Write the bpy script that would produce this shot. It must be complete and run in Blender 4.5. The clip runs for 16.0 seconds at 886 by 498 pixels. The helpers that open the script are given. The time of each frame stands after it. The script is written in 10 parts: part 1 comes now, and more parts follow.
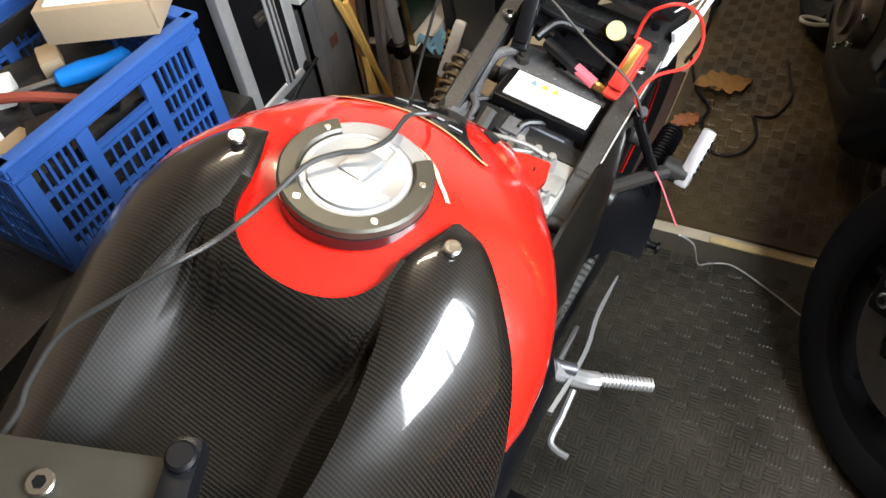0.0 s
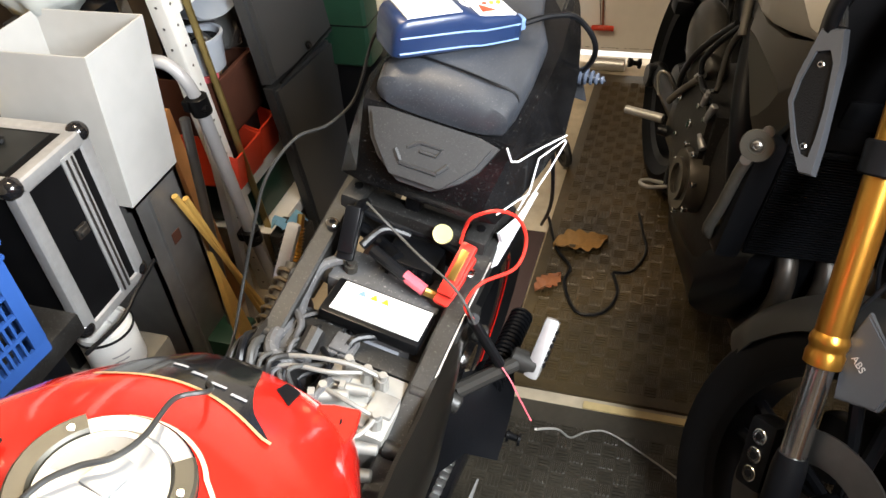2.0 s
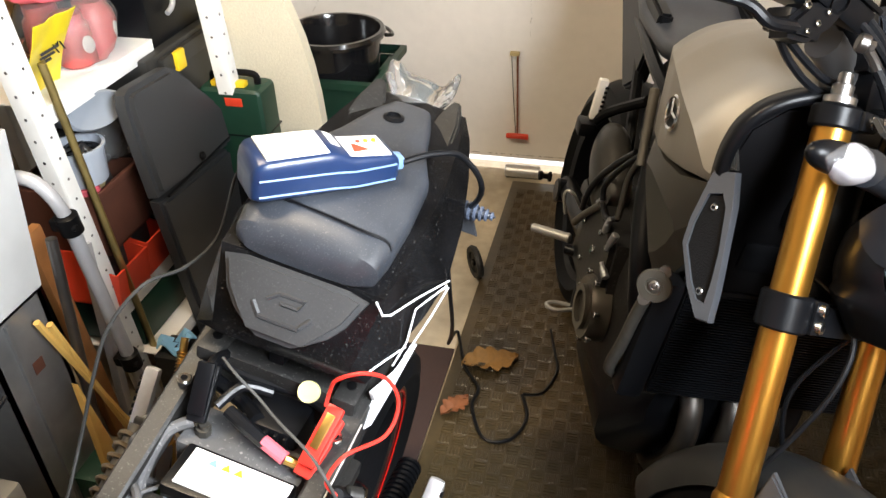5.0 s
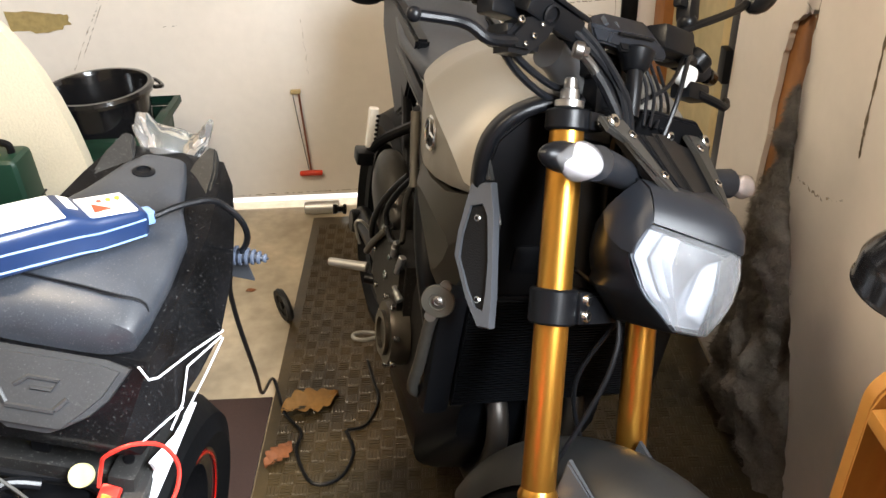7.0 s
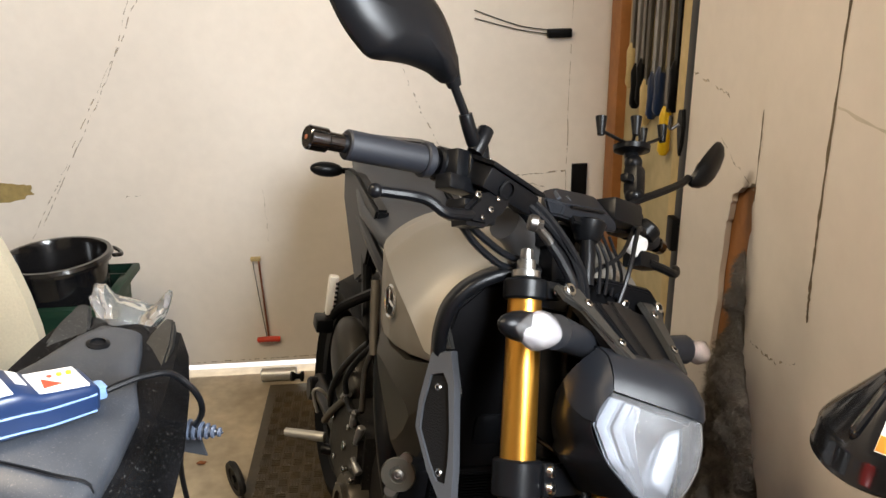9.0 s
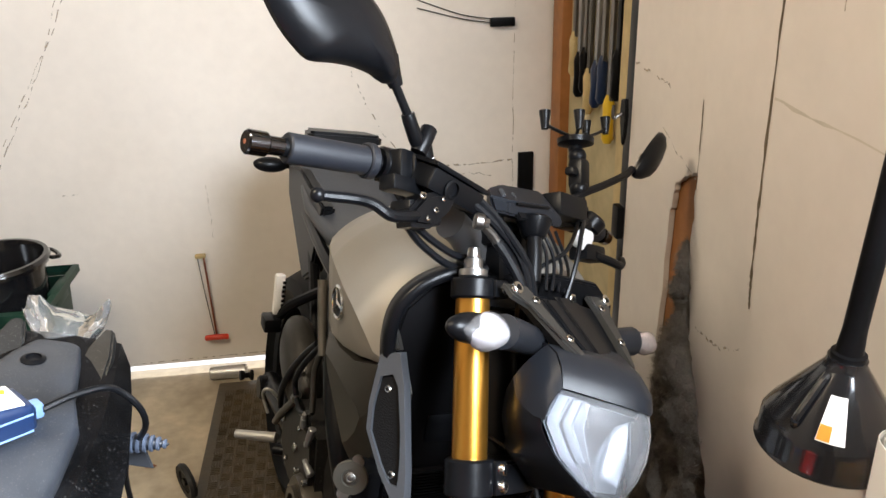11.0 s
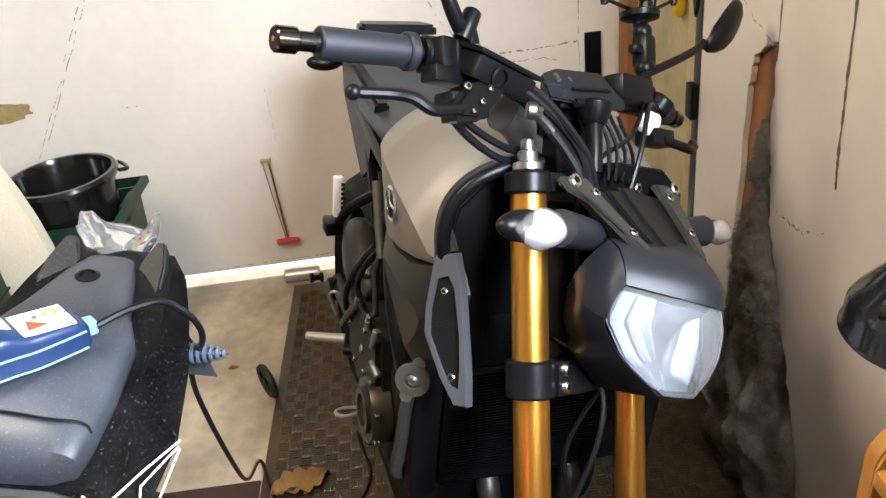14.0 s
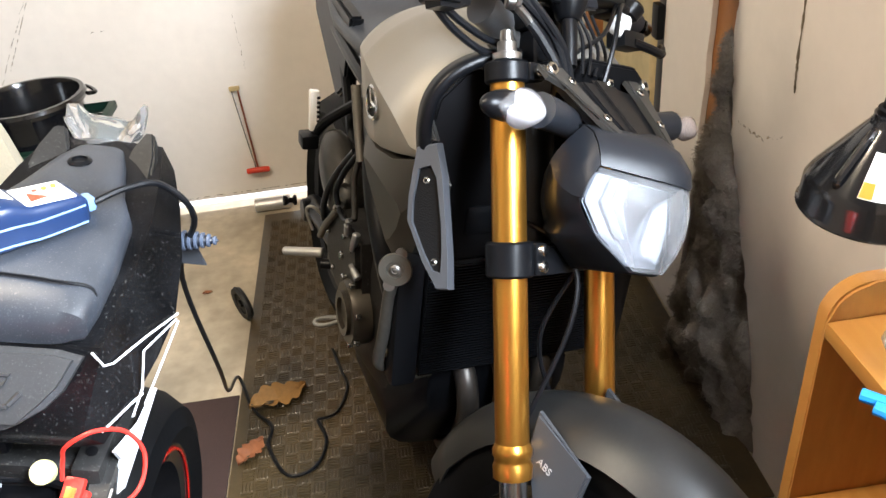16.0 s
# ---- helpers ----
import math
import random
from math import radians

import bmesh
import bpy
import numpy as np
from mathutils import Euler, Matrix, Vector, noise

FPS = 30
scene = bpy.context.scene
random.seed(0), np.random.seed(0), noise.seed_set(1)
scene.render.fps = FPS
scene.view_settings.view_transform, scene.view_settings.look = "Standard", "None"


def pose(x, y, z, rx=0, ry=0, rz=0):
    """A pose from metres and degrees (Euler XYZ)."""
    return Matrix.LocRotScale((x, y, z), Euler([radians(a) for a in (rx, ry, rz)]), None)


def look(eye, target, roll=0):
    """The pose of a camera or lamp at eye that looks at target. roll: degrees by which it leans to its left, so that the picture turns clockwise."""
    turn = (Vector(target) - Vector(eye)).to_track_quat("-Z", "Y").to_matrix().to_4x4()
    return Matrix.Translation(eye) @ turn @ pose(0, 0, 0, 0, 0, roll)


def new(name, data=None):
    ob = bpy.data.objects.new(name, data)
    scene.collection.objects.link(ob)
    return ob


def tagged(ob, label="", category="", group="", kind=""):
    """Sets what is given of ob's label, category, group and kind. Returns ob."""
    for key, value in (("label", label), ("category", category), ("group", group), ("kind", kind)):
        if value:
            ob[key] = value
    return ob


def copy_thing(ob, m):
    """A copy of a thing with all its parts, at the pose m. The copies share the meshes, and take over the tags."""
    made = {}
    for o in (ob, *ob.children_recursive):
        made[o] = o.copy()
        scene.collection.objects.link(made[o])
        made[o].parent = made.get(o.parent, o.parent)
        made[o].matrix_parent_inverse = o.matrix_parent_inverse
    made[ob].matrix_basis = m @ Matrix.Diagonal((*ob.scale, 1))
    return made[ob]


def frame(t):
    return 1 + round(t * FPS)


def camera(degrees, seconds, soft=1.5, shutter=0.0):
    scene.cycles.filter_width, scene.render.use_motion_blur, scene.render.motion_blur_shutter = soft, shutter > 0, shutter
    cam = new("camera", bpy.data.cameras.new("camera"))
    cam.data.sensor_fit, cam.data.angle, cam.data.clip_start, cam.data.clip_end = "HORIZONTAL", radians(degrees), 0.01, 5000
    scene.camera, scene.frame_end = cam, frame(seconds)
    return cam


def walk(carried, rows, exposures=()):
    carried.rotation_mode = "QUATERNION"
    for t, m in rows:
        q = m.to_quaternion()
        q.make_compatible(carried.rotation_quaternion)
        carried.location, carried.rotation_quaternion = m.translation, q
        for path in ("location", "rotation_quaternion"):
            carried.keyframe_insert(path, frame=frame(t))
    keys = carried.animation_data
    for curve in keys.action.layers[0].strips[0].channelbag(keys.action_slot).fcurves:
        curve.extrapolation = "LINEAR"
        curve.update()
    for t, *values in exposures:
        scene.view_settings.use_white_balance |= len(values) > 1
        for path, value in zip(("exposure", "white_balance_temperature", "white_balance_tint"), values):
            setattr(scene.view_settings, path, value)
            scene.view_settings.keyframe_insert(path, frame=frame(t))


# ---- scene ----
cam = camera(57.9, 16.0)
TURN = 0.0
PATH = [
    (0, (0.125, -0.049, 1.355), (-0.578, 1.066, -0.15), -9.1),
    (0.5, (0.135, -0.012, 1.355), (-0.501, 1.203, -0.101), -8.1),
    (1, (0.145, 0.021, 1.357), (-0.444, 1.317, -0.048), -7.5),
    (1.3, (0.159, 0.048, 1.382), (-0.437, 1.385, 0.019), -7.8),
    (1.5, (0.162, 0.063, 1.373), (-0.427, 1.442, 0.051), -7.7),
    (2, (0.168, 0.088, 1.374), (-0.378, 1.517, 0.087), -6.1),
    (2.5, (0.19, 0.172, 1.368), (-0.392, 1.621, 0.119), -6.1),
    (3, (0.235, 0.254, 1.383), (-0.445, 1.684, 0.162), -7.9),
    (3.2, (0.239, 0.272, 1.375), (-0.455, 1.699, 0.158), -8.1),
    (5.3, (0.204, 0.214, 1.379), (-0.141, 1.836, 0.26), -1.3),
    (5.5, (0.213, 0.21, 1.378), (-0.087, 1.843, 0.263), -1.3),
    (6, (0.252, 0.218, 1.379), (0.071, 1.873, 0.27), -2.5),
    (6.5, (0.273, 0.219, 1.383), (0.189, 1.885, 0.281), -3.1),
    (6.7, (0.276, 0.229, 1.38), (0.222, 1.9, 0.282), -3.0),
    (7, (0.277, 0.233, 1.374), (0.279, 1.92, 0.299), -2.5),
    (7.5, (0.274, 0.229, 1.385), (0.315, 1.954, 0.373), -1.8),
    (8, (0.275, 0.232, 1.384), (0.324, 2.011, 0.472), -1.2),
    (8.5, (0.275, 0.234, 1.383), (0.336, 2.055, 0.558), -1.4),
    (9, (0.275, 0.233, 1.384), (0.399, 2.095, 0.666), -1.3),
    (9.2, (0.274, 0.231, 1.384), (0.429, 2.105, 0.701), -1.1),
    (11.3, (0.283, 0.249, 1.4), (0.527, 2.067, 0.603), -1.4),
    (11.5, (0.283, 0.25, 1.4), (0.496, 2.054, 0.563), -2.0),
    (12, (0.308, 0.277, 1.39), (0.437, 2.039, 0.452), -4.1),
    (12.5, (0.339, 0.319, 1.391), (0.39, 2.053, 0.395), -7.1),
    (13, (0.358, 0.34, 1.392), (0.372, 2.069, 0.388), -8.5),
    (13.5, (0.365, 0.351, 1.384), (0.346, 2.079, 0.378), -8.9),
    (14, (0.318, 0.295, 1.38), (0.344, 2.037, 0.397), -7.1),
    (14.5, (0.301, 0.234, 1.365), (0.347, 1.969, 0.37), -7.1),
    (15, (0.325, 0.227, 1.345), (0.351, 1.928, 0.293), -10.4),
    (15.5, (0.307, 0.23, 1.326), (0.372, 1.892, 0.215), -9.5),
    (16, (0.279, 0.215, 1.334), (0.384, 1.888, 0.244), -6.0),
]
walk(cam, [(t, pose(0, 0, 0, 0, 0, TURN) @ look(eye, target, roll)) for t, eye, target, roll in PATH],
     [(0, 0.0, 6450, 10), (0.5, -0.08, 6600, 10), (1.5, 0.15, 6700, 10), (3.2, 0.3, 6700, 10), (5.5, 0.5, 6500, 10), (7, 0.6, 6500, 10), (9, 0.2, 6600, 10), (11.5, 0.38, 6080, 10), (12.5, 0.55, 6000, 10), (14, 0.6, 6080, 10), (16, 0.8, 6100, 10)])

# ---- light ----
world = bpy.data.worlds.new("world")
scene.world = world
world.use_nodes = True
sky = world.node_tree.nodes.new("ShaderNodeTexSky")
sky.sky_type, sky.sun_disc, sky.sun_elevation, sky.sun_rotation = "NISHITA", False, radians(40), radians(3)
world.node_tree.links.new(sky.outputs[0], world.node_tree.nodes["Background"].inputs[0])
world.node_tree.nodes["Background"].inputs[1].default_value = 0.15


def area_lamp(name, loc, target, sx, sy, watts, colour):
    lamp = bpy.data.lights.new(name, "AREA")
    lamp.shape, lamp.size, lamp.size_y, lamp.energy, lamp.color = "RECTANGLE", sx, sy, watts, colour
    ob = new(name, lamp)
    ob.matrix_world = look(loc, target)
    return ob


sun = bpy.data.lights.new("sun", "SUN")
sun.energy, sun.angle, sun.color = 5.0, radians(0.6), (1.0, 0.96, 0.9)
new("sun", sun).matrix_world = look((0.3, 6, 5), (0, 0, 0))
# daylight in the window of the east wall, and one warm lamp on the ceiling
area_lamp("window_daylight", (0.985, 0.14, 1.665), (0.0, 0.30, 1.35), 0.92, 0.74, 114, (0.88, 0.94, 1.0))
area_lamp("ceiling_light", (-0.45, 0.90, 2.32), (0.10, 1.10, 0.80), 0.14, 0.9, 34, (1.0, 0.82, 0.58))


# ---- materials ----
def mat(name, colour, rough=0.5, metal=0.0, var=0.12, scale=40.0, bump=0.0, coat=0.0, big=5.0, bigvar=0.08, spec=0.5):
    """A surface with grain and larger blotches in its colour and roughness."""
    m = bpy.data.materials.new(name)
    m.use_nodes = True
    nt = m.node_tree
    b = nt.nodes["Principled BSDF"]
    b.inputs["Metallic"].default_value = metal
    b.inputs["Coat Weight"].default_value = coat
    b.inputs["Coat Roughness"].default_value = 0.06
    b.inputs["Specular IOR Level"].default_value = spec
    tc = nt.nodes.new("ShaderNodeTexCoord")
    n1 = nt.nodes.new("ShaderNodeTexNoise")
    n1.inputs["Scale"].default_value, n1.inputs["Detail"].default_value = scale, 6
    n2 = nt.nodes.new("ShaderNodeTexNoise")
    n2.inputs["Scale"].default_value, n2.inputs["Detail"].default_value = big, 3
    for n in (n1, n2):
        nt.links.new(tc.outputs["Object"], n.inputs["Vector"])
    k1 = nt.nodes.new("ShaderNodeMapRange")
    k1.inputs[3].default_value, k1.inputs[4].default_value = 1 - var, 1 + var
    k2 = nt.nodes.new("ShaderNodeMapRange")
    k2.inputs[1].default_value, k2.inputs[2].default_value = 0.3, 0.7
    k2.inputs[3].default_value, k2.inputs[4].default_value = 1 - bigvar, 1 + bigvar
    nt.links.new(n1.outputs[0], k1.inputs[0])
    nt.links.new(n2.outputs[0], k2.inputs[0])
    mul = nt.nodes.new("ShaderNodeMath")
    mul.operation = "MULTIPLY"
    nt.links.new(k1.outputs[0], mul.inputs[0])
    nt.links.new(k2.outputs[0], mul.inputs[1])
    vm = nt.nodes.new("ShaderNodeVectorMath")
    vm.operation = "SCALE"
    vm.inputs[0].default_value = colour
    nt.links.new(mul.outputs[0], vm.inputs["Scale"])
    nt.links.new(vm.outputs[0], b.inputs["Base Color"])
    r = nt.nodes.new("ShaderNodeMapRange")
    r.inputs[3].default_value, r.inputs[4].default_value = max(0.02, rough * 0.85), min(1, rough * 1.18)
    nt.links.new(n2.outputs[0], r.inputs[0])
    nt.links.new(r.outputs[0], b.inputs["Roughness"])
    if bump:
        bp = nt.nodes.new("ShaderNodeBump")
        bp.inputs["Strength"].default_value, bp.inputs["Distance"].default_value = bump, 0.002
        nt.links.new(n1.outputs[0], bp.inputs["Height"])
        nt.links.new(bp.outputs[0], b.inputs["Normal"])
    return m


WALL = mat("painted_plasterboard", (0.72, 0.663, 0.605), 0.7, var=0.05, scale=30, bump=0.12, big=1.6, bigvar=0.08)
CONCRETE = mat("concrete", (0.41, 0.34, 0.24), 0.8, var=0.30, scale=28, bump=0.4, big=4, bigvar=0.32)
RUBBER = mat("mat_rubber", (0.048, 0.0315, 0.0115), 0.42, var=0.35, scale=70, bump=0.35, big=5, bigvar=0.45)
BLACKRUBBER = mat("black_mat_rubber", (0.031, 0.027, 0.0195), 0.42, var=0.4, scale=70, bump=0.35, big=4, bigvar=0.55)
CARPET = mat("brown_carpet", (0.036, 0.018, 0.014), 0.95, var=0.4, scale=300, bump=0.6, big=6, bigvar=0.2)
RED = mat("red_paint", (0.60, 0.013, 0.007), 0.25, var=0.03, coat=1.0, bigvar=0.03)
BLACK = mat("black_plastic", (0.0045, 0.0045, 0.005), 0.40, var=0.25, bump=0.06, bigvar=0.25, spec=0.10)
BLACKM = mat("matt_black", (0.0034, 0.0037, 0.0046), 0.34, var=0.2, scale=160, bump=0.06, bigvar=0.3, spec=0.20)
DUSTY = mat("dusty_black_plastic", (0.008, 0.0078, 0.0075), 0.5, var=0.5, scale=160, bump=0.2, big=14, bigvar=0.5)
GLOSSBLACK = mat("gloss_black", (0.008, 0.008, 0.009), 0.16, var=0.1, coat=0.4)
GREYPAINT = mat("matt_grey_paint", (0.25, 0.234, 0.207), 0.48, metal=0.5, var=0.03, scale=300, bigvar=0.04)
DARKGREY = mat("matt_dark_grey", (0.024, 0.023, 0.021), 0.42, metal=0.1, var=0.06, scale=200, bigvar=0.1)
SILVERGREY = mat("satin_grey_plastic", (0.062, 0.066, 0.075), 0.42, metal=0.3, var=0.05, scale=300, bump=0.05)
DARKALU = mat("dark_alloy", (0.16, 0.165, 0.18), 0.38, metal=0.8, var=0.08)
CASTGREY = mat("cast_alloy", (0.12, 0.112, 0.098), 0.5, metal=0.8, var=0.2, scale=90, bump=0.2, bigvar=0.25)
ENGINE = mat("dirty_engine_black", (0.012, 0.011, 0.010), 0.5, metal=0.3, var=0.4, scale=60, bump=0.3, bigvar=0.4)
GOLD = mat("gold_anodised", (0.62, 0.30, 0.05), 0.3, metal=0.95, var=0.04, scale=120, big=9, bigvar=0.08)
SEAT = mat("seat_vinyl", (0.026, 0.030, 0.038), 0.42, var=0.2, scale=700, bump=0.08, big=9, bigvar=0.45)
STEEL = mat("steel", (0.55, 0.55, 0.54), 0.3, metal=1.0, var=0.1)
CHROME = mat("bright_screw", (0.62, 0.62, 0.60), 0.22, metal=1.0, var=0.1)
STEELDARK = mat("dull_steel", (0.2, 0.19, 0.18), 0.4, metal=1.0, var=0.15, bigvar=0.2)
CHROMEDARK = mat("black_chrome", (0.09, 0.09, 0.095), 0.14, metal=1.0, var=0.05)
COPPER = mat("rusty_screw", (0.35, 0.13, 0.07), 0.5, metal=0.7, var=0.3)
MIRROR = mat("mirror", (0.85, 0.86, 0.87), 0.03, metal=1.0, var=0.0, bigvar=0.0)
REFLECT = mat("reflector", (0.30, 0.313, 0.34), 0.46, metal=1.0, var=0.03, scale=15, big=22, bigvar=0.12)
GRIP = mat("grip_rubber", (0.011, 0.0125, 0.017), 0.5, var=0.15, scale=900, bump=0.10, spec=0.4)
WHITEPL = mat("white_plastic", (0.78, 0.77, 0.74), 0.4, var=0.05)
CABLE = mat("cable_rubber", (0.005, 0.0055, 0.0068), 0.34, var=0.2, spec=0.28)
TYRE = mat("tyre_rubber", (0.0042, 0.0044, 0.005), 0.55, var=0.3, scale=80, bump=0.2, bigvar=0.3, spec=0.12)
BLUE = mat("blue_crate_plastic", (0.028, 0.095, 0.34), 0.4, var=0.06, scale=80, bigvar=0.12)
STUD = mat("stained_timber", (0.36, 0.15, 0.045), 0.6, var=0.25, scale=30, bump=0.3, bigvar=0.25)
PALEWOOD = mat("pale_timber", (0.55, 0.42, 0.2), 0.65, var=0.2, scale=40, bump=0.2, bigvar=0.15)
WOOL = mat("mineral_wool", (0.19, 0.16, 0.127), 1.0, var=0.4, scale=240, bump=0.7, big=14, bigvar=0.35, spec=0.05)
WHITEMETAL = mat("white_enamel", (0.72, 0.71, 0.68), 0.45, var=0.06, bigvar=0.1)
GALV = mat("galvanised_steel", (0.33, 0.33, 0.33), 0.42, metal=0.8, var=0.15, scale=30, bigvar=0.25)
ALU = mat("brushed_aluminium", (0.60, 0.60, 0.60), 0.42, metal=0.7, var=0.14, scale=90, bigvar=0.15)
GREYTUBE = mat("grey_tube", (0.36, 0.36, 0.37), 0.4, metal=0.2, var=0.08)
CARD = mat("cardboard", (0.34, 0.26, 0.165), 0.85, var=0.08, scale=80, bump=0.1, bigvar=0.08)
GREEN = mat("dark_green_plastic", (0.007, 0.034, 0.02), 0.45, var=0.12, bigvar=0.2)
ORANGERED = mat("red_bin_plastic", (0.62, 0.05, 0.02), 0.4, var=0.06)
YELLOW = mat("yellow_plastic", (0.75, 0.5, 0.02), 0.4, var=0.05)
BROWN = mat("brown_crate", (0.085, 0.03, 0.018), 0.55, var=0.2, bigvar=0.2)
CHARGER = mat("charger_blue", (0.010, 0.024, 0.072), 0.32, var=0.1, bigvar=0.15)
LIGHTBLUE = mat("pale_blue_edge", (0.15, 0.25, 0.44), 0.4, var=0.08)
LABEL = mat("paper_label", (0.75, 0.75, 0.73), 0.5, var=0.04)
LEAF = mat("dry_leaf", (0.22, 0.11, 0.025), 0.75, var=0.3, scale=120, bump=0.4, bigvar=0.2)
LEAFRED = mat("brown_leaf", (0.22, 0.075, 0.025), 0.75, var=0.3, scale=120, bump=0.4, bigvar=0.2)
CLOTH = mat("cream_woven_cover", (0.66, 0.60, 0.46), 0.9, var=0.12, scale=160, bump=0.7, bigvar=0.06)
TUB = mat("cloudy_tub", (0.22, 0.24, 0.27), 0.4, var=0.06)
PINK = mat("pink_sleeve", (0.72, 0.12, 0.16), 0.4, var=0.08)
REDWIRE = mat("red_wire", (0.65, 0.03, 0.02), 0.35, var=0.05)
BRASS = mat("brass", (0.55, 0.35, 0.1), 0.35, metal=1.0, var=0.15)
GREYWIRE = mat("grey_cable", (0.05, 0.05, 0.048), 0.5, var=0.1)
CRACK = mat("dirty_crack", (0.43, 0.36, 0.27), 0.9, var=0.5, scale=120)
JOINT = mat("open_joint", (0.13, 0.10, 0.065), 0.95, var=0.4, scale=90, bigvar=0.3)


def broken(m, scale, edge):
    """Flakes away in places, so that the surface below shows."""
    nt = m.node_tree
    out = [n for n in nt.nodes if n.type == "OUTPUT_MATERIAL"][0]
    tc = nt.nodes.new("ShaderNodeTexCoord")
    n = nt.nodes.new("ShaderNodeTexNoise")
    n.inputs["Scale"].default_value, n.inputs["Detail"].default_value = scale, 5
    r = nt.nodes.new("ShaderNodeMapRange")
    r.inputs[1].default_value, r.inputs[2].default_value = edge, edge + 0.12
    tr = nt.nodes.new("ShaderNodeBsdfTransparent")
    mx = nt.nodes.new("ShaderNodeMixShader")
    nt.links.new(tc.outputs["Object"], n.inputs["Vector"])
    nt.links.new(n.outputs[0], r.inputs[0])
    nt.links.new(r.outputs[0], mx.inputs[0])
    nt.links.new(tr.outputs[0], mx.inputs[1])
    nt.links.new(nt.nodes["Principled BSDF"].outputs[0], mx.inputs[2])
    nt.links.new(mx.outputs[0], out.inputs[0])


broken(CRACK, 55.0, 0.47)


def dusted(m, amount=0.25, scale=260.0, edge=0.62, smear=0.25):
    """Pale dust lying on a dark surface: fine specks and a few wiped smears."""
    nt = m.node_tree
    b = nt.nodes["Principled BSDF"]
    base = b.inputs["Base Color"].links[0].from_socket
    tc = nt.nodes.new("ShaderNodeTexCoord")
    fac = []
    for sc, e, k in ((scale, edge, 1.0), (scale * 0.45, edge + 0.03, 0.8), (11.0, 0.5, smear)):
        n = nt.nodes.new("ShaderNodeTexNoise")
        n.inputs["Scale"].default_value, n.inputs["Detail"].default_value = sc, 4
        nt.links.new(tc.outputs["Object"], n.inputs["Vector"])
        r = nt.nodes.new("ShaderNodeMapRange")
        r.inputs[1].default_value, r.inputs[2].default_value, r.inputs[4].default_value = e, e + (0.07 if sc > 20 else 0.3), k
        nt.links.new(n.outputs[0], r.inputs[0])
        fac.append(r.outputs[0])
    a1 = nt.nodes.new("ShaderNodeMath")
    a1.operation = "MAXIMUM"
    a2 = nt.nodes.new("ShaderNodeMath")
    a2.operation = "MAXIMUM"
    nt.links.new(fac[0], a1.inputs[0])
    nt.links.new(fac[1], a1.inputs[1])
    nt.links.new(a1.outputs[0], a2.inputs[0])
    nt.links.new(fac[2], a2.inputs[1])
    mu = nt.nodes.new("ShaderNodeMath")
    mu.operation = "MULTIPLY"
    mu.inputs[1].default_value = amount
    nt.links.new(a2.outputs[0], mu.inputs[0])
    mx = nt.nodes.new("ShaderNodeMixRGB")
    mx.inputs[2].default_value = (0.36, 0.35, 0.33, 1)
    nt.links.new(mu.outputs[0], mx.inputs[0])
    nt.links.new(base, mx.inputs[1])
    nt.links.new(mx.outputs[0], b.inputs["Base Color"])
    return m


for m_, amt, sc in ((DUSTY, 0.16, 420.0), (SEAT, 0.17, 600.0), (ENGINE, 0.10, 220.0), (RUBBER, 0.035, 160.0), (TYRE, 0.006, 250.0)):
    dusted(m_, amt, sc)


def clear(name, colour, rough, alpha_like=0.75):
    """A see-through plastic or glass, part clear and part cloudy."""
    m = mat(name, colour, rough, var=0.02, bigvar=0.05)
    p = m.node_tree.nodes["Principled BSDF"]
    p.inputs["Transmission Weight"].default_value = alpha_like
    p.inputs["IOR"].default_value = 1.35
    return m


FROST = clear("frosted_lens", (0.86, 0.84, 0.85), 0.10, 0.92)
FROST.node_tree.nodes["Principled BSDF"].inputs["IOR"].default_value = 1.18
AMBERLENS = clear("amber_lens", (0.80, 0.62, 0.50), 0.10, 0.92)
AMBERLENS.node_tree.nodes["Principled BSDF"].inputs["IOR"].default_value = 1.18
BAG = clear("clear_bag", (0.95, 0.95, 0.95), 0.10, 0.93)
BAG.node_tree.nodes["Principled BSDF"].inputs["IOR"].default_value = 1.15


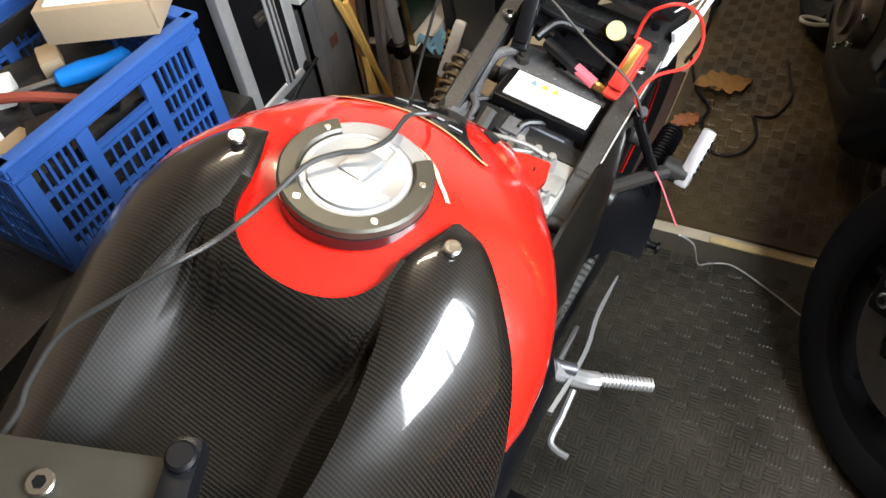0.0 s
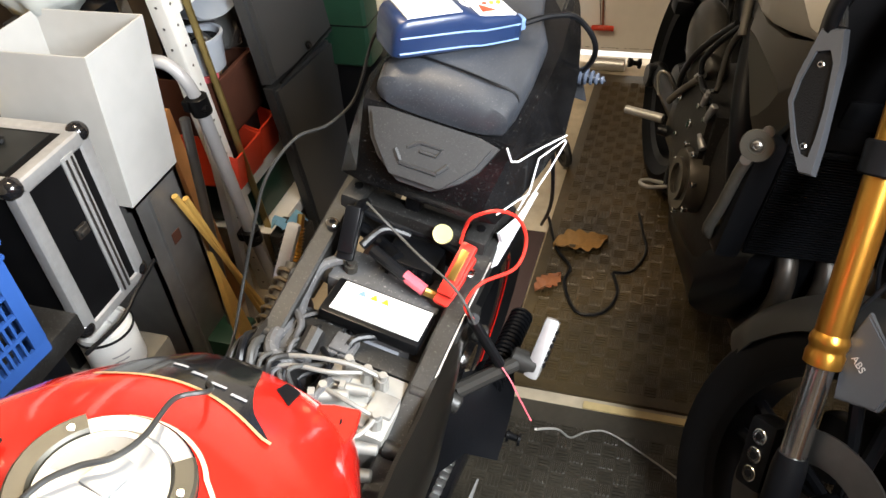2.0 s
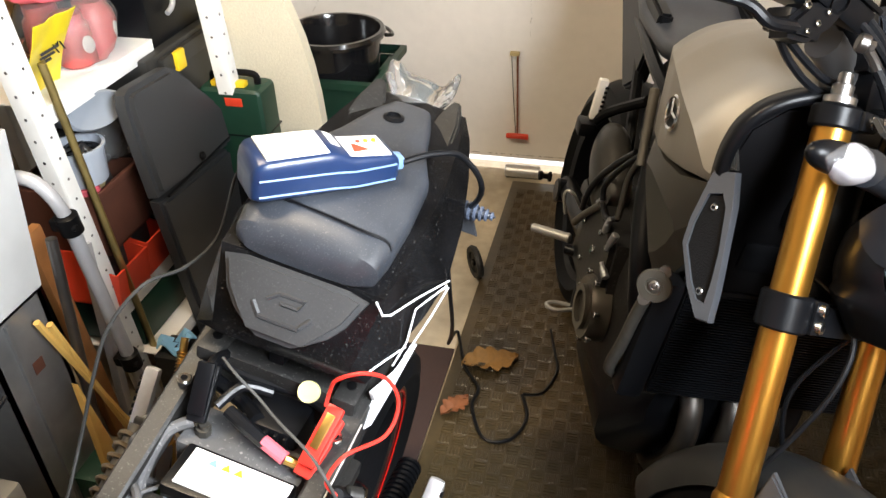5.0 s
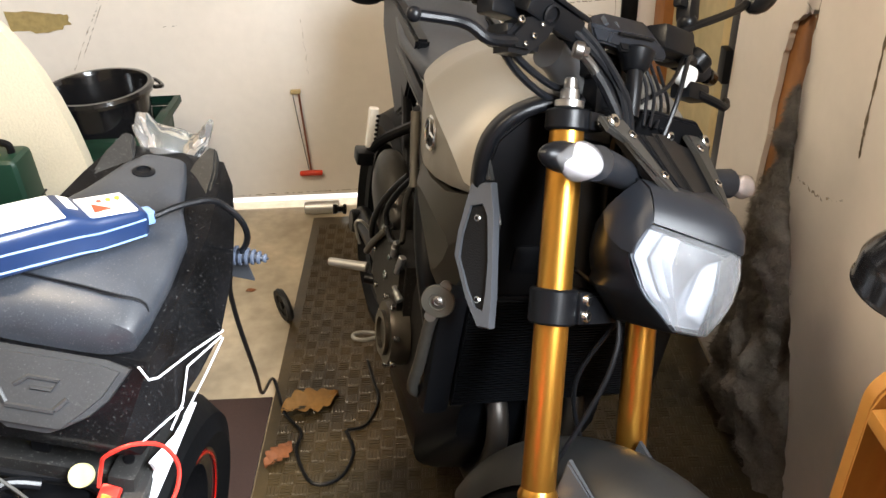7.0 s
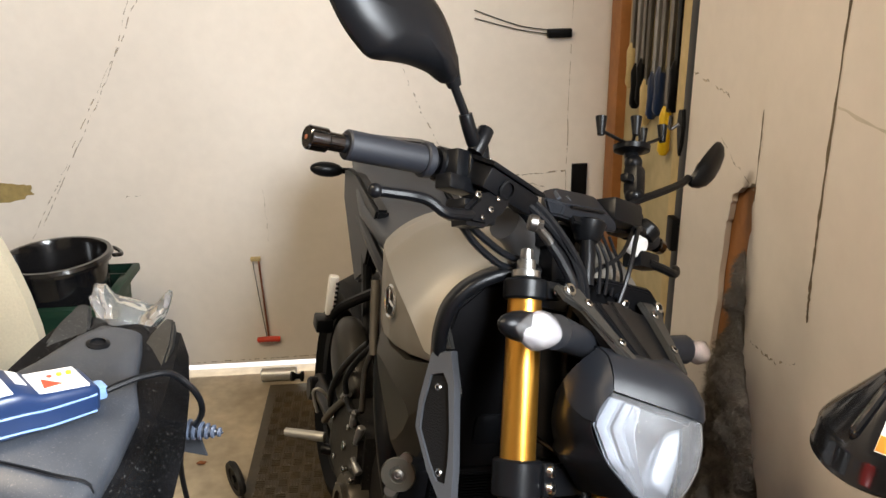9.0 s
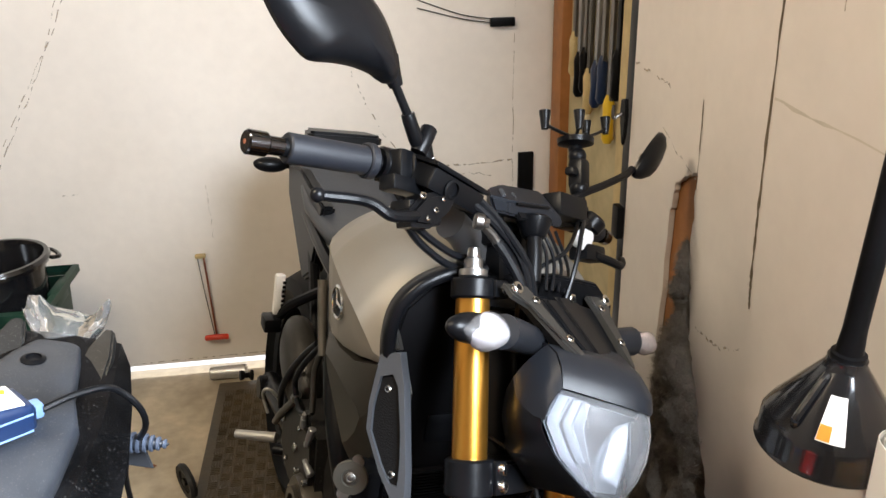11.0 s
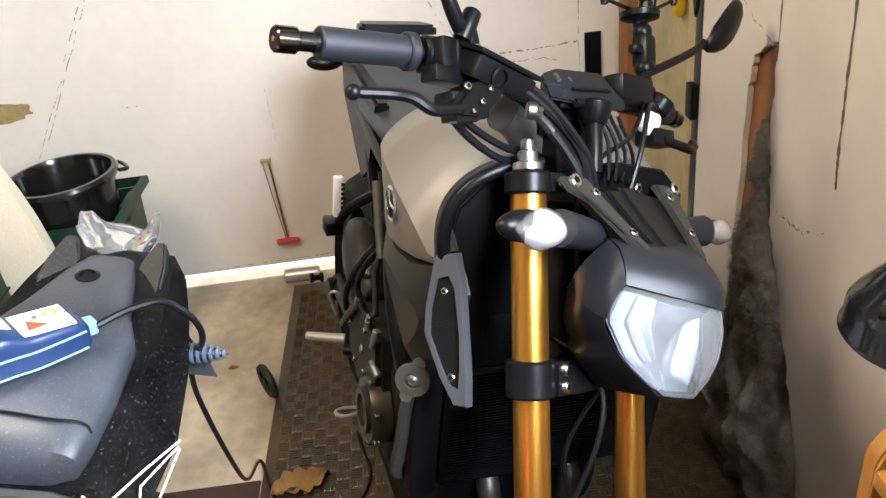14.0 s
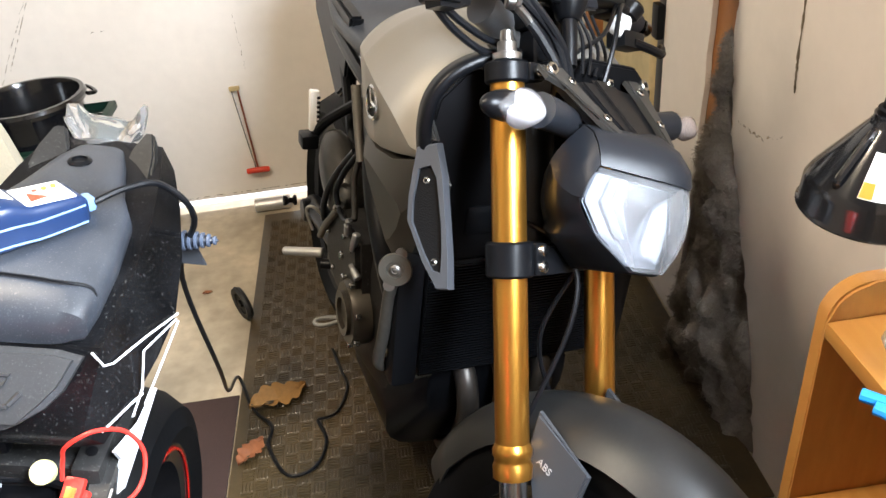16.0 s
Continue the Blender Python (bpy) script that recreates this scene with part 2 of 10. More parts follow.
def carbon_material():
    """Woven carbon under clear lacquer: twill bands a few millimetres wide."""
    m = mat("carbon_weave", (0.03, 0.027, 0.022), 0.30, var=0.1, coat=0.7, spec=0.25)
    nt = m.node_tree
    b = nt.nodes["Principled BSDF"]
    tc = nt.nodes.new("ShaderNodeTexCoord")
    mp = nt.nodes.new("ShaderNodeMapping")
    mp.inputs["Rotation"].default_value = (0, 0, radians(4))
    mp.inputs["Scale"].default_value = (1.0, 1.0, 0.6)
    nt.links.new(tc.outputs["Object"], mp.inputs[0])
    w1 = nt.nodes.new("ShaderNodeTexWave")
    w1.bands_direction, w1.inputs["Scale"].default_value = "Y", 110
    w2 = nt.nodes.new("ShaderNodeTexWave")
    w2.bands_direction, w2.inputs["Scale"].default_value = "X", 135
    ck = nt.nodes.new("ShaderNodeMath")
    ck.operation = "MULTIPLY"
    for w in (w1, w2):
        nt.links.new(mp.outputs[0], w.inputs[0])
    nt.links.new(w1.outputs["Fac"], ck.inputs[0])
    mr = nt.nodes.new("ShaderNodeMapRange")
    mr.inputs[3].default_value, mr.inputs[4].default_value = 0.55, 1.0
    nt.links.new(w2.outputs["Fac"], mr.inputs[0])
    nt.links.new(mr.outputs[0], ck.inputs[1])
    ramp = nt.nodes.new("ShaderNodeMixRGB")
    ramp.inputs[1].default_value, ramp.inputs[2].default_value = (0.0014, 0.0013, 0.0012, 1), (0.017, 0.0148, 0.0120, 1)
    nt.links.new(ck.outputs[0], ramp.inputs[0])
    nt.links.new(ramp.outputs[0], b.inputs["Base Color"])
    return m


CARBON = carbon_material()
MESH = mat("black_mesh", (0.0045, 0.0045, 0.005), 0.6, var=0.6, scale=420, bump=0.5, spec=0.12)


# ---- building helpers ----
def part(name, bm, material, parent, label="", smooth=35):
    """Links a bmesh as one mesh object under a thing or a part."""
    bmesh.ops.recalc_face_normals(bm, faces=bm.faces[:])
    me = bpy.data.meshes.new(name)
    bm.to_mesh(me)
    bm.free()
    for f in me.polygons:
        f.use_smooth = smooth > 0
    if smooth:
        me.set_sharp_from_angle(angle=radians(smooth))
    for m in (material if isinstance(material, (list, tuple)) else [material]):
        me.materials.append(m)
    ob = new(name, me)
    ob.parent = parent
    if label:
        ob["label"] = label
    return ob


def thing(name, m, label, category, group="", kind=""):
    ob = new(name)
    ob.empty_display_size = 0.05
    ob.matrix_world = m
    return tagged(ob, label, category, group, kind)


def solid(name, bm, material, label, category, group="", kind="", m=None, smooth=35):
    ob = part(name, bm, material, None, "", smooth)
    if m is not None:
        ob.matrix_world = m
    return tagged(ob, label, category, group, kind)


def box(bm, lo, hi, bevel=0.0, m=None, seg=2):
    sx, sy, sz = (hi[i] - lo[i] for i in range(3))
    c = Vector([(hi[i] + lo[i]) / 2 for i in range(3)])
    t = Matrix.Translation(c) @ Matrix.Diagonal((sx, sy, sz, 1))
    if m is not None:
        t = m @ t
    vs = bmesh.ops.create_cube(bm, size=1, matrix=t)["verts"]
    if bevel:
        es = list({e for v in vs for e in v.link_edges})
        bmesh.ops.bevel(bm, geom=es, offset=bevel, segments=seg, affect="EDGES", profile=0.6)
    return bm


def ring_frame(d):
    d = Vector(d).normalized()
    a = Vector((0, 0, 1)) if abs(d.z) < 0.9 else Vector((1, 0, 0))
    u = d.cross(a).normalized()
    return u, d.cross(u).normalized()


def cyl(bm, p, q, r, r2=None, seg=20, bevel=0.0):
    p, q = Vector(p), Vector(q)
    r2 = r if r2 is None else r2
    u, v = ring_frame(q - p)
    d = (q - p).normalized()
    prof = [(p, r), (q, r2)]
    if bevel:
        prof = [(p, r - bevel), (p + d * bevel, r), (q - d * bevel, r2), (q, r2 - bevel)]
    rings = [[bm.verts.new(c + (u * math.cos(2 * math.pi * i / seg) + v * math.sin(2 * math.pi * i / seg)) * rr) for i in range(seg)] for c, rr in prof]
    for a, b in zip(rings, rings[1:]):
        for i in range(seg):
            bm.faces.new((a[i], a[(i + 1) % seg], b[(i + 1) % seg], b[i]))
    bm.faces.new(rings[0][::-1])
    bm.faces.new(rings[-1])
    return bm


def lathe(bm, prof, m=None, seg=28, closed=False):
    """Turns (radius, height) pairs round z."""
    rings = []
    for r, z in prof:
        ring = []
        for i in range(seg):
            a = 2 * math.pi * i / seg
            p = Vector((r * math.cos(a), r * math.sin(a), z))
            ring.append(bm.verts.new(m @ p if m is not None else p))
        rings.append(ring)
    pairs = list(zip(rings, rings[1:])) + ([(rings[-1], rings[0])] if closed else [])
    for a, b in pairs:
        for i in range(seg):
            bm.faces.new((a[i], a[(i + 1) % seg], b[(i + 1) % seg], b[i]))
    if not closed:
        for ring in (rings[0], rings[-1]):
            bm.faces.new(ring)
    return bm


def spline(pts, n=8):
    """Catmull-Rom through the points."""
    pts = [Vector(p) for p in pts]
    out = []
    for i in range(len(pts) - 1):
        p0, p1, p2, p3 = pts[max(i - 1, 0)], pts[i], pts[i + 1], pts[min(i + 2, len(pts) - 1)]
        for k in range(n):
            t = k / n
            out.append(0.5 * ((2 * p1) + (p2 - p0) * t + (2 * p0 - 5 * p1 + 4 * p2 - p3) * t * t + (3 * p1 - p0 - 3 * p2 + p3) * t ** 3))
    out.append(pts[-1])
    return out


def tube(bm, pts, r, seg=10, n=8, r2=None):
    path = spline(pts, n) if n > 1 else [Vector(p) for p in pts]
    d0 = (path[1] - path[0]).normalized()
    u, v = ring_frame(d0)
    rings = []
    for i, p in enumerate(path):
        d = (path[min(i + 1, len(path) - 1)] - path[max(i - 1, 0)]).normalized()
        u = (u - d * u.dot(d)).normalized()
        v = d.cross(u)
        rr = r if r2 is None else r + (r2 - r) * i / (len(path) - 1)
        rings.append([bm.verts.new(p + (u * math.cos(2 * math.pi * k / seg) + v * math.sin(2 * math.pi * k / seg)) * rr) for k in range(seg)])
    for a, b in zip(rings, rings[1:]):
        for k in range(seg):
            bm.faces.new((a[k], a[(k + 1) % seg], b[(k + 1) % seg], b[k]))
    bm.faces.new(rings[0][::-1])
    bm.faces.new(rings[-1])
    return bm


def loft(bm, sections, cap=True, close=True):
    rings = [[bm.verts.new(p) for p in s] for s in sections]
    n = len(rings[0])
    for a, b in zip(rings, rings[1:]):
        for i in range(n if close else n - 1):
            bm.faces.new((a[i], a[(i + 1) % n], b[(i + 1) % n], b[i]))
    if cap and close:
        bm.faces.new(rings[0][::-1])
        bm.faces.new(rings[-1])
    return bm


def prism(bm, outline, depth, m=None, bevel=0.0):
    """A flat outline (x, y) given thickness along z, then placed by m."""
    m = m if m is not None else Matrix()
    lo = [bm.verts.new(m @ Vector((x, y, 0))) for x, y in outline]
    hi = [bm.verts.new(m @ Vector((x, y, depth))) for x, y in outline]
    n = len(outline)
    fs = [bm.faces.new(lo[::-1]), bm.faces.new(hi)]
    for i in range(n):
        bm.faces.new((lo[i], lo[(i + 1) % n], hi[(i + 1) % n], hi[i]))
    if bevel:
        bmesh.ops.bevel(bm, geom=list(fs[1].edges), offset=bevel, segments=2, affect="EDGES")
    return bm


def sheet(bm, grid, thick):
    """A sheet from rows of points, given thickness downwards along its normals."""
    rows = [[bm.verts.new(p) for p in row] for row in grid]
    faces = []
    for a, b in zip(rows, rows[1:]):
        for i in range(len(a) - 1):
            faces.append(bm.faces.new((a[i], a[i + 1], b[i + 1], b[i])))
    bm.normal_update()
    bmesh.ops.solidify(bm, geom=faces, thickness=thick)
    return bm


B = bmesh.new

# ---- the garage ----
b = B()
box(b, (-1.6, -2.5, -0.1), (1.25, 2.76, 0))
solid("floor", b, CONCRETE, "bare stained concrete garage floor", "floor", kind="structure")
b = B()
box(b, (-1.6, 2.71, 0.045), (1.05, 2.76, 2.4))
# same paint as WALL with a paler colour, to brighten the far wall
wall_n = solid("wall_north", b, mat("brightened_painted_board", (0.82, 0.765, 0.70), 0.7, var=0.05, scale=30, bump=0.12, big=1.6, bigvar=0.08), "cream painted boarded wall with stained seams", "wall", kind="structure")
b = B()
box(b, (-1.6, -2.5, 0), (-1.5, 2.71, 2.4))
# side wall, end wall and ceiling made dark to keep bounced light low
DULL = mat("low_bounce_brown", (0.17, 0.125, 0.085), 0.85, var=0.25, scale=20, bump=0.3, bigvar=0.3)
solid("wall_west", b, DULL, "brown garage side wall, darkened to cut bounced light", "wall", kind="structure")
b = B()
box(b, (-1.6, -2.4, 0), (1.05, -2.3, 2.4))
solid("wall_south", b, DULL, "unseen dark brown end wall, added to cut bounced light", "wall", kind="structure")
b = B()
box(b, (-1.6, -2.5, 2.4), (1.25, 2.8, 2.5))
solid("ceiling", b, DULL, "unseen dark brown ceiling, added to cut bounced light", "ceiling", kind="structure")
b = B()
box(b, (-4, 2.76, -0.1), (4, 9, -0.004))
solid("pavement", b, mat("sunlit_paving", (0.75, 0.74, 0.72), 0.8), "pale sunlit paving outside the wall", "paving", kind="structure")
# outer skin behind the east boards
b = B()
box(b, (1.05, -2.5, 0), (1.15, 2.8, 1.25))
box(b, (1.05, -2.5, 2.08), (1.15, 2.8, 2.4))
box(b, (1.05, -2.5, 1.25), (1.15, -0.38, 2.08))
box(b, (1.05, 0.66, 1.25), (1.15, 2.8, 2.08))
solid("wall_east", b, mat("fibre_board", (0.3, 0.2, 0.1), 0.8, var=0.2, bigvar=0.2), "rough outer boarding behind the studs", "wall", kind="structure")


def ragged(pts, n, amp, seed):
    """An edge through the points, broken up."""
    random.seed(seed)
    out = []
    for (a, c), (d, e) in zip(pts, pts[1:]):
        for k in range(n):
            t = k / n
            out.append((a + (d - a) * t + random.uniform(-amp, amp), c + (e - c) * t + random.uniform(-amp, amp)))
    out.append(pts[-1])
    return out


# sheets round the window in the east wall, and the window
for y0, y1, z0, z1 in ((-2.3, 0.658, 0.0, 1.25), (-2.3, 0.658, 2.08, 2.4), (-2.3, -0.38, 1.252, 2.078)):
    b = B()
    box(b, (0.948, y0, z0), (0.960, y1, z1))
    solid("wall_sheet", b, WALL, "cream plasterboard sheet beside the window", "wall", kind="structure")
win = thing("window_1", pose(0, 0, 0), "white painted timber window letting in daylight", "window", kind="structure")
for lo, hi in (((0.955, -0.38, 1.25), (1.06, -0.33, 2.08)), ((0.955, 0.61, 1.25), (1.06, 0.66, 2.08)), ((0.955, -0.33, 1.25), (1.06, 0.61, 1.29)), ((0.955, -0.33, 2.04), (1.06, 0.61, 2.08)), ((1.0, 0.12, 1.29), (1.05, 0.16, 2.04))):
    b = B()
    box(b, lo, hi, 0.003)
    part("window_frame", b, WHITEMETAL, win)
YZ = Matrix(((0, 0, 1, 0), (1, 0, 0, 0), (0, 1, 0, 0), (0, 0, 0, 1)))
# sheet A: far plasterboard sheet, broken away over a stud
b = B()
prism(b, [(1.97, 0.0), (1.97, 2.4), (1.612, 2.4)] + ragged([(1.612, 0.955), (1.655, 0.935), (1.712, 0.90), (1.722, 0.84), (1.735, 0.49), (1.755, 0.28), (1.79, 0.0)], 6, 0.004, 1), 0.012, Matrix.Translation((0.952, 0, 0)) @ YZ)
solid("wall_sheet", b, WALL, "cream plasterboard sheet broken along one edge", "wall", kind="structure", smooth=0)
b = B()
prism(b, [(0.66, 0.0), (0.66, 2.4), (1.605, 2.4)] + ragged([(1.605, 1.05), (1.607, 0.92), (1.612, 0.80), (1.59, 0.72), (1.575, 0.62), (1.532, 0.55), (1.49, 0.457), (1.42, 0.307), (1.345, 0.117), (1.31, 0.0)], 7, 0.006, 2), 0.012, Matrix.Translation((0.948, 0, 0)) @ YZ)
solid("wall_sheet", b, WALL, "cream plasterboard sheet with a ragged lower edge", "wall", kind="structure", smooth=0)
for y0, y1, m_, lab in ((2.60, 2.70, STUD, "orange stained corner stud"), (1.635, 1.735, STUD, "brown stained timber stud behind broken board"), (2.03, 2.10, PALEWOOD, "pale softwood stud")):
    b = B()
    box(b, (0.966, y0, 0), (1.048, y1, 2.4), 0.003)
    solid("stud", b, m_, lab, "timber stud", kind="structure")
b = B()
box(b, (0.995, 2.1, 0), (1.02, 2.6, 2.4))
solid("insulation_board", b, mat("foam_board", (0.5, 0.42, 0.24), 0.8, var=0.15, scale=30, bump=0.3, bigvar=0.2), "yellowed insulation between the studs", "insulation", kind="structure")
# black strip put in where the gap between sheet and stud looks dark
b = B()
box(b, (0.958, 1.985, 0.35), (0.985, 2.03, 2.4), 0.002)
solid("trim", b, BLACKM, "black strip standing in for the dark gap by the stud", "trim", kind="structure")


def ribbon(name, pts, w, wall, material, label, seed=3, rag=0.004, n=6, parent=None):
    """A jagged stained seam laid on a wall; pts in the wall's plane."""
    p = ragged(pts, n, rag, seed)
    random.seed(seed + 50)
    b = B()
    lo, hi = [], []
    for i, (u, v) in enumerate(p):
        u2, v2 = p[min(i + 1, len(p) - 1)]
        u1, v1 = p[max(i - 1, 0)]
        d = Vector((u2 - u1, v2 - v1)).normalized()
        ww = w * random.uniform(0.2, 0.75) * 0.42
        for store, s in ((lo, -1), (hi, 1)):
            q = (u - d.y * s * ww, v + d.x * s * ww)
            store.append(Vector((q[0], 2.7093, q[1])) if wall == "n" else Vector((0.9473, q[0], q[1])))
    va, vb = [b.verts.new(q) for q in lo], [b.verts.new(q) for q in hi]
    for i in range(len(va) - 1):
        b.faces.new((va[i], va[i + 1], vb[i + 1], vb[i]))
    return solid(name, b, material, label, "wall crack", kind="structure", smooth=0)


ribbon("crack", [(-0.4, 1.3), (-0.5, 1.12), (-0.616, 0.94), (-0.72, 0.76), (-0.8, 0.63), (-0.91, 0.46), (-0.95, 0.3)], 0.006, "n", CRACK, "dark stained diagonal seam in the wall", 3)
ribbon("crack", [(-0.43, 1.3), (-0.55, 1.02), (-0.65, 0.86), (-0.83, 0.56)], 0.006, "n", CRACK, "thin stained seam in the wall", 4)
ribbon("crack", [(0.33, 1.02), (0.367, 0.926), (0.42, 0.81), (0.471, 0.735), (0.55, 0.68), (0.63, 0.66)], 0.008, "n", CRACK, "dark speckled curved crack", 5)
ribbon("crack", [(0.55, 0.672), (0.7, 0.672), (0.846, 0.682)], 0.012, "n", CRACK, "crumbled horizontal joint", 6)
ribbon("crack", [(0.56, 0.64), (0.7, 0.645), (0.8, 0.63)], 0.006, "n", CRACK, "thin crumbled joint line", 7)
ribbon("crack", [(0.847, 1.6), (0.848, 0.95), (0.847, 0.68), (0.846, 0.5)], 0.005, "n", CRACK, "thin vertical board joint", 8)
ribbon("crack", [(-0.555, 0.652), (-0.51, 0.656)], 0.004, "n", CRACK, "short scratch in the paint", 9)
ribbon("crack", [(-0.13, 0.66), (-0.128, 0.56), (-0.126, 0.48)], 0.003, "n", CRACK, "hairline scratch in the paint", 10)
ribbon("crack", [(-1.5, 0.062), (-0.8, 0.056), (-0.3, 0.058), (0.9, 0.06)], 0.006, "n", CRACK, "dirty lower edge of the wall", 11)
ribbon("crack", [(1.392, 1.7), (1.389, 1.32), (1.384, 0.965), (1.379, 0.85), (1.372, 0.785)], 0.016, "e", JOINT, "open vertical board joint", 12, 0.0012, 14)
ribbon("crack", [(1.38, 1.138), (1.22, 1.13), (0.9, 1.11), (0.5, 1.1)], 0.012, "e", mat("filler", (0.55, 0.5, 0.42), 0.8), "filled horizontal joint", 13, 0.003)
ribbon("crack", [(1.555, 0.655), (1.50, 0.66), (1.45, 0.665), (1.41, 0.69), (1.379, 0.702)], 0.010, "e", CRACK, "crumbling short crack", 14)
ribbon("crack", [(1.965, 1.11), (1.90, 1.10), (1.82, 1.095), (1.758, 1.085)], 0.009, "e", CRACK, "short slanting crack", 15)
ribbon("crack", [(1.78, 1.0), (1.70, 0.965), (1.612, 0.94)], 0.006, "e", CRACK, "short slanting crack", 16)
ribbon("crack", [(1.611, 1.09), (1.609, 1.02), (1.607, 0.92)], 0.009, "e", JOINT, "thin vertical crack", 17, 0.001)
ribbon("crack", [(1.28, 1.4), (1.27, 1.36), (1.24, 1.33), (1.24, 1.28)], 0.008, "e", CRACK, "scuffed mark in the paint", 18)
# flat black piece laid on the wall for a recess in shade
b = B()
box(b, (0.862, 2.696, 0.535), (0.912, 2.7085, 0.705), 0.002)
solid("trim", b, BLACK, "black strip standing in for the dark recess by the corner stud", "trim", kind="structure")
# torn patch showing insulation
b = B()
pts = ragged([(-1.02, 0.72), (-0.9, 0.715), (-0.845, 0.71), (-0.83, 0.68), (-0.86, 0.66), (-0.95, 0.655), (-1.02, 0.66)], 4, 0.006, 21)
prism(b, pts, 0.003, Matrix.Translation((0, 2.7095, 0)) @ pose(0, 0, 0, 90, 0, 0))
solid("torn_patch", b, mat("torn_board", (0.36, 0.27, 0.11), 0.9, var=0.4, scale=60, bump=0.5), "torn brown patch in the wall board", "wall damage", kind="structure", smooth=0)
# mineral wool spilling between the sheets
b = B()
random.seed(11)
NY, NZ = 60, 170


def wool_at(u, t):
    """A soft heap that fills the gap between the sheets and spills at the foot."""
    z = 0.80 * t
    lo = float(np.interp(z, [0, 0.12, 0.31, 0.46, 0.62, 0.8], [1.30, 1.335, 1.41, 1.485, 1.57, 1.61]))
    hi = float(np.interp(z, [0, 0.05, 0.25, 0.45, 0.55, 0.65, 0.8], [1.72, 1.77, 1.765, 1.745, 1.71, 1.665, 1.625]))
    y = lo + (hi - lo) * u + 0.008 * noise.noise(Vector((u * 3, 0, z * 14)))
    edge = math.sin(math.pi * u) ** 0.6
    clump = 0.5 + 0.9 * noise.noise(Vector((y * 9, 1.7, z * 8))) + 0.5 * noise.noise(Vector((y * 21, 4.1, z * 19)))
    p = Vector((0.972 - edge * (0.02 + 0.055 * clump * (1.2 - 0.75 * t)) - 0.03 * (1 - t) ** 3 * edge, y, z))
    q = p * 16
    p += noise.noise_vector(q * 0.8) * 0.012 + noise.noise_vector(q * 1.9) * 0.008 + noise.noise_vector(q * 5.5) * 0.004
    p.z = max(p.z, 0.002)
    return p


rows = [[b.verts.new(wool_at(i / NY, j / NZ)) for i in range(NY + 1)] for j in range(NZ + 1)]
for r0, r1 in zip(rows, rows[1:]):
    for i in range(NY):
        b.faces.new((r0[i], r0[i + 1], r1[i + 1], r1[i]))
for k in range(20000):
    p = wool_at(random.random(), random.random())
    d = Vector((-random.uniform(0.2, 1), random.uniform(-1, 1), random.uniform(-1.1, 0.9))).normalized() * random.uniform(0.004, 0.017)
    e = Vector((random.uniform(-1, 1), random.uniform(-1, 1), random.uniform(-1, 1))) * 0.0009
    b.faces.new([b.verts.new(p - d * 0.3), b.verts.new(p + d * 0.4 + e * 3), b.verts.new(p + d + e * 7), b.verts.new(p + d * 0.4 + e * 4.5)])
solid("mineral_wool", b, WOOL, "grey mineral wool spilling out of the wall", "insulation", kind="stuff", smooth=180)

# brackets and pull rod on the far wall
t = thing("pull_rod", pose(-0.158, 2.695, 0.14), "thin rusty pull rod with a red plastic handle", "pull handle")
b = B()
tube(b, [(0, 0, 0.0), (-0.004, 0.002, 0.15), (-0.007, 0.004, 0.29)], 0.0032, 8, 4)
part("rod", b, COPPER, t)
b = B()
tube(b, [(-0.026, 0.0, 0.29), (-0.018, 0.003, 0.15), (-0.007, 0.006, 0.0)], 0.0014, 6, 4)
part("cord", b, CASTGREY, t)
b = B()
tube(b, [(-0.035, 0, -0.004), (-0.015, -0.006, 0.0), (0.015, -0.006, 0.0), (0.035, 0, -0.004)], 0.0095, 12, 4)
part("handle", b, ORANGERED, t)
b = B()
box(b, (-0.032, -0.004, 0.283), (0.0, 0.012, 0.295), 0.002)
part("bracket", b, PALEWOOD, t)
t = thing("wire_bracket", pose(0.8, 2.70, 1.115), "small black bracket with wires on the wall", "bracket")
b = B()
box(b, (-0.03, -0.012, -0.012), (0.045, 0.009, 0.014), 0.003)
part("plate", b, BLACK, t)
for dz in (0.0, 0.012):
    b = B()
    tube(b, [(-0.03, 0, dz), (-0.12, 0.002, 0.015 + dz), (-0.25, 0.004, 0.05 + dz * 2)], 0.0018, 6, 4)
    part("wire", b, GREYWIRE, t)
# sealing pipe at the foot of the far wall
b = B()
cyl(b, (-0.19, 2.655, 0.024), (-0.07, 2.655, 0.024), 0.022, seg=20, bevel=0.003)
solid("pipe_end", b, ALU, "short bright metal pipe end on the floor", "pipe")

# tools hung in the stud bay
for k, (y, z0, z1, m_, m2) in enumerate([(2.50, 0.98, 1.6, STEELDARK, PALEWOOD), (2.45, 0.93, 1.55, GALV, BLACK), (2.40, 0.95, 1.62, STEELDARK, BLACK), (2.36, 0.9, 1.5, CASTGREY, PALEWOOD), (2.30, 0.93, 1.6, GALV, CHARGER), (2.25, 0.95, 1.58, STEELDARK, CHARGER), (2.19, 0.86, 1.4, STEELDARK, YELLOW), (2.14, 0.98, 1.5, BLACK, BLACK)]):
    t = thing("hung_tool", pose(0.975, y, 0), "long steel file hung by the studs, " + ("yellow" if m2 is YELLOW else "blue" if m2 is CHARGER else "dark") + " handle", "hand tool", "tools hung between studs")
    b = B()
    box(b, (-0.004, -0.012, z0 + 0.1), (0.006, 0.012, z1), 0.002)
    part("blade", b, m_, t)
    b = B()
    lathe(b, [(0.009, z0), (0.016, z0 + 0.012), (0.014, z0 + 0.06), (0.016, z0 + 0.1), (0.008, z0 + 0.125)], None, 14)
    part("handle", b, m2, t)
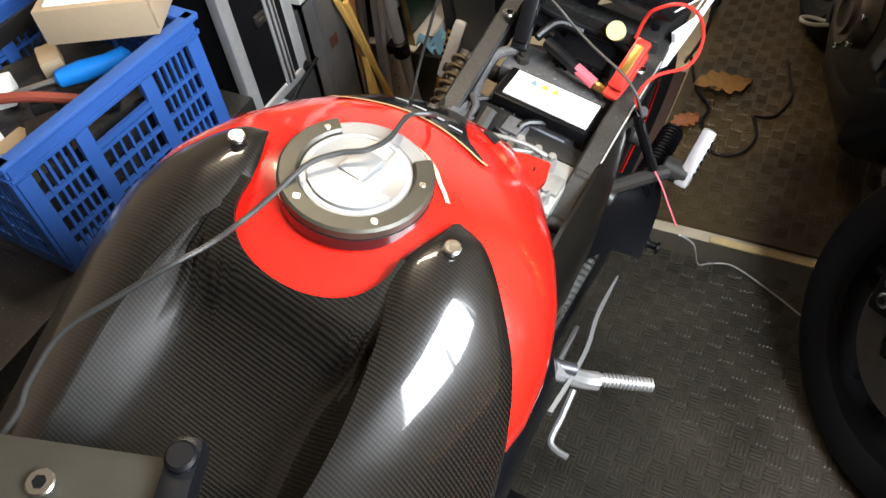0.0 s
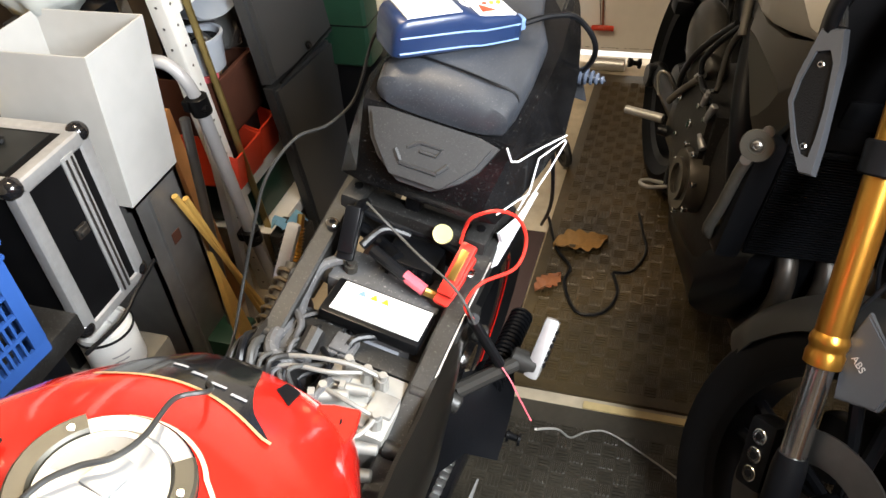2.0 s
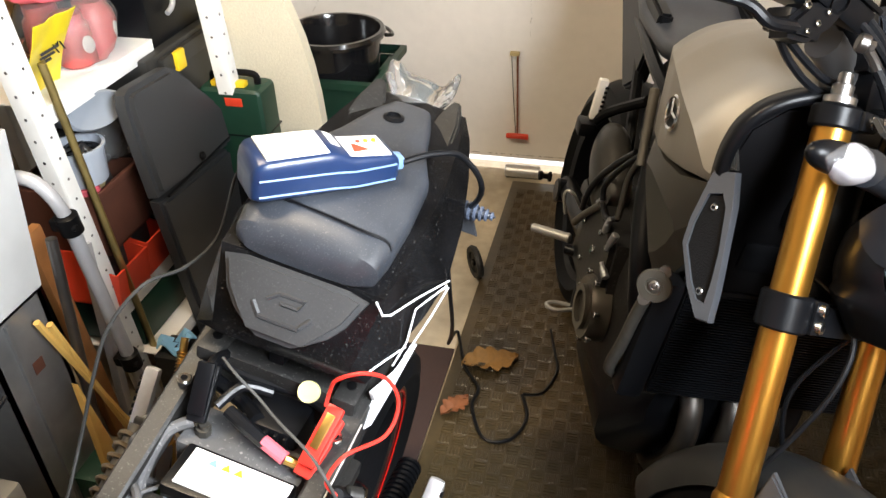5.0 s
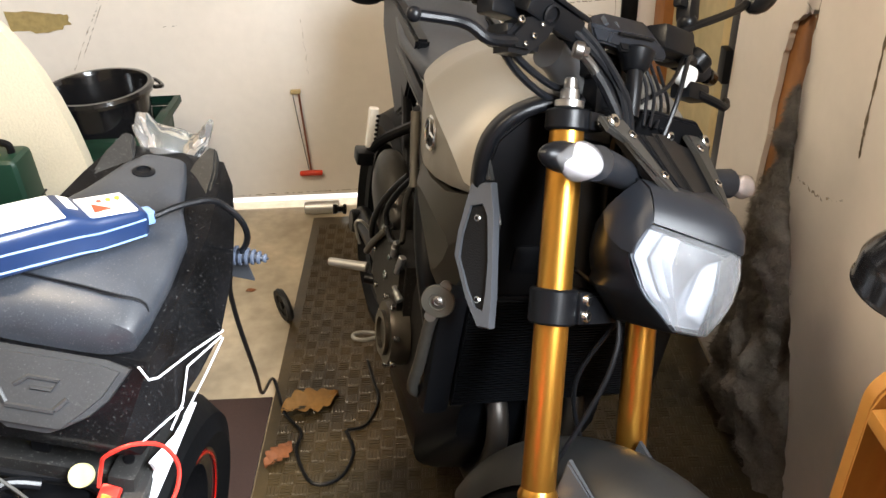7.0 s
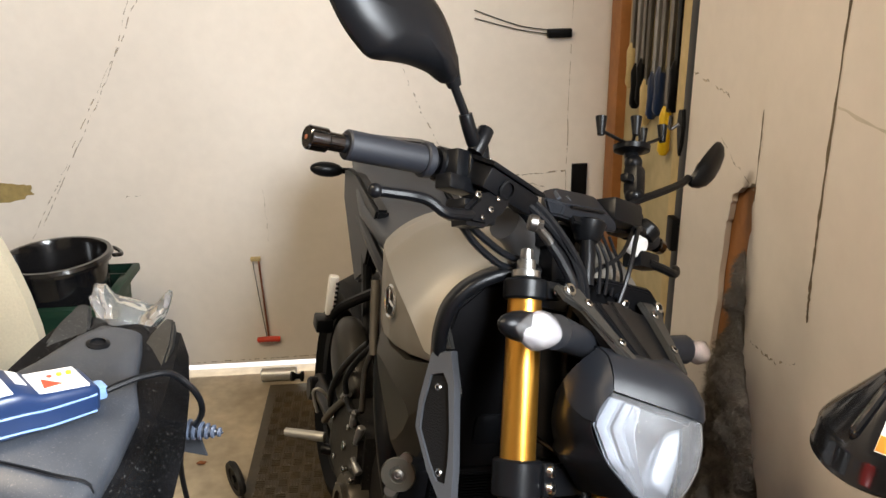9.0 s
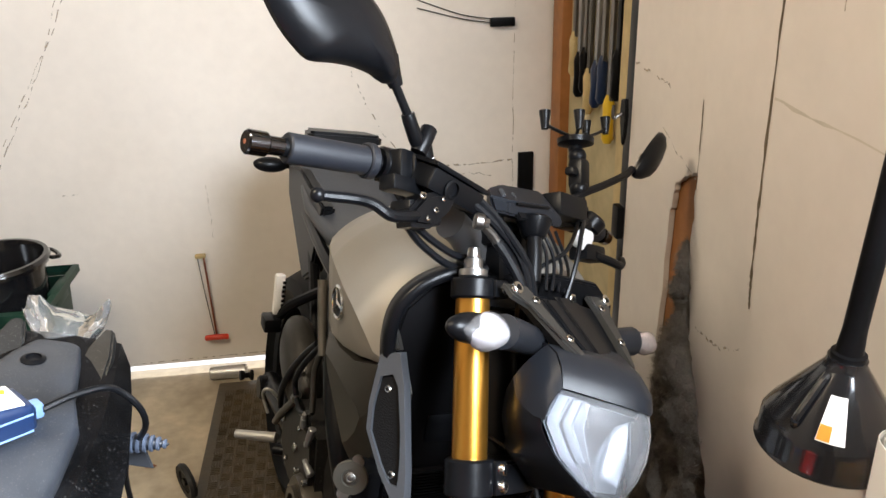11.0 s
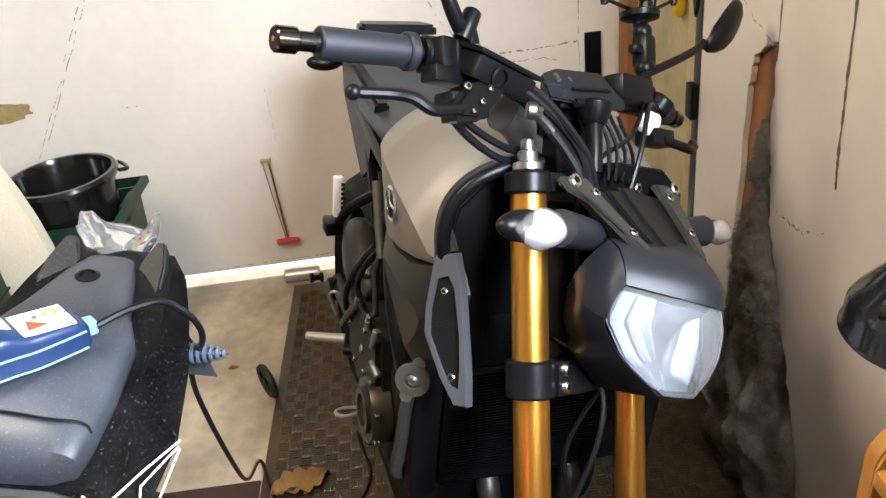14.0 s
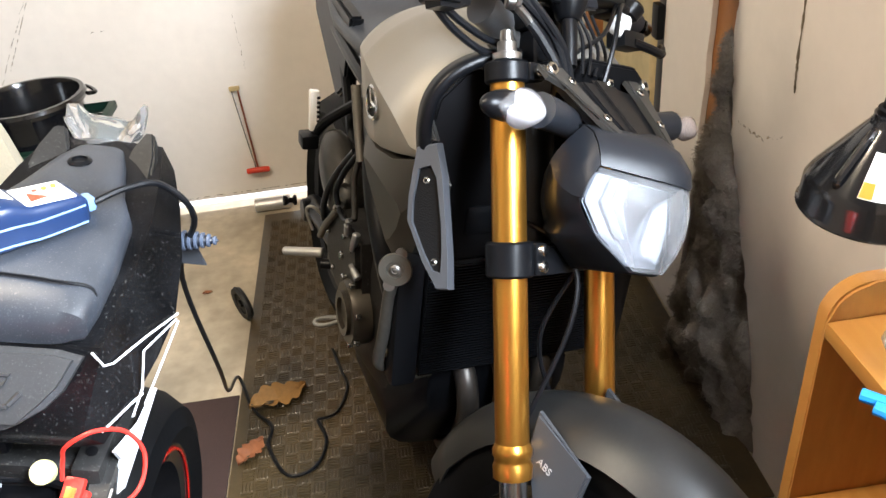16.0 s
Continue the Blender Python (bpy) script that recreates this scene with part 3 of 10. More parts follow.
t = thing("wall_hook", pose(0.944, 1.985, 0.985), "dark iron hook with scraps on the sheet edge", "hook")
b = B()
prism(b, [(-0.015, 0.03), (0.01, 0.035), (0.018, 0.0), (0.012, -0.05), (0.0, -0.075), (-0.012, -0.03), (-0.02, 0.0)], 0.008, pose(0, 0, 0, 90, 0, -90), 0.002)
part("plate", b, BLACK, t)
b = B()
tube(b, [(-0.01, 0, 0.0), (-0.03, 0, -0.01), (-0.03, 0, 0.02)], 0.004, 8, 4)
part("hook", b, STEELDARK, t)
t = thing("wall_box", pose(0.945, 1.99, 0.72), "small black latch box on the board edge", "latch")
b = B()
box(b, (-0.012, -0.02, -0.04), (0.006, 0.02, 0.04), 0.004)
part("body", b, BLACK, t)

# ---- floor coverings ----
def tread_mat(label, x0, x1, y0, y1, cell, label_group, rubber):
    t = thing("rubber_mat", pose(0, 0, 0.0), label, "floor mat", label_group)
    b = B()
    box(b, (x0, y0, 0.0), (x1, y1, 0.010), 0.003)
    part("base", b, rubber, t)
    b = B()
    verts, faces = [], []
    nx, ny = int((x1 - x0 - 0.05) / cell), int((y1 - y0 - 0.05) / cell)
    for i in range(nx):
        for j in range(ny):
            cx, cy = x0 + 0.025 + (i + 0.5) * cell, y0 + 0.025 + (j + 0.5) * cell
            for k in range(4):
                o = (k - 1.5) * cell / 4
                hx, hy = (cell * 0.46, cell * 0.075) if (i + j) % 2 else (cell * 0.075, cell * 0.46)
                px, py = (cx, cy + o) if (i + j) % 2 else (cx + o, cy)
                n = len(verts)
                for z, s in ((0.0095, 1.0), (0.0119, 0.74)):
                    verts += [(px - hx * s, py - hy * s, z), (px + hx * s, py - hy * s, z), (px + hx * s, py + hy * s, z), (px - hx * s, py + hy * s, z)]
                faces += [(n + 4, n + 5, n + 6, n + 7)] + [(n + a, n + (a + 1) % 4, n + 4 + (a + 1) % 4, n + 4 + a) for a in range(4)]
    me = bpy.data.meshes.new("tread")
    me.from_pydata(verts, [], faces)
    me.materials.append(rubber)
    ob = new("tread", me)
    ob.parent = t
    tagged(ob, kind="stuff")
    b.free()
    return t


# the mat's east margin darkens bare concrete that lies in shade
tread_mat("brown-black woven-tread rubber mat, widened over shaded concrete", -0.157, 0.943, 1.20, 2.61, 0.031, "rubber floor mats", RUBBER)
tread_mat("black rubber mat with woven tread", -0.60, 0.86, -0.5, 1.165, 0.030, "rubber floor mats", BLACKRUBBER)
b = B()
box(b, (-0.62, 1.2, 0.0), (-0.162, 1.73, 0.006), 0.002)
solid("carpet_offcut", b, CARPET, "dark brown carpet offcut under the wheel", "carpet")
# pale strip added for the lit look of the concrete gap
b = B()
box(b, (0.03, 1.172, 0.0), (0.36, 1.19, 0.005), 0.001)
solid("lit_gap_strip", b, PALEWOOD, "pale strip standing in for lit concrete between the mats", "strip")


def leaf(x, y, turn, size, m_, z, label):
    b = B()
    random.seed(int(size * 1000) + int(turn))
    top, n = [], 22
    for i in range(n + 1):
        t = i / n
        w = (0.32 * math.sin(math.pi * t) ** 0.7) * (0.62 + 0.38 * abs(math.sin(t * 14)))
        top.append((t - 0.5, w))
    rows = []
    for px, w in top:
        rows.append([Vector((px * size, s * w * size, 0.012 * math.sin(px * 7 + s * 3) * size * 4 + abs(s) * 0.1 * size)) for s in (-1, -0.5, 0, 0.5, 1)])
    sheet(b, rows, 0.0006)
    o = solid("dry_leaf", b, m_, label, "leaf", "fallen leaves", m=pose(x, y, z, 0, 0, turn))
    return o


leaf(-0.062, 1.69, 22, 0.145, LEAF, 0.013, "curled yellow-brown oak leaf on the mat")
leaf(-0.115, 1.525, 55, 0.088, LEAFRED, 0.013, "dry red-brown leaf on the mat")
leaf(0.0, 0.47, 30, 0.045, LEAFRED, 0.013, "small brown dry leaf on the mat")
leaf(0.05, 0.43, -20, 0.04, LEAFRED, 0.013, "small brown dry leaf on the mat")
leaf(-0.3, 2.2, 10, 0.03, LEAFRED, 0.003, "scrap of brown leaf on concrete")
# loose cable on the mat
b = B()
tube(b, [(0.07, 1.84, 0.018), (0.09, 1.76, 0.016), (0.105, 1.69, 0.016), (0.08, 1.61, 0.016), (0.035, 1.59, 0.02)], 0.0035, 8, 8)
solid("cable_end", b, CABLE, "short end of black cable on the mat", "cable")
t = thing("castor", pose(-0.176, 2.06, 0.0, 0, 0, 30), "small worn rubber castor wheel on the floor", "castor")
b = B()
lathe(b, [(0.030, -0.007), (0.043, -0.009), (0.047, 0), (0.043, 0.009), (0.030, 0.007)], pose(0, 0, 0.047, 0, 90, 0) @ Matrix.Diagonal((1, 1.2, 1, 1)), 28, True)
part("tyre", b, mat("worn_brown_rubber", (0.008, 0.0075, 0.007), 0.6), t)
b = B()
cyl(b, (-0.009, 0, 0.047), (0.009, 0, 0.047), 0.011, seg=20)
cyl(b, (-0.003, 0, 0.047), (0.003, 0, 0.047), 0.031, seg=20)
part("hub", b, BLACK, t)

# ---- naked grey motorcycle ----
M2 = pose(0.345, 1.2, 0, 0, 0, 14) @ pose(0, 0, 0, 0, 11, 0)
# the steered front end: its left, back and up axes
S_L, S_A = Vector((0.728, 0.568, -0.389)), Vector((0.117, 0.49, 0.863)).normalized()
S_L = (S_L - S_A * S_L.dot(S_A)).normalized()
S = Matrix.Translation(Vector((0.445, 1.18, 0.97)) + S_L * 0.105) @ Matrix((S_L, S_A.cross(S_L), S_A)).transposed().to_4x4()
FRONT = M2.inverted() @ S
bike2 = thing("motorcycle", M2, "naked motorcycle with matt grey tank and gold forks", "motorcycle")


def fpart(name, bm, material, parent=None, label="", smooth=35):
    """A part given in the axes of the steered front end."""
    ob = part(name, bm, material, parent or bike2, label, smooth)
    if parent is None:
        ob.matrix_local = FRONT
    return ob


def allen_bolt(bm, at, d, r=0.007, h=0.006):
    at, d = Vector(at), Vector(d).normalized()
    cyl(bm, at, at + d * h, r, seg=14, bevel=0.0012)
    return bm


def bolt(parent, at, d, r=0.007, h=0.006, name="bolt"):
    """A cap screw with a dark hex socket."""
    at, d = Vector(at), Vector(d).normalized()
    ob = part(name, allen_bolt(B(), at, d, r, h), CHROME, parent)
    b = B()
    cyl(b, at + d * h * 0.6, at + d * (h + 0.0006), r * 0.5, seg=6)
    part("socket", b, BLACK, ob) if parent.parent is None or parent.parent.parent is None else b.free()
    return ob


def superloft(bm, secs, n=28, e=2.6):
    """Sections (y, cx, half width, z low, z high[, exponent]) closed as rounded rings."""
    out = []
    for s in secs:
        y, cx, w, z0, z1 = s[:5]
        k = s[5] if len(s) > 5 else e
        ring = []
        for i in range(n):
            a = 2 * math.pi * i / n
            c, q = math.cos(a), math.sin(a)
            ring.append(Vector((cx + w * math.copysign(abs(c) ** (2 / k), c), y, (z0 + z1) / 2 + (z1 - z0) / 2 * math.copysign(abs(q) ** (2 / k), q))))
        out.append(ring)
    return loft(bm, out)


# forks
for sx in (-1, 1):
    x = 0.105 * sx
    b = B()
    lathe(b, [(0.0215, -0.505), (0.0225, -0.49), (0.0225, -0.05), (0.0215, 0.0)], pose(x, 0, 0))
    fork = fpart("fork_leg", b, GOLD, None, "gold anodised upside-down fork leg")
    b = B()
    lathe(b, [(0.02, -0.535), (0.0255, -0.533), (0.0262, -0.517), (0.024, -0.512), (0.024, -0.507), (0.0262, -0.503), (0.0262, -0.495), (0.0226, -0.487)], pose(x, 0, 0))
    part("seal_collar", b, GOLD, fork)
    b = B()
    cyl(b, (x, 0, -0.535), (x, 0, -0.68), 0.0185, seg=24)
    part("inner_tube", b, CHROME, fork, "polished steel fork tube")
    b = B()
    lathe(b, [(0.021, -0.67), (0.024, -0.69), (0.025, -0.78), (0.02, -0.80)], pose(x, 0, 0))
    box(b, (x - 0.012, -0.045, -0.79), (x + 0.012, 0.0, -0.735), 0.006)
    part("axle_foot", b, BLACKM, fork)
    b = B()
    lathe(b, [(0.016, 0.0), (0.019, 0.004), (0.019, 0.012), (0.0125, 0.014), (0.0125, 0.026), (0.009, 0.028), (0.008, 0.04), (0.005, 0.042)], pose(x, 0, 0), seg=12)
    part("fork_cap", b, STEEL, fork, "silver preload adjuster")
    b = B()
    cyl(b, (x, 0.0, -0.272), (x, 0, -0.226), 0.0315, seg=28, bevel=0.003)
    box(b, (x + 0.012 * -sx - (0.02 if sx > 0 else 0) , -0.034, -0.270), (x + 0.012 * -sx + (0.02 if sx < 0 else 0), -0.005, -0.228), 0.003)
    part("clamp_boss", b, BLACKM, fork)
    for z in (-0.238, -0.259):
        bolt(fork, (x - sx * 0.024, -0.031, z), (-sx * 0.25, -1, 0), 0.0085, 0.008)
    b = B()
    cyl(b, (x, 0, -0.026), (x, 0, 0.001), 0.029, seg=28, bevel=0.003)
    box(b, (x - sx * 0.02 - 0.014, -0.033, -0.024), (x - sx * 0.02 + 0.014, 0.0, -0.001), 0.003)
    part("top_clamp", b, BLACKM, fork)
    bolt(fork, (x - sx * 0.022, -0.031, -0.012), (0, -1, 0), 0.0075, 0.006)
b = B()
prism(b, [(-0.1, -0.02), (-0.06, -0.035), (0.06, -0.035), (0.1, -0.02), (0.1, 0.03), (0.05, 0.06), (-0.05, 0.06), (-0.1, 0.03)], 0.04, pose(0, 0, -0.27), 0.004)
fpart("lower_yoke", b, BLACKM)
b = B()
prism(b, [(-0.1, -0.02), (-0.05, -0.01), (0.05, -0.01), (0.1, -0.02), (0.1, 0.03), (0.05, 0.07), (-0.05, 0.07), (-0.1, 0.03)], 0.022, pose(0, 0, -0.034), 0.003)
fpart("top_yoke", b, BLACKM)
b = B()
cyl(b, (0, 0.04, -0.27), (0, 0.04, -0.02), 0.03)
fpart("steering_stem", b, BLACKM)

# headlight: a pointed lens under a creased brow, in a black shell
HL = Matrix.Translation((0.010, 0, 0))
HL_EDGE = ((-0.088, -0.118, -0.136), (-0.100, -0.103, -0.174), (-0.084, -0.113, -0.216), (-0.062, -0.124, -0.241), (-0.040, -0.134, -0.264))
HL_RIDGE = ((0, -0.183, -0.166), (0, -0.186, -0.196), (0, -0.180, -0.224), (0, -0.168, -0.248), (0, -0.150, -0.270))


def along(pts, t):
    """The place a share t along a chain of points."""
    k = min(int(t * (len(pts) - 1)), len(pts) - 2)
    return Vector(pts[k]).lerp(Vector(pts[k + 1]), t * (len(pts) - 1) - k)


def lens_at(f, v, deep=0.0):
    """On the lens: f from -1 to 1 across, v from 0 to 1 down; deep moves it inwards."""
    e, c = along(HL_EDGE, v), along(HL_RIDGE, v)
    k = (math.sqrt(f * f + 0.05) - 0.2236) / (1.0247 - 0.2236)
    p = Vector((math.copysign(abs(e.x) * abs(f), f), c.y + (e.y - c.y) * k, c.z + (e.z - c.z) * abs(f)))
    return HL @ (p + Vector((-0.25 * p.x / 0.09 * deep, deep, 0)))


def lamp_ring(k, dy, edge=HL_EDGE):
    """The lens outline, scaled about its middle."""
    half = [Vector(p) for p in spline(edge, 4)]
    pts = [Vector((-0.05, -0.155, -0.151)), *half, Vector((0, -0.150, -0.270))]
    pts = [Vector((0, -0.183, -0.166))] + pts
    full = pts + [Vector((-p.x, p.y, p.z)) for p in pts[-2:0:-1]]
    return [HL @ Vector((p.x * k, p.y + dy, -0.20 + (p.z + 0.20) * k)) for p in full]


b = B()
rings = [lamp_ring(0.9, 0.03), lamp_ring(0.985, 0.006), lamp_ring(1.035, 0.004), lamp_ring(1.06, 0.012)]
for k, y, up in ((1.07, -0.075, 0.10), (0.98, -0.045, 0.11), (0.75, -0.02, 0.10)):
    rings.append([HL @ Vector(((p - HL.translation).x * k * (1.0 if p.z > -0.21 else 1.12), y - 0.10 * ((p - HL.translation).y + 0.12) * 0, -0.19 + (p.z + 0.19) * (1.25 if p.z > -0.19 else 1.0) * min(k, 1.0))) for p in lamp_ring(1.0, 0)])
loft(b, rings)
lamp = fpart("headlight", b, BLACKM, None, "pointed angular headlight in a matt black shell", 50)
b = B()
sheet(b, [[lens_at(i / 14 - 1, v / 18) for i in range(29)] for v in range(19)], 0.002)
MILKY = clear("milky_lens", (0.90, 0.92, 0.95), 0.12, 0.95)
MILKY.node_tree.nodes["Principled BSDF"].inputs["IOR"].default_value = 1.1
lens = part("lens", b, MILKY, lamp, "clear slightly hazed headlight lens", 180)
lens.visible_shadow = False
# silver bowl, its pale surround and the ribbed position lights
b = B()
sheet(b, [[lens_at(0.60 * (i / 8 - 1), 0.04 + 0.9 * v / 12, 0.014 + 0.052 * math.sqrt(max(0.0, 1 - (i / 8 - 1) ** 2)) * math.sqrt(max(0.0, 1 - (v / 6 - 1) ** 2))) for i in range(17)] for v in range(13)], 0.0015)
part("reflector", b, REFLECT, lamp, "domed silver reflector", 60)
BEZEL = mat("pale_satin_bezel", (0.15, 0.158, 0.178), 0.42, metal=0.5, var=0.04, bigvar=0.1)
POSLIGHT = mat("position_light_plastic", (0.115, 0.128, 0.15), 0.42, metal=0.1, var=0.08, scale=90, bigvar=0.15)
for sx in (-1, 1):
    b = B()
    sheet(b, [[lens_at(sx * (0.60 + 0.38 * i / 4), 0.03 + 0.9 * v / 12, 0.014 - 0.005 * i / 4 + 0.004 * (i % 2)) for i in range(5)] for v in range(13)], 0.0015)
    part("bezel", b, BEZEL, lamp, "pale bezel beside the reflector", 20)
    for f0, f1, v1 in ((0.86, 0.97, 0.56), (0.73, 0.83, 0.50)):
        b = B()
        sheet(b, [[lens_at(sx * (f0 + (f1 - f0) * i / 3 - 0.04 * abs(v / 8 - 0.4)), 0.05 + v1 * v / 8, 0.006 - 0.002 * (i in (1, 2))) for i in range(4)] for v in range(9)], 0.0015)
        strip = part("position_light", b, POSLIGHT, lamp, "stepped clear position light strip", 20)
    for k in range(7):
        b = B()
        bmesh.ops.create_icosphere(b, subdivisions=1, radius=0.0016, matrix=Matrix.Translation(lens_at(sx * (0.66 - 0.012 * k), 0.055 + 0.03 * k, 0.008)))
        part("facet_bead", b, STEEL, strip)
# brow: a front face between two creases, and side cheeks that run back
COWLM = mat("satin_blue_black", (0.0125, 0.0138, 0.0172), 0.36, var=0.08, scale=200, bump=0.04, spec=0.22)
b = B()
front = []
for i in range(17):
    f = i / 8 - 1
    a = abs(f)
    k = (math.sqrt(a * a + 0.05) - 0.2236) / (1.0247 - 0.2236)
    col = []
    for c, e in (((0, -0.187, -0.1665), (-0.0905, -0.1205, -0.1345)), ((0, -0.186, -0.148), (-0.089, -0.119, -0.122)), ((0, -0.172, -0.124), (-0.085, -0.114, -0.108)), ((0, -0.148, -0.105), (-0.080, -0.105, -0.094)), ((0, -0.115, -0.094), (-0.074, -0.088, -0.084)), ((0, -0.07, -0.088), (-0.066, -0.06, -0.080))):
        col.append(HL @ Vector((math.copysign(abs(e[0]) * a, f), c[1] + (e[1] - c[1]) * k, c[2] + (e[2] - c[2]) * a)))
    front.append(col)
sheet(b, front, 0.003)
cowl = part("cowl", b, COWLM, lamp, "smooth satin blue-black brow", 28)
for sx in (-1, 1):
    b = B()
    rows = []
    for c, e in (((-0.0905, -0.1205, -0.1345), (-0.103, -0.105, -0.172)), ((-0.089, -0.119, -0.122), (-0.104, -0.090, -0.168)), ((-0.085, -0.114, -0.108), (-0.103, -0.074, -0.158)), ((-0.080, -0.105, -0.094), (-0.098, -0.060, -0.145)), ((-0.074, -0.088, -0.084), (-0.090, -0.050, -0.125))):
        rows.append([HL @ Vector((-sx * q.x, q.y, q.z)) for q in (Vector(c).lerp(Vector(e), n / 5) + Vector((-0.006 * math.sin(math.pi * n / 5), 0, 0)) for n in range(6))])
    sheet(b, rows, 0.003)
    part("cheek", b, COWLM, cowl, "", 40)

# bracket between fork clamps and headlight: a sloping plate with two arms
BR_D = Vector((0, 0.083, 0.10)).normalized()
BR = Matrix.Translation((0.024, -0.045, -0.016)) @ Matrix((Vector((1, 0, 0)), BR_D, Vector((1, 0, 0)).cross(BR_D))).transposed().to_4x4()
b = B()
prism(b, [(-0.088, -0.012), (-0.05, -0.004), (0.05, -0.004), (0.088, -0.012), (0.076, -0.075), (0.050, -0.132), (-0.050, -0.132), (-0.076, -0.075)], 0.012, BR @ pose(0, 0, -0.012), 0.004)
prism(b, [(-0.042, -0.008), (0.042, -0.008), (0.036, -0.07), (0.027, -0.135), (-0.027, -0.135), (-0.036, -0.07)], 0.005, BR, 0.003)
prism(b, [(-0.016, -0.004), (0.016, -0.004), (0.010, -0.06), (0.018, -0.138), (-0.018, -0.138), (-0.010, -0.06)], 0.009, BR, 0.004)
bracket = fpart("lamp_bracket", b, BLACKM, None, "ribbed black plastic lamp bracket")
for sx in (-1, 1):
    b = B()
    prism(b, [(0.078, 0.006), (0.124, 0.006), (0.122, -0.014), (0.098, -0.03), (0.082, -0.085), (0.058, -0.130), (0.046, -0.128), (0.062, -0.080), (0.074, -0.03)], 0.009, BR @ pose(0, 0, 0.001) @ Matrix.Diagonal((sx, 1, 1, 1)), 0.003)
    part("arm", b, DARKGREY, bracket, "satin dark grey bracket arm")
    for u, v in ((0.084, -0.022), (0.067, -0.085)):
        bolt(bracket, BR @ Vector((sx * u, v, 0.010)), BR.to_3x3() @ Vector((0, 0, 1)), 0.0065, 0.003, "screw")
    bolt(bracket, BR @ Vector((sx * 0.112, -0.004, 0.009)), (0, -0.9, 0.3), 0.009, 0.007, "screw")
# indicators
BOWL = mat("satin_lens_bowl", (0.20, 0.193, 0.20), 0.55, var=0.15, scale=60, big=40, bigvar=0.25)
for sx in (-1, 1):
    b = B()
    o = 0.012 if sx > 0 else 0.0
    tube(b, [(sx * 0.05 + o, -0.055, -0.078), (sx * 0.1 + o, -0.072, -0.074), (sx * 0.152 + o, -0.084, -0.070)], 0.019, 14, 4, 0.0215)
    ind = fpart("indicator", b, COWLM, None, "black indicator with clear lens")
    b = B()
    k1 = 0.78 if sx > 0 else 1.0
    m = Matrix.Translation((sx * 0.196 + o, -0.075, -0.068)) @ Matrix.Diagonal((0.047 * k1, 0.019 * k1, 0.0185 * k1, 1))
    bmesh.ops.create_uvsphere(b, u_segments=20, v_segments=12, radius=1, matrix=m)
    part("housing", b, BLACKM, ind)
    b = B()
    m = Matrix.Translation((sx * 0.190 + o, -0.089, -0.072)) @ Matrix.Diagonal((0.042 * k1, 0.021 * k1, 0.0235 * k1, 1))
    bmesh.ops.create_uvsphere(b, u_segments=20, v_segments=12, radius=1)
    for v in b.verts:
        k = (1.0 - 0.92 * v.co.x ** 2) ** 0.32 * (1.0 - 0.40 * max(0.0, v.co.x * sx) ** 1.3)
        k *= 0.90 + 0.14 * abs(math.sin(2.0 * math.atan2(v.co.z, v.co.y) + 0.6))
        v.co.y, v.co.z = v.co.y * k, v.co.z * k * (1.0 + 0.15 * v.co.x * sx)
    inner = b.copy()
    b.transform(m)
    glass = part("lens", b, AMBERLENS if sx > 0 else FROST, ind, "frosted indicator lens")
    glass.visible_shadow = False
    inner.transform(m @ Matrix.Translation((0, 0.18, 0)) @ Matrix.Diagonal((0.84, 0.72, 0.80, 1)))
    part("reflector", inner, BOWL, glass, "satin pale bowl inside the lens")

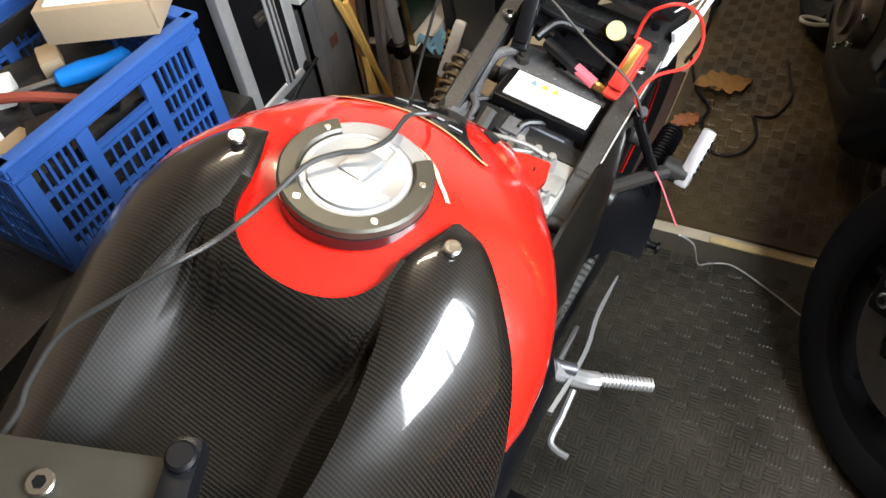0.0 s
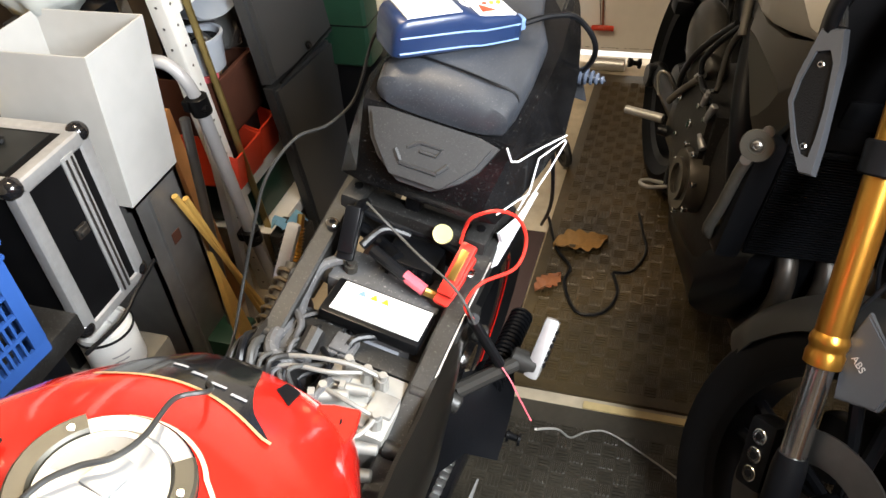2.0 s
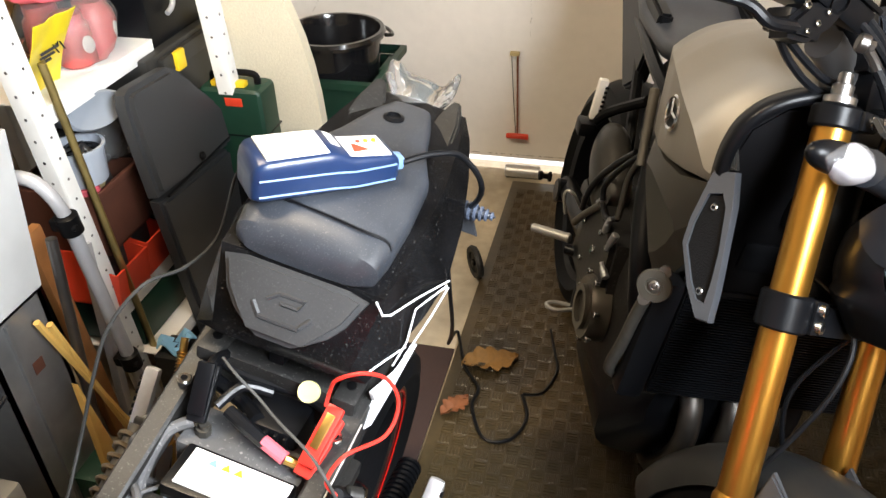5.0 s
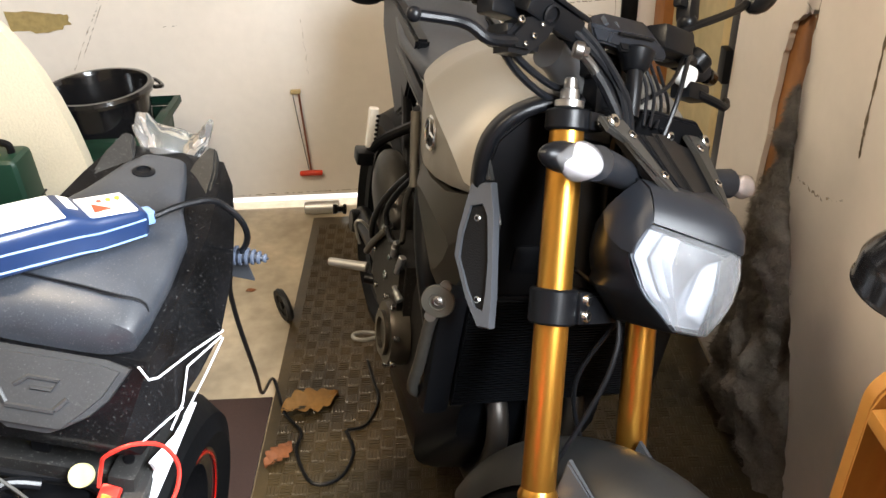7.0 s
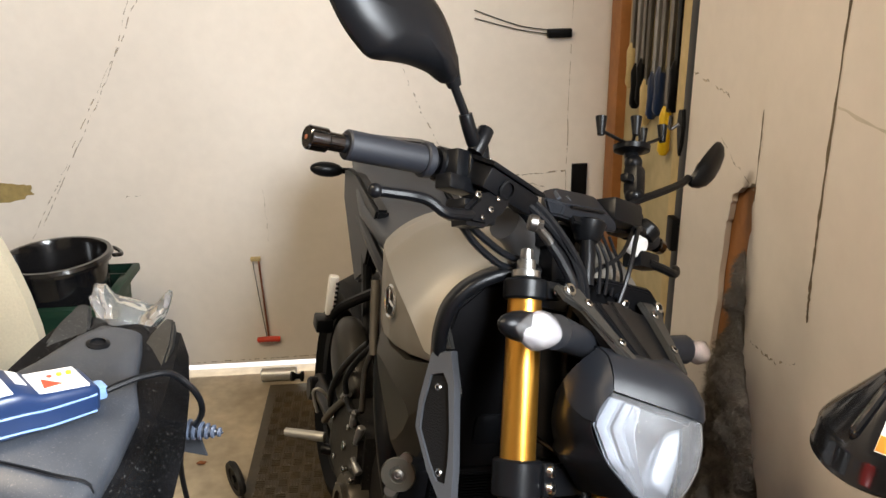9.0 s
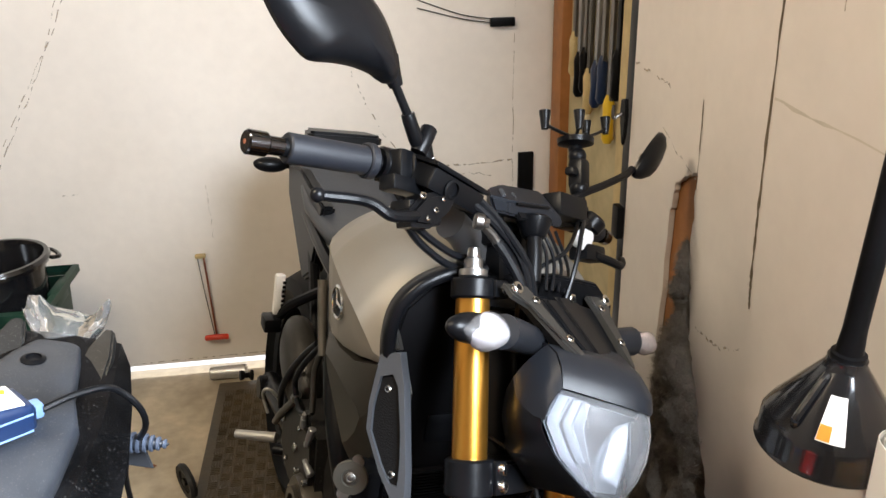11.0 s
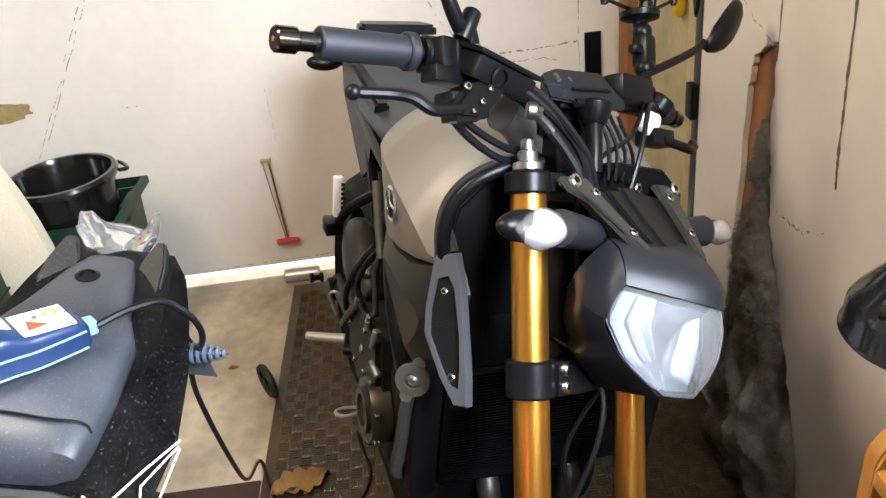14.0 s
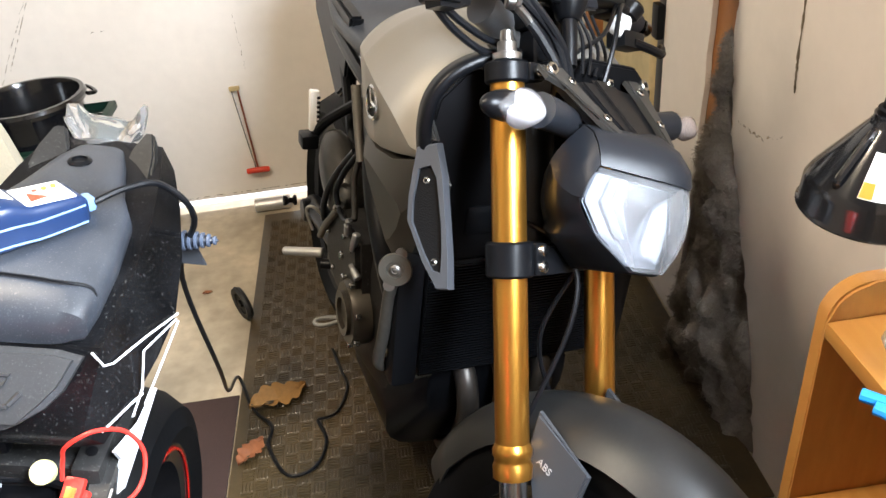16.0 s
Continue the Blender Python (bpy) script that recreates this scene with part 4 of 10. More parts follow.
# handlebar, grips, levers, mirrors
b = B()
tube(b, [(-0.36, 0.082, 0.132), (-0.25, 0.062, 0.137), (-0.13, 0.037, 0.128), (-0.06, 0.03, 0.09), (0, 0.03, 0.085), (0.06, 0.03, 0.09), (0.13, 0.037, 0.128), (0.25, 0.062, 0.137), (0.36, 0.082, 0.132)], 0.0115, 14, 6)
COLLAR = mat("satin_grey_collar", (0.05, 0.056, 0.066), 0.38, metal=0.2, var=0.08)
hbar = fpart("handlebar", b, BLACKM, None, "black tapered handlebar")
for sx in (-1, 1):
    b = B()
    p, q = Vector((sx * 0.355, 0.081, 0.132)), Vector((sx * 0.242, 0.0605, 0.137))
    cyl(b, p, q, 0.0182, 0.0182, 24, 0.002)
    cyl(b, q + (q - p) * -0.06, q + (q - p) * 0.05, 0.0225, 0.0225, 24, 0.002)
    part("grip", b, GRIP, hbar, "ribbed dark rubber grip")
    b = B()
    d = (p - q).normalized()
    cyl(b, p, p + d * 0.03, 0.011, 0.011, 20)
    cyl(b, p + d * 0.024, p + d * 0.05, 0.0145, 0.0145, 20, 0.002)
    part("bar_end", b, CHROMEDARK, hbar, "polished black bar-end weight")
    b = B()
    cyl(b, p + d * 0.049, p + d * 0.0508, 0.003, 0.003, 12)
    part("end_screw", b, COPPER if sx < 0 else STEELDARK, hbar, "rusty end screw")
    b = B()
    cyl(b, (sx * 0.228, 0.058, 0.137), (sx * 0.2, 0.053, 0.137), 0.022, 0.022, 20, 0.003)
    box(b, (sx * 0.212 - 0.014, 0.02, 0.115), (sx * 0.212 + 0.014, 0.07, 0.153), 0.006)
    box(b, (sx * 0.185 - 0.022, 0.015, 0.11), (sx * 0.185 + 0.022, 0.055, 0.15), 0.007)
    part("switch_housing", b, BLACKM, hbar)
    b = B()
    box(b, (sx * 0.205 - 0.03, -0.005, 0.058), (sx * 0.205 + 0.03, 0.03, 0.085), 0.006)
    tube(b, [(sx * 0.205, 0.0, 0.068), (sx * 0.245, -0.010, 0.060), (sx * 0.272, -0.010, 0.057), (sx * 0.292, -0.002, 0.068), (sx * 0.31, 0.01, 0.072), (sx * 0.345, 0.028, 0.072)], 0.0075, 10, 5, 0.0062)
    bmesh.ops.create_uvsphere(b, u_segments=12, v_segments=8, radius=0.009, matrix=Matrix.Translation((sx * 0.348, 0.029, 0.072)))
    part("lever", b, BLACKM, hbar, "black hand lever")
    b = B()
    box(b, (sx * 0.13 - 0.04, -0.01, 0.115), (sx * 0.13 + 0.04, 0.03, 0.152), 0.007)
    cyl(b, (sx * 0.17, 0.01, 0.12), (sx * 0.2, 0.01, 0.115), 0.012, 0.009, 14)
    if sx < 0:
        b.free()
        b = B()
        lathe(b, [(0.0, 0.0), (0.0205, 0.0), (0.0205, 0.016), (0.0185, 0.018), (0.0175, 0.024), (0.013, 0.042), (0.0, 0.042)], Matrix.Translation((-0.206, 0.052, 0.137)) @ pose(0, 0, 0, 0, 90, -8), 24)
    part("throttle_collar" if sx < 0 else "clutch_perch", b, COLLAR if sx < 0 else BLACKM, hbar)
    b = B()
    if sx < 0:
        tube(b, [(-0.168, 0.03, 0.148), (-0.178, 0.026, 0.165)], 0.010, 12, 1)
        tube(b, [(-0.178, 0.026, 0.168), (-0.200, 0.016, 0.160), (-0.222, 0.010, 0.180), (-0.230, 0.008, 0.191)], 0.010, 12, 4, 0.0085)
        tube(b, [(-0.200, 0.016, 0.150), (-0.193, 0.012, 0.168), (-0.186, 0.012, 0.182)], 0.011, 12, 3)
        tube(b, [(-0.226, 0.009, 0.186), (-0.245, 0.006, 0.206), (-0.262, 0.003, 0.223)], 0.0055, 10, 4)
        tube(b, [(-0.257, 0.003, 0.217), (-0.268, 0.001, 0.231), (-0.279, -0.002, 0.245)], 0.0085, 12, 3, 0.014)
    else:
        box(b, (0.166, 0.02, 0.138), (0.190, 0.045, 0.162), 0.005)
        tube(b, [(0.178, 0.03, 0.155), (0.20, 0.015, 0.170), (0.25, 0.005, 0.192), (0.31, 0.0, 0.219), (0.335, 0.0, 0.235)], 0.0065, 10, 5)
    stem = part("mirror_stem", b, BLACKM, hbar)
    b = B()
    outline = [(-0.085, 0.022), (-0.07, 0.055), (-0.02, 0.062), (0.045, 0.05), (0.082, 0.015), (0.075, -0.012), (0.02, -0.04), (-0.05, -0.018)]
    if sx < 0:
        outline = [(x + 0.36, z - 0.255) for x, z in ((-0.262, 0.224), (-0.267, 0.246), (-0.284, 0.276), (-0.306, 0.298), (-0.335, 0.310), (-0.38, 0.308), (-0.43, 0.286), (-0.456, 0.266), (-0.457, 0.254), (-0.436, 0.230), (-0.412, 0.213), (-0.392, 0.206), (-0.36, 0.213), (-0.33, 0.218), (-0.298, 0.218), (-0.276, 0.213))]
        m = Matrix.Translation((-0.36, 0.0, 0.255)) @ pose(0, 0, 0, 90, 0, 0)
    else:
        m = Matrix.Translation((0.388, 0.0, 0.262)) @ pose(0, 0, 0, 0, -38, 0) @ pose(0, 0, 0, 125, 0, 0) @ Matrix.Diagonal((-0.74, 0.64, 0.8, 1))
    secs = []
    for dz, k in ((-0.004, 0.97), (0.004, 1.0), (0.016, 0.9), (0.026, 0.66), (0.031, 0.3)):
        pts = [Vector((x * k, y * k, 0)) for x, y in outline]
        loop = spline(pts + [pts[0]], 4)[:-1]
        secs.append([m @ Vector((p.x, p.y, dz)) for p in loop])
    loft(b, secs)
    head = part("mirror_head", b, BLACKM, hbar, "smooth black mirror shell")
    b = B()
    secs = [[m @ Vector((p.x, p.y, dz)) for p in spline([Vector((x * 0.92, y * 0.92, 0)) for x, y in outline + outline[:1]], 4)[:-1]] for dz in (-0.0065, -0.0045)]
    loft(b, secs)
    part("mirror_glass", b, MIRROR, head)
RES = pose(-0.157, 0.002, 0.113, 22, 11, 0)
b = B()
box(b, (-0.050, -0.019, -0.017), (0.050, 0.019, 0.012), 0.005, RES)
tank_r = fpart("fluid_reservoir", b, BLACKM, None, "black brake fluid reservoir box")
b = B()
box(b, (-0.053, -0.022, 0.0125), (0.053, 0.022, 0.019), 0.003, RES)
part("lid", b, BLACKM, tank_r)
for dx in (-0.043, 0.043):
    bolt(tank_r, RES @ Vector((dx, 0.0, 0.019)), (0, 0, 1), 0.004, 0.002, "screw")
b = B()
lathe(b, [(0.010, 0.0), (0.013, 0.001), (0.013, 0.003), (0.010, 0.004)], RES @ Matrix.Translation((-0.012, -0.019, -0.004)) @ pose(0, 0, 0, 90, 0, 0), 20, True)
part("sight_ring", b, BLACK, tank_r)
# lever pivot block with its small screws, and the hose banjo
b = B()
prism(b, [(-0.232, 0.050), (-0.20, 0.052), (-0.165, 0.078), (-0.150, 0.098), (-0.168, 0.106), (-0.215, 0.092), (-0.236, 0.072)], 0.030, pose(0, 0.018, 0, 90, 0, 0), 0.006)
blockp = fpart("lever_pivot", b, BLACKM, None, "black cast lever pivot block")
for x, z, r in ((-0.222, 0.088, 0.0052), (-0.198, 0.074, 0.0042), (-0.184, 0.090, 0.0035), (-0.212, 0.062, 0.0035)):
    bolt(blockp, (x, -0.012, z), (0, -1, 0.2), r, 0.004)
b = B()
cyl(b, (-0.128, -0.018, 0.072), (-0.118, -0.026, 0.070), 0.011, seg=18, bevel=0.002)
cyl(b, (-0.118, -0.026, 0.070), (-0.113, -0.030, 0.069), 0.0065, seg=6)
tube(b, [(-0.122, -0.022, 0.071), (-0.100, -0.024, 0.058), (-0.088, -0.026, 0.047)], 0.0062, 10, 3)
fpart("hose_banjo", b, STEELDARK, None, "dull steel brake hose banjo")
b = B()
box(b, (-0.245, 0.012, 0.096), (-0.185, 0.04, 0.116), 0.005)
cyl(b, (-0.192, 0.010, 0.104), (-0.186, 0.004, 0.104), 0.006, seg=12)
fpart("brake_switch", b, BLACKM)
b = B()
box(b, (-0.05, 0.012, 0.055), (-0.02, 0.048, 0.105), 0.005)
box(b, (0.02, 0.012, 0.055), (0.05, 0.048, 0.105), 0.005)
box(b, (-0.035, 0.01, -0.02), (0.035, 0.05, 0.06), 0.008)
fpart("bar_clamp", b, BLACKM)
# instrument
b = B()
loft(b, [[Vector(p) for p in q] for q in (((-0.052, 0.020, 0.134), (-0.075, 0.0, 0.117), (-0.062, 0.0, 0.096), (-0.045, 0.030, 0.100)),
                                          ((-0.018, 0.025, 0.146), (-0.052, -0.020, 0.110), (-0.050, -0.012, 0.093), (-0.020, 0.035, 0.100)),
                                          ((0.084, 0.025, 0.154), (0.045, -0.020, 0.118), (0.050, -0.012, 0.093), (0.090, 0.035, 0.108)),
                                          ((0.118, 0.025, 0.125), (0.092, -0.012, 0.108), (0.096, -0.008, 0.096), (0.115, 0.030, 0.105)))])
bmesh.ops.bevel(b, geom=b.edges[:], offset=0.003, segments=2, affect="EDGES")
dash = fpart("instrument", b, COWLM, None, "black faceted instrument pod seen from behind", 30)
b = B()
tube(b, [(-0.040, -0.0215, 0.108), (0.0, -0.0215, 0.1115), (0.040, -0.0215, 0.115)], 0.0022, 8, 2)
part("seam", b, BLACK, dash)
b = B()
prism(b, [(-0.030, -0.006), (0.030, -0.008), (0.036, 0.010), (-0.034, 0.010)], 0.006, Matrix.Translation((0.004, -0.011, 0.096)) @ pose(0, 0, 0, 70, -5, 0), 0.002)
part("rear_cover", b, BLACK, dash)
# small pale tabs in place of two reflections on the pod
for x, z in ((-0.050, 0.124), (-0.022, 0.122)):
    b = B()
    box(b, (-0.002, -0.003, -0.008), (0.002, 0.003, 0.008), 0.001, Matrix.Translation((x, -0.004, z)) @ pose(0, 0, 0, -38, 20, 0))
    part("fleck", b, SILVERGREY, dash, "pale tab standing in for a reflection on the pod")
b = B()
cyl(b, (0.016, -0.012, 0.098), (0.012, -0.014, 0.068), 0.026, 0.018, 18, 0.004)
tube(b, [(0.012, -0.014, 0.075), (0.008, -0.018, 0.045), (0.003, -0.02, 0.005)], 0.011, 12, 4)
part("cable_boot", b, BLACKM, dash, "black rubber cable boot")
for k in range(4):
    b = B()
    tube(b, [(0.03 + 0.02 * k, 0.0, 0.09), (0.035 + 0.02 * k, -0.02, 0.05 - 0.006 * k), (0.02 + 0.015 * k, -0.03, -0.005)], 0.0026, 8, 5)
    part("wire", b, CABLE, dash)
# phone mount on the far bar
b = B()
cyl(b, (0.215, 0.035, 0.135), (0.205, 0.03, 0.165), 0.012, seg=16)
bmesh.ops.create_uvsphere(b, u_segments=16, v_segments=10, radius=0.016, matrix=Matrix.Translation((0.20, 0.025, 0.178)))
box(b, (0.186, 0.012, 0.176), (0.216, 0.040, 0.228), 0.009)
bmesh.ops.create_uvsphere(b, u_segments=16, v_segments=10, radius=0.015, matrix=Matrix.Translation((0.203, 0.03, 0.234)))
cyl(b, (0.204, 0.033, 0.24), (0.206, 0.037, 0.256), 0.012, seg=16)
lathe(b, [(0.016, 0.252), (0.030, 0.256), (0.031, 0.264), (0.02, 0.268)], pose(0.205, 0.035, 0), 22)
box(b, (0.168, 0.018, 0.196), (0.19, 0.034, 0.210), 0.005)
mount = fpart("phone_mount", b, BLACKM, None, "black ball mount with sprung claw")
for dx, dy in ((-0.085, 0.005), (-0.055, -0.04), (0.085, 0.03), (0.10, 0.0)):
    b = B()
    tube(b, [(0.205, 0.035, 0.266), (0.205 + dx * 0.5, 0.035 + dy * 0.5, 0.267 + 0.15 * max(0, dx)), (0.205 + dx, 0.035 + dy, 0.270 + 0.35 * max(0, dx))], 0.003, 6, 3)
    cyl(b, (0.205 + dx, 0.035 + dy, 0.262 + 0.35 * max(0, dx)), (0.205 + dx, 0.035 + dy, 0.292 + 0.35 * max(0, dx)), 0.0055, 0.0095, 12)
    part("claw_arm", b, BLACKM, mount)
b = B()
cyl(b, (0.225, 0.025, 0.115), (0.235, 0.012, 0.135), 0.021, seg=20, bevel=0.004)
fpart("bar_knob", b, BLACKM, None, "round black bar clamp knob")
b = B()
cyl(b, (0.176, -0.005, 0.085), (0.176, 0.012, 0.095), 0.017, seg=20, bevel=0.003)
knobp = fpart("ignition_knob", b, WHITEPL, None, "white round adjuster knob")
# cables and hoses at the bars
for pts, r in [([(-0.170, 0.046, 0.142), (-0.135, 0.010, 0.122), (-0.100, -0.018, 0.092), (-0.064, -0.04, 0.045), (-0.033, -0.042, 0.006), (-0.01, -0.035, -0.06)], 0.0075),
               ([(-0.170, 0.044, 0.132), (-0.136, 0.002, 0.108), (-0.085, -0.026, 0.066), (-0.045, -0.04, 0.014), (-0.02, -0.035, -0.08)], 0.0075),
               ([(-0.090, -0.026, 0.049), (-0.070, -0.032, 0.026), (-0.048, -0.036, -0.01), (-0.035, -0.02, -0.07)], 0.010),
               ([(-0.204, 0.02, 0.062), (-0.169, 0.02, 0.046), (-0.119, 0.02, 0.031), (-0.053, 0.03, 0.03), (-0.01, 0.04, 0.0)], 0.0068),
               ([(-0.208, 0.025, 0.058), (-0.172, 0.03, 0.038), (-0.125, 0.03, 0.02), (-0.07, 0.03, 0.012), (-0.02, 0.045, -0.02)], 0.0068),
               ([(0.2, 0.01, 0.12), (0.12, -0.03, 0.1), (0.08, -0.04, 0.03), (0.06, -0.02, -0.06)], 0.005),
               ([(0.16, 0.0, 0.12), (0.09, -0.02, 0.06), (0.03, 0.0, 0.02), (0.0, 0.03, -0.05)], 0.0045),
               ([(-0.05, 0.02, -0.2), (-0.03, -0.045, -0.25), (-0.045, -0.05, -0.34), (-0.08, 0.02, -0.5)], 0.005),
               ([(0.03, -0.02, -0.26), (0.0, 0.03, -0.36), (0.05, 0.05, -0.46), (0.12, 0.04, -0.56)], 0.005)]:
    b = B()
    tube(b, pts, r * 0.72, 8, 6)
    fpart("cable", b, CABLE)
b = B()
tube(b, [(-0.095, 0.05, 0.082), (-0.065, 0.052, 0.072), (-0.038, 0.056, 0.05), (-0.03, 0.06, 0.015)], 0.024, 16, 5)
fpart("air_hose", b, mat("satin_grey_elbow", (0.06, 0.058, 0.058), 0.45, var=0.1))

# front wheel, mudguard, brakes
AX = Vector((0, -0.03, -0.765))
wm = Matrix.Translation(AX) @ pose(0, 0, 0, 0, 90, 0)
b = B()
lathe(b, [(0.222, -0.045), (0.25, -0.056), (0.278, -0.05), (0.292, -0.028), (0.296, 0), (0.292, 0.028), (0.278, 0.05), (0.25, 0.056), (0.222, 0.045)], wm, 56, True)
fw = fpart("front_wheel", b, TYRE, None, "black road tyre on a cast wheel")
b = B()
lathe(b, [(0.205, -0.04), (0.226, -0.046), (0.226, 0.046), (0.205, 0.04)], wm, 56, True)
lathe(b, [(0.03, -0.05), (0.035, -0.04), (0.035, 0.04), (0.03, 0.05)], wm, 20)
part("rim", b, BLACKM, fw)
for k in range(5):
    a = 2 * math.pi * k / 5 + 0.3
    b = B()
    for s in (-0.16, 0.16):
        d = Vector((0, math.cos(a + s * 0.3), math.sin(a + s * 0.3)))
        e = Vector((0, math.cos(a + s), math.sin(a + s)))
        tube(b, [AX + d * 0.03, AX + e * 0.21], 0.011, 8, 1)
    part("spoke", b, BLACKM, fw)
for sx in (-1, 1):
    b = B()
    lathe(b, [(0.085, 0.0), (0.135, 0.0), (0.135, 0.005), (0.085, 0.005)], Matrix.Translation(AX + Vector((sx * 0.075, 0, 0))) @ pose(0, 0, 0, 0, 90, 0), 48, True)
    part("brake_disc", b, STEELDARK, fw)
    b = B()
    x = sx * 0.08
    box(b, (x - 0.024, 0.035, -0.76), (x + 0.024, 0.085, -0.65), 0.01)
    cal = fpart("brake_caliper", b, BLACKM)
    for z in (-0.735, -0.705, -0.675):
        bolt(cal, (x + sx * 0.022, 0.058, z), (sx, 0, 0), 0.0125, 0.006)
    b = B()
    box(b, (x - 0.008, 0.0, -0.78), (x + 0.012, 0.04, -0.62), 0.006)
    part("caliper_bracket", b, BLACKM, cal)
    bolt(cal, (x + sx * 0.016, -0.005, -0.755), (sx, 0, 0), 0.012, 0.01)
b = B()
g = []
for k in range(25):
    a = radians(15 + 150 * k / 24)
    w = 0.066 * (0.55 + 0.45 * math.sin(math.pi * min(1, max(0, (k + 1) / 26)))) if k > 2 else 0.04 + 0.008 * k
    row = []
    for s in [i / 6 - 1 for i in range(13)]:
        r = 0.325 - 0.055 * abs(s) ** 2.2
        row.append(AX + Vector((w * 1.12 * s, math.cos(a + 0.35) * r, math.sin(a + 0.35) * r)))
    g.append(row)
sheet(b, g, 0.003)
fender = fpart("front_mudguard", b, mat("dusty_dark_mudguard", (0.0165, 0.0165, 0.0165), 0.40, var=0.2, scale=160, bigvar=0.35, spec=0.35), None, "matt dark grey front mudguard")
for sx in (-1, 1):
    b = B()
    m = Matrix.Translation((sx * 0.078, -0.02, -0.44)) @ pose(0, 0, 0, 0, 90 * 1, 0) @ Matrix.Diagonal((1, 1, sx, 1))
    prism(b, [(0.006, -0.010), (0.058, 0.010), (0.135, 0.002), (0.125, -0.06), (0.078, -0.083), (0.076, -0.08)], 0.01, m, 0.003)
    side = part("side_panel", b, SILVERGREY, fender, "grey mudguard side panel lettered ABS")
    txt = bpy.data.curves.new("lettering", "FONT")
    txt.body, txt.size, txt.extrude, txt.align_x, txt.align_y = "ABS", 0.0145, 0.0004, "CENTER", "CENTER"
    tob = new("lettering", txt)
    dg = bpy.context.evaluated_depsgraph_get()
    me = bpy.data.meshes.new_from_object(tob.evaluated_get(dg))
    bpy.data.objects.remove(tob)
    me.materials.clear()
    me.materials.append(GREYTUBE)
    lo = new("lettering", me)
    lo.parent = side
    rx = Vector((0, sx * 0.80, -0.60))
    ry = Vector((0, sx * 0.60, 0.80))
    lo.matrix_local = Matrix.Translation((sx * 0.0895, -0.039, -0.516)) @ Matrix((rx, ry, rx.cross(ry))).transposed().to_4x4()

# tank and body
b = B()
T2Y = (0.0, 0.03, 0.08, 0.14, 0.2, 0.26, 0.34, 0.42, 0.52)
T2 = {"crease": (0.178, 0.190, 0.203, 0.210, 0.210, 0.199, 0.172, 0.132, 0.09), "crease_z": (0.83, 0.832, 0.866, 0.888, 0.905, 0.905, 0.89, 0.86, 0.82),
      "side": (0.174, 0.184, 0.194, 0.198, 0.197, 0.186, 0.160, 0.121, 0.082), "low": (0.815, 0.815, 0.80, 0.785, 0.775, 0.77, 0.765, 0.76, 0.76),
      "top": (0.95, 0.968, 0.978, 0.986, 0.988, 0.98, 0.957, 0.915, 0.86)}
rings = []
for k in range(53):
    y = 0.52 * k / 52
    wc, zc, w, z0, z1 = (float(np.interp(y, T2Y, T2[q])) for q in ("crease", "crease_z", "side", "low", "top"))
    half = []
    for i in range(17):
        f = i / 16
        g = ((1 - (f * 0.86) ** 2.5) ** 0.4 - (1 - 0.86 ** 2.5) ** 0.4) / (1 - (1 - 0.86 ** 2.5) ** 0.4)
        half.append((wc * f, zc + (z1 - zc) * g))
    half += [(wc + (w - wc) * 0.5, zc + (z0 - zc) * 0.5), (w, z0 + 0.006), (w * 0.985, z0 + 0.001), (w * 0.9, z0)]
    rings.append([Vector((x, y, z)) for x, z in half] + [Vector((-x, y, z)) for x, z in half[:0:-1]])
loft(b, rings)
tank2 = part("fuel_tank", b, GREYPAINT, bike2, "smooth matt brown-grey fuel tank", 24)
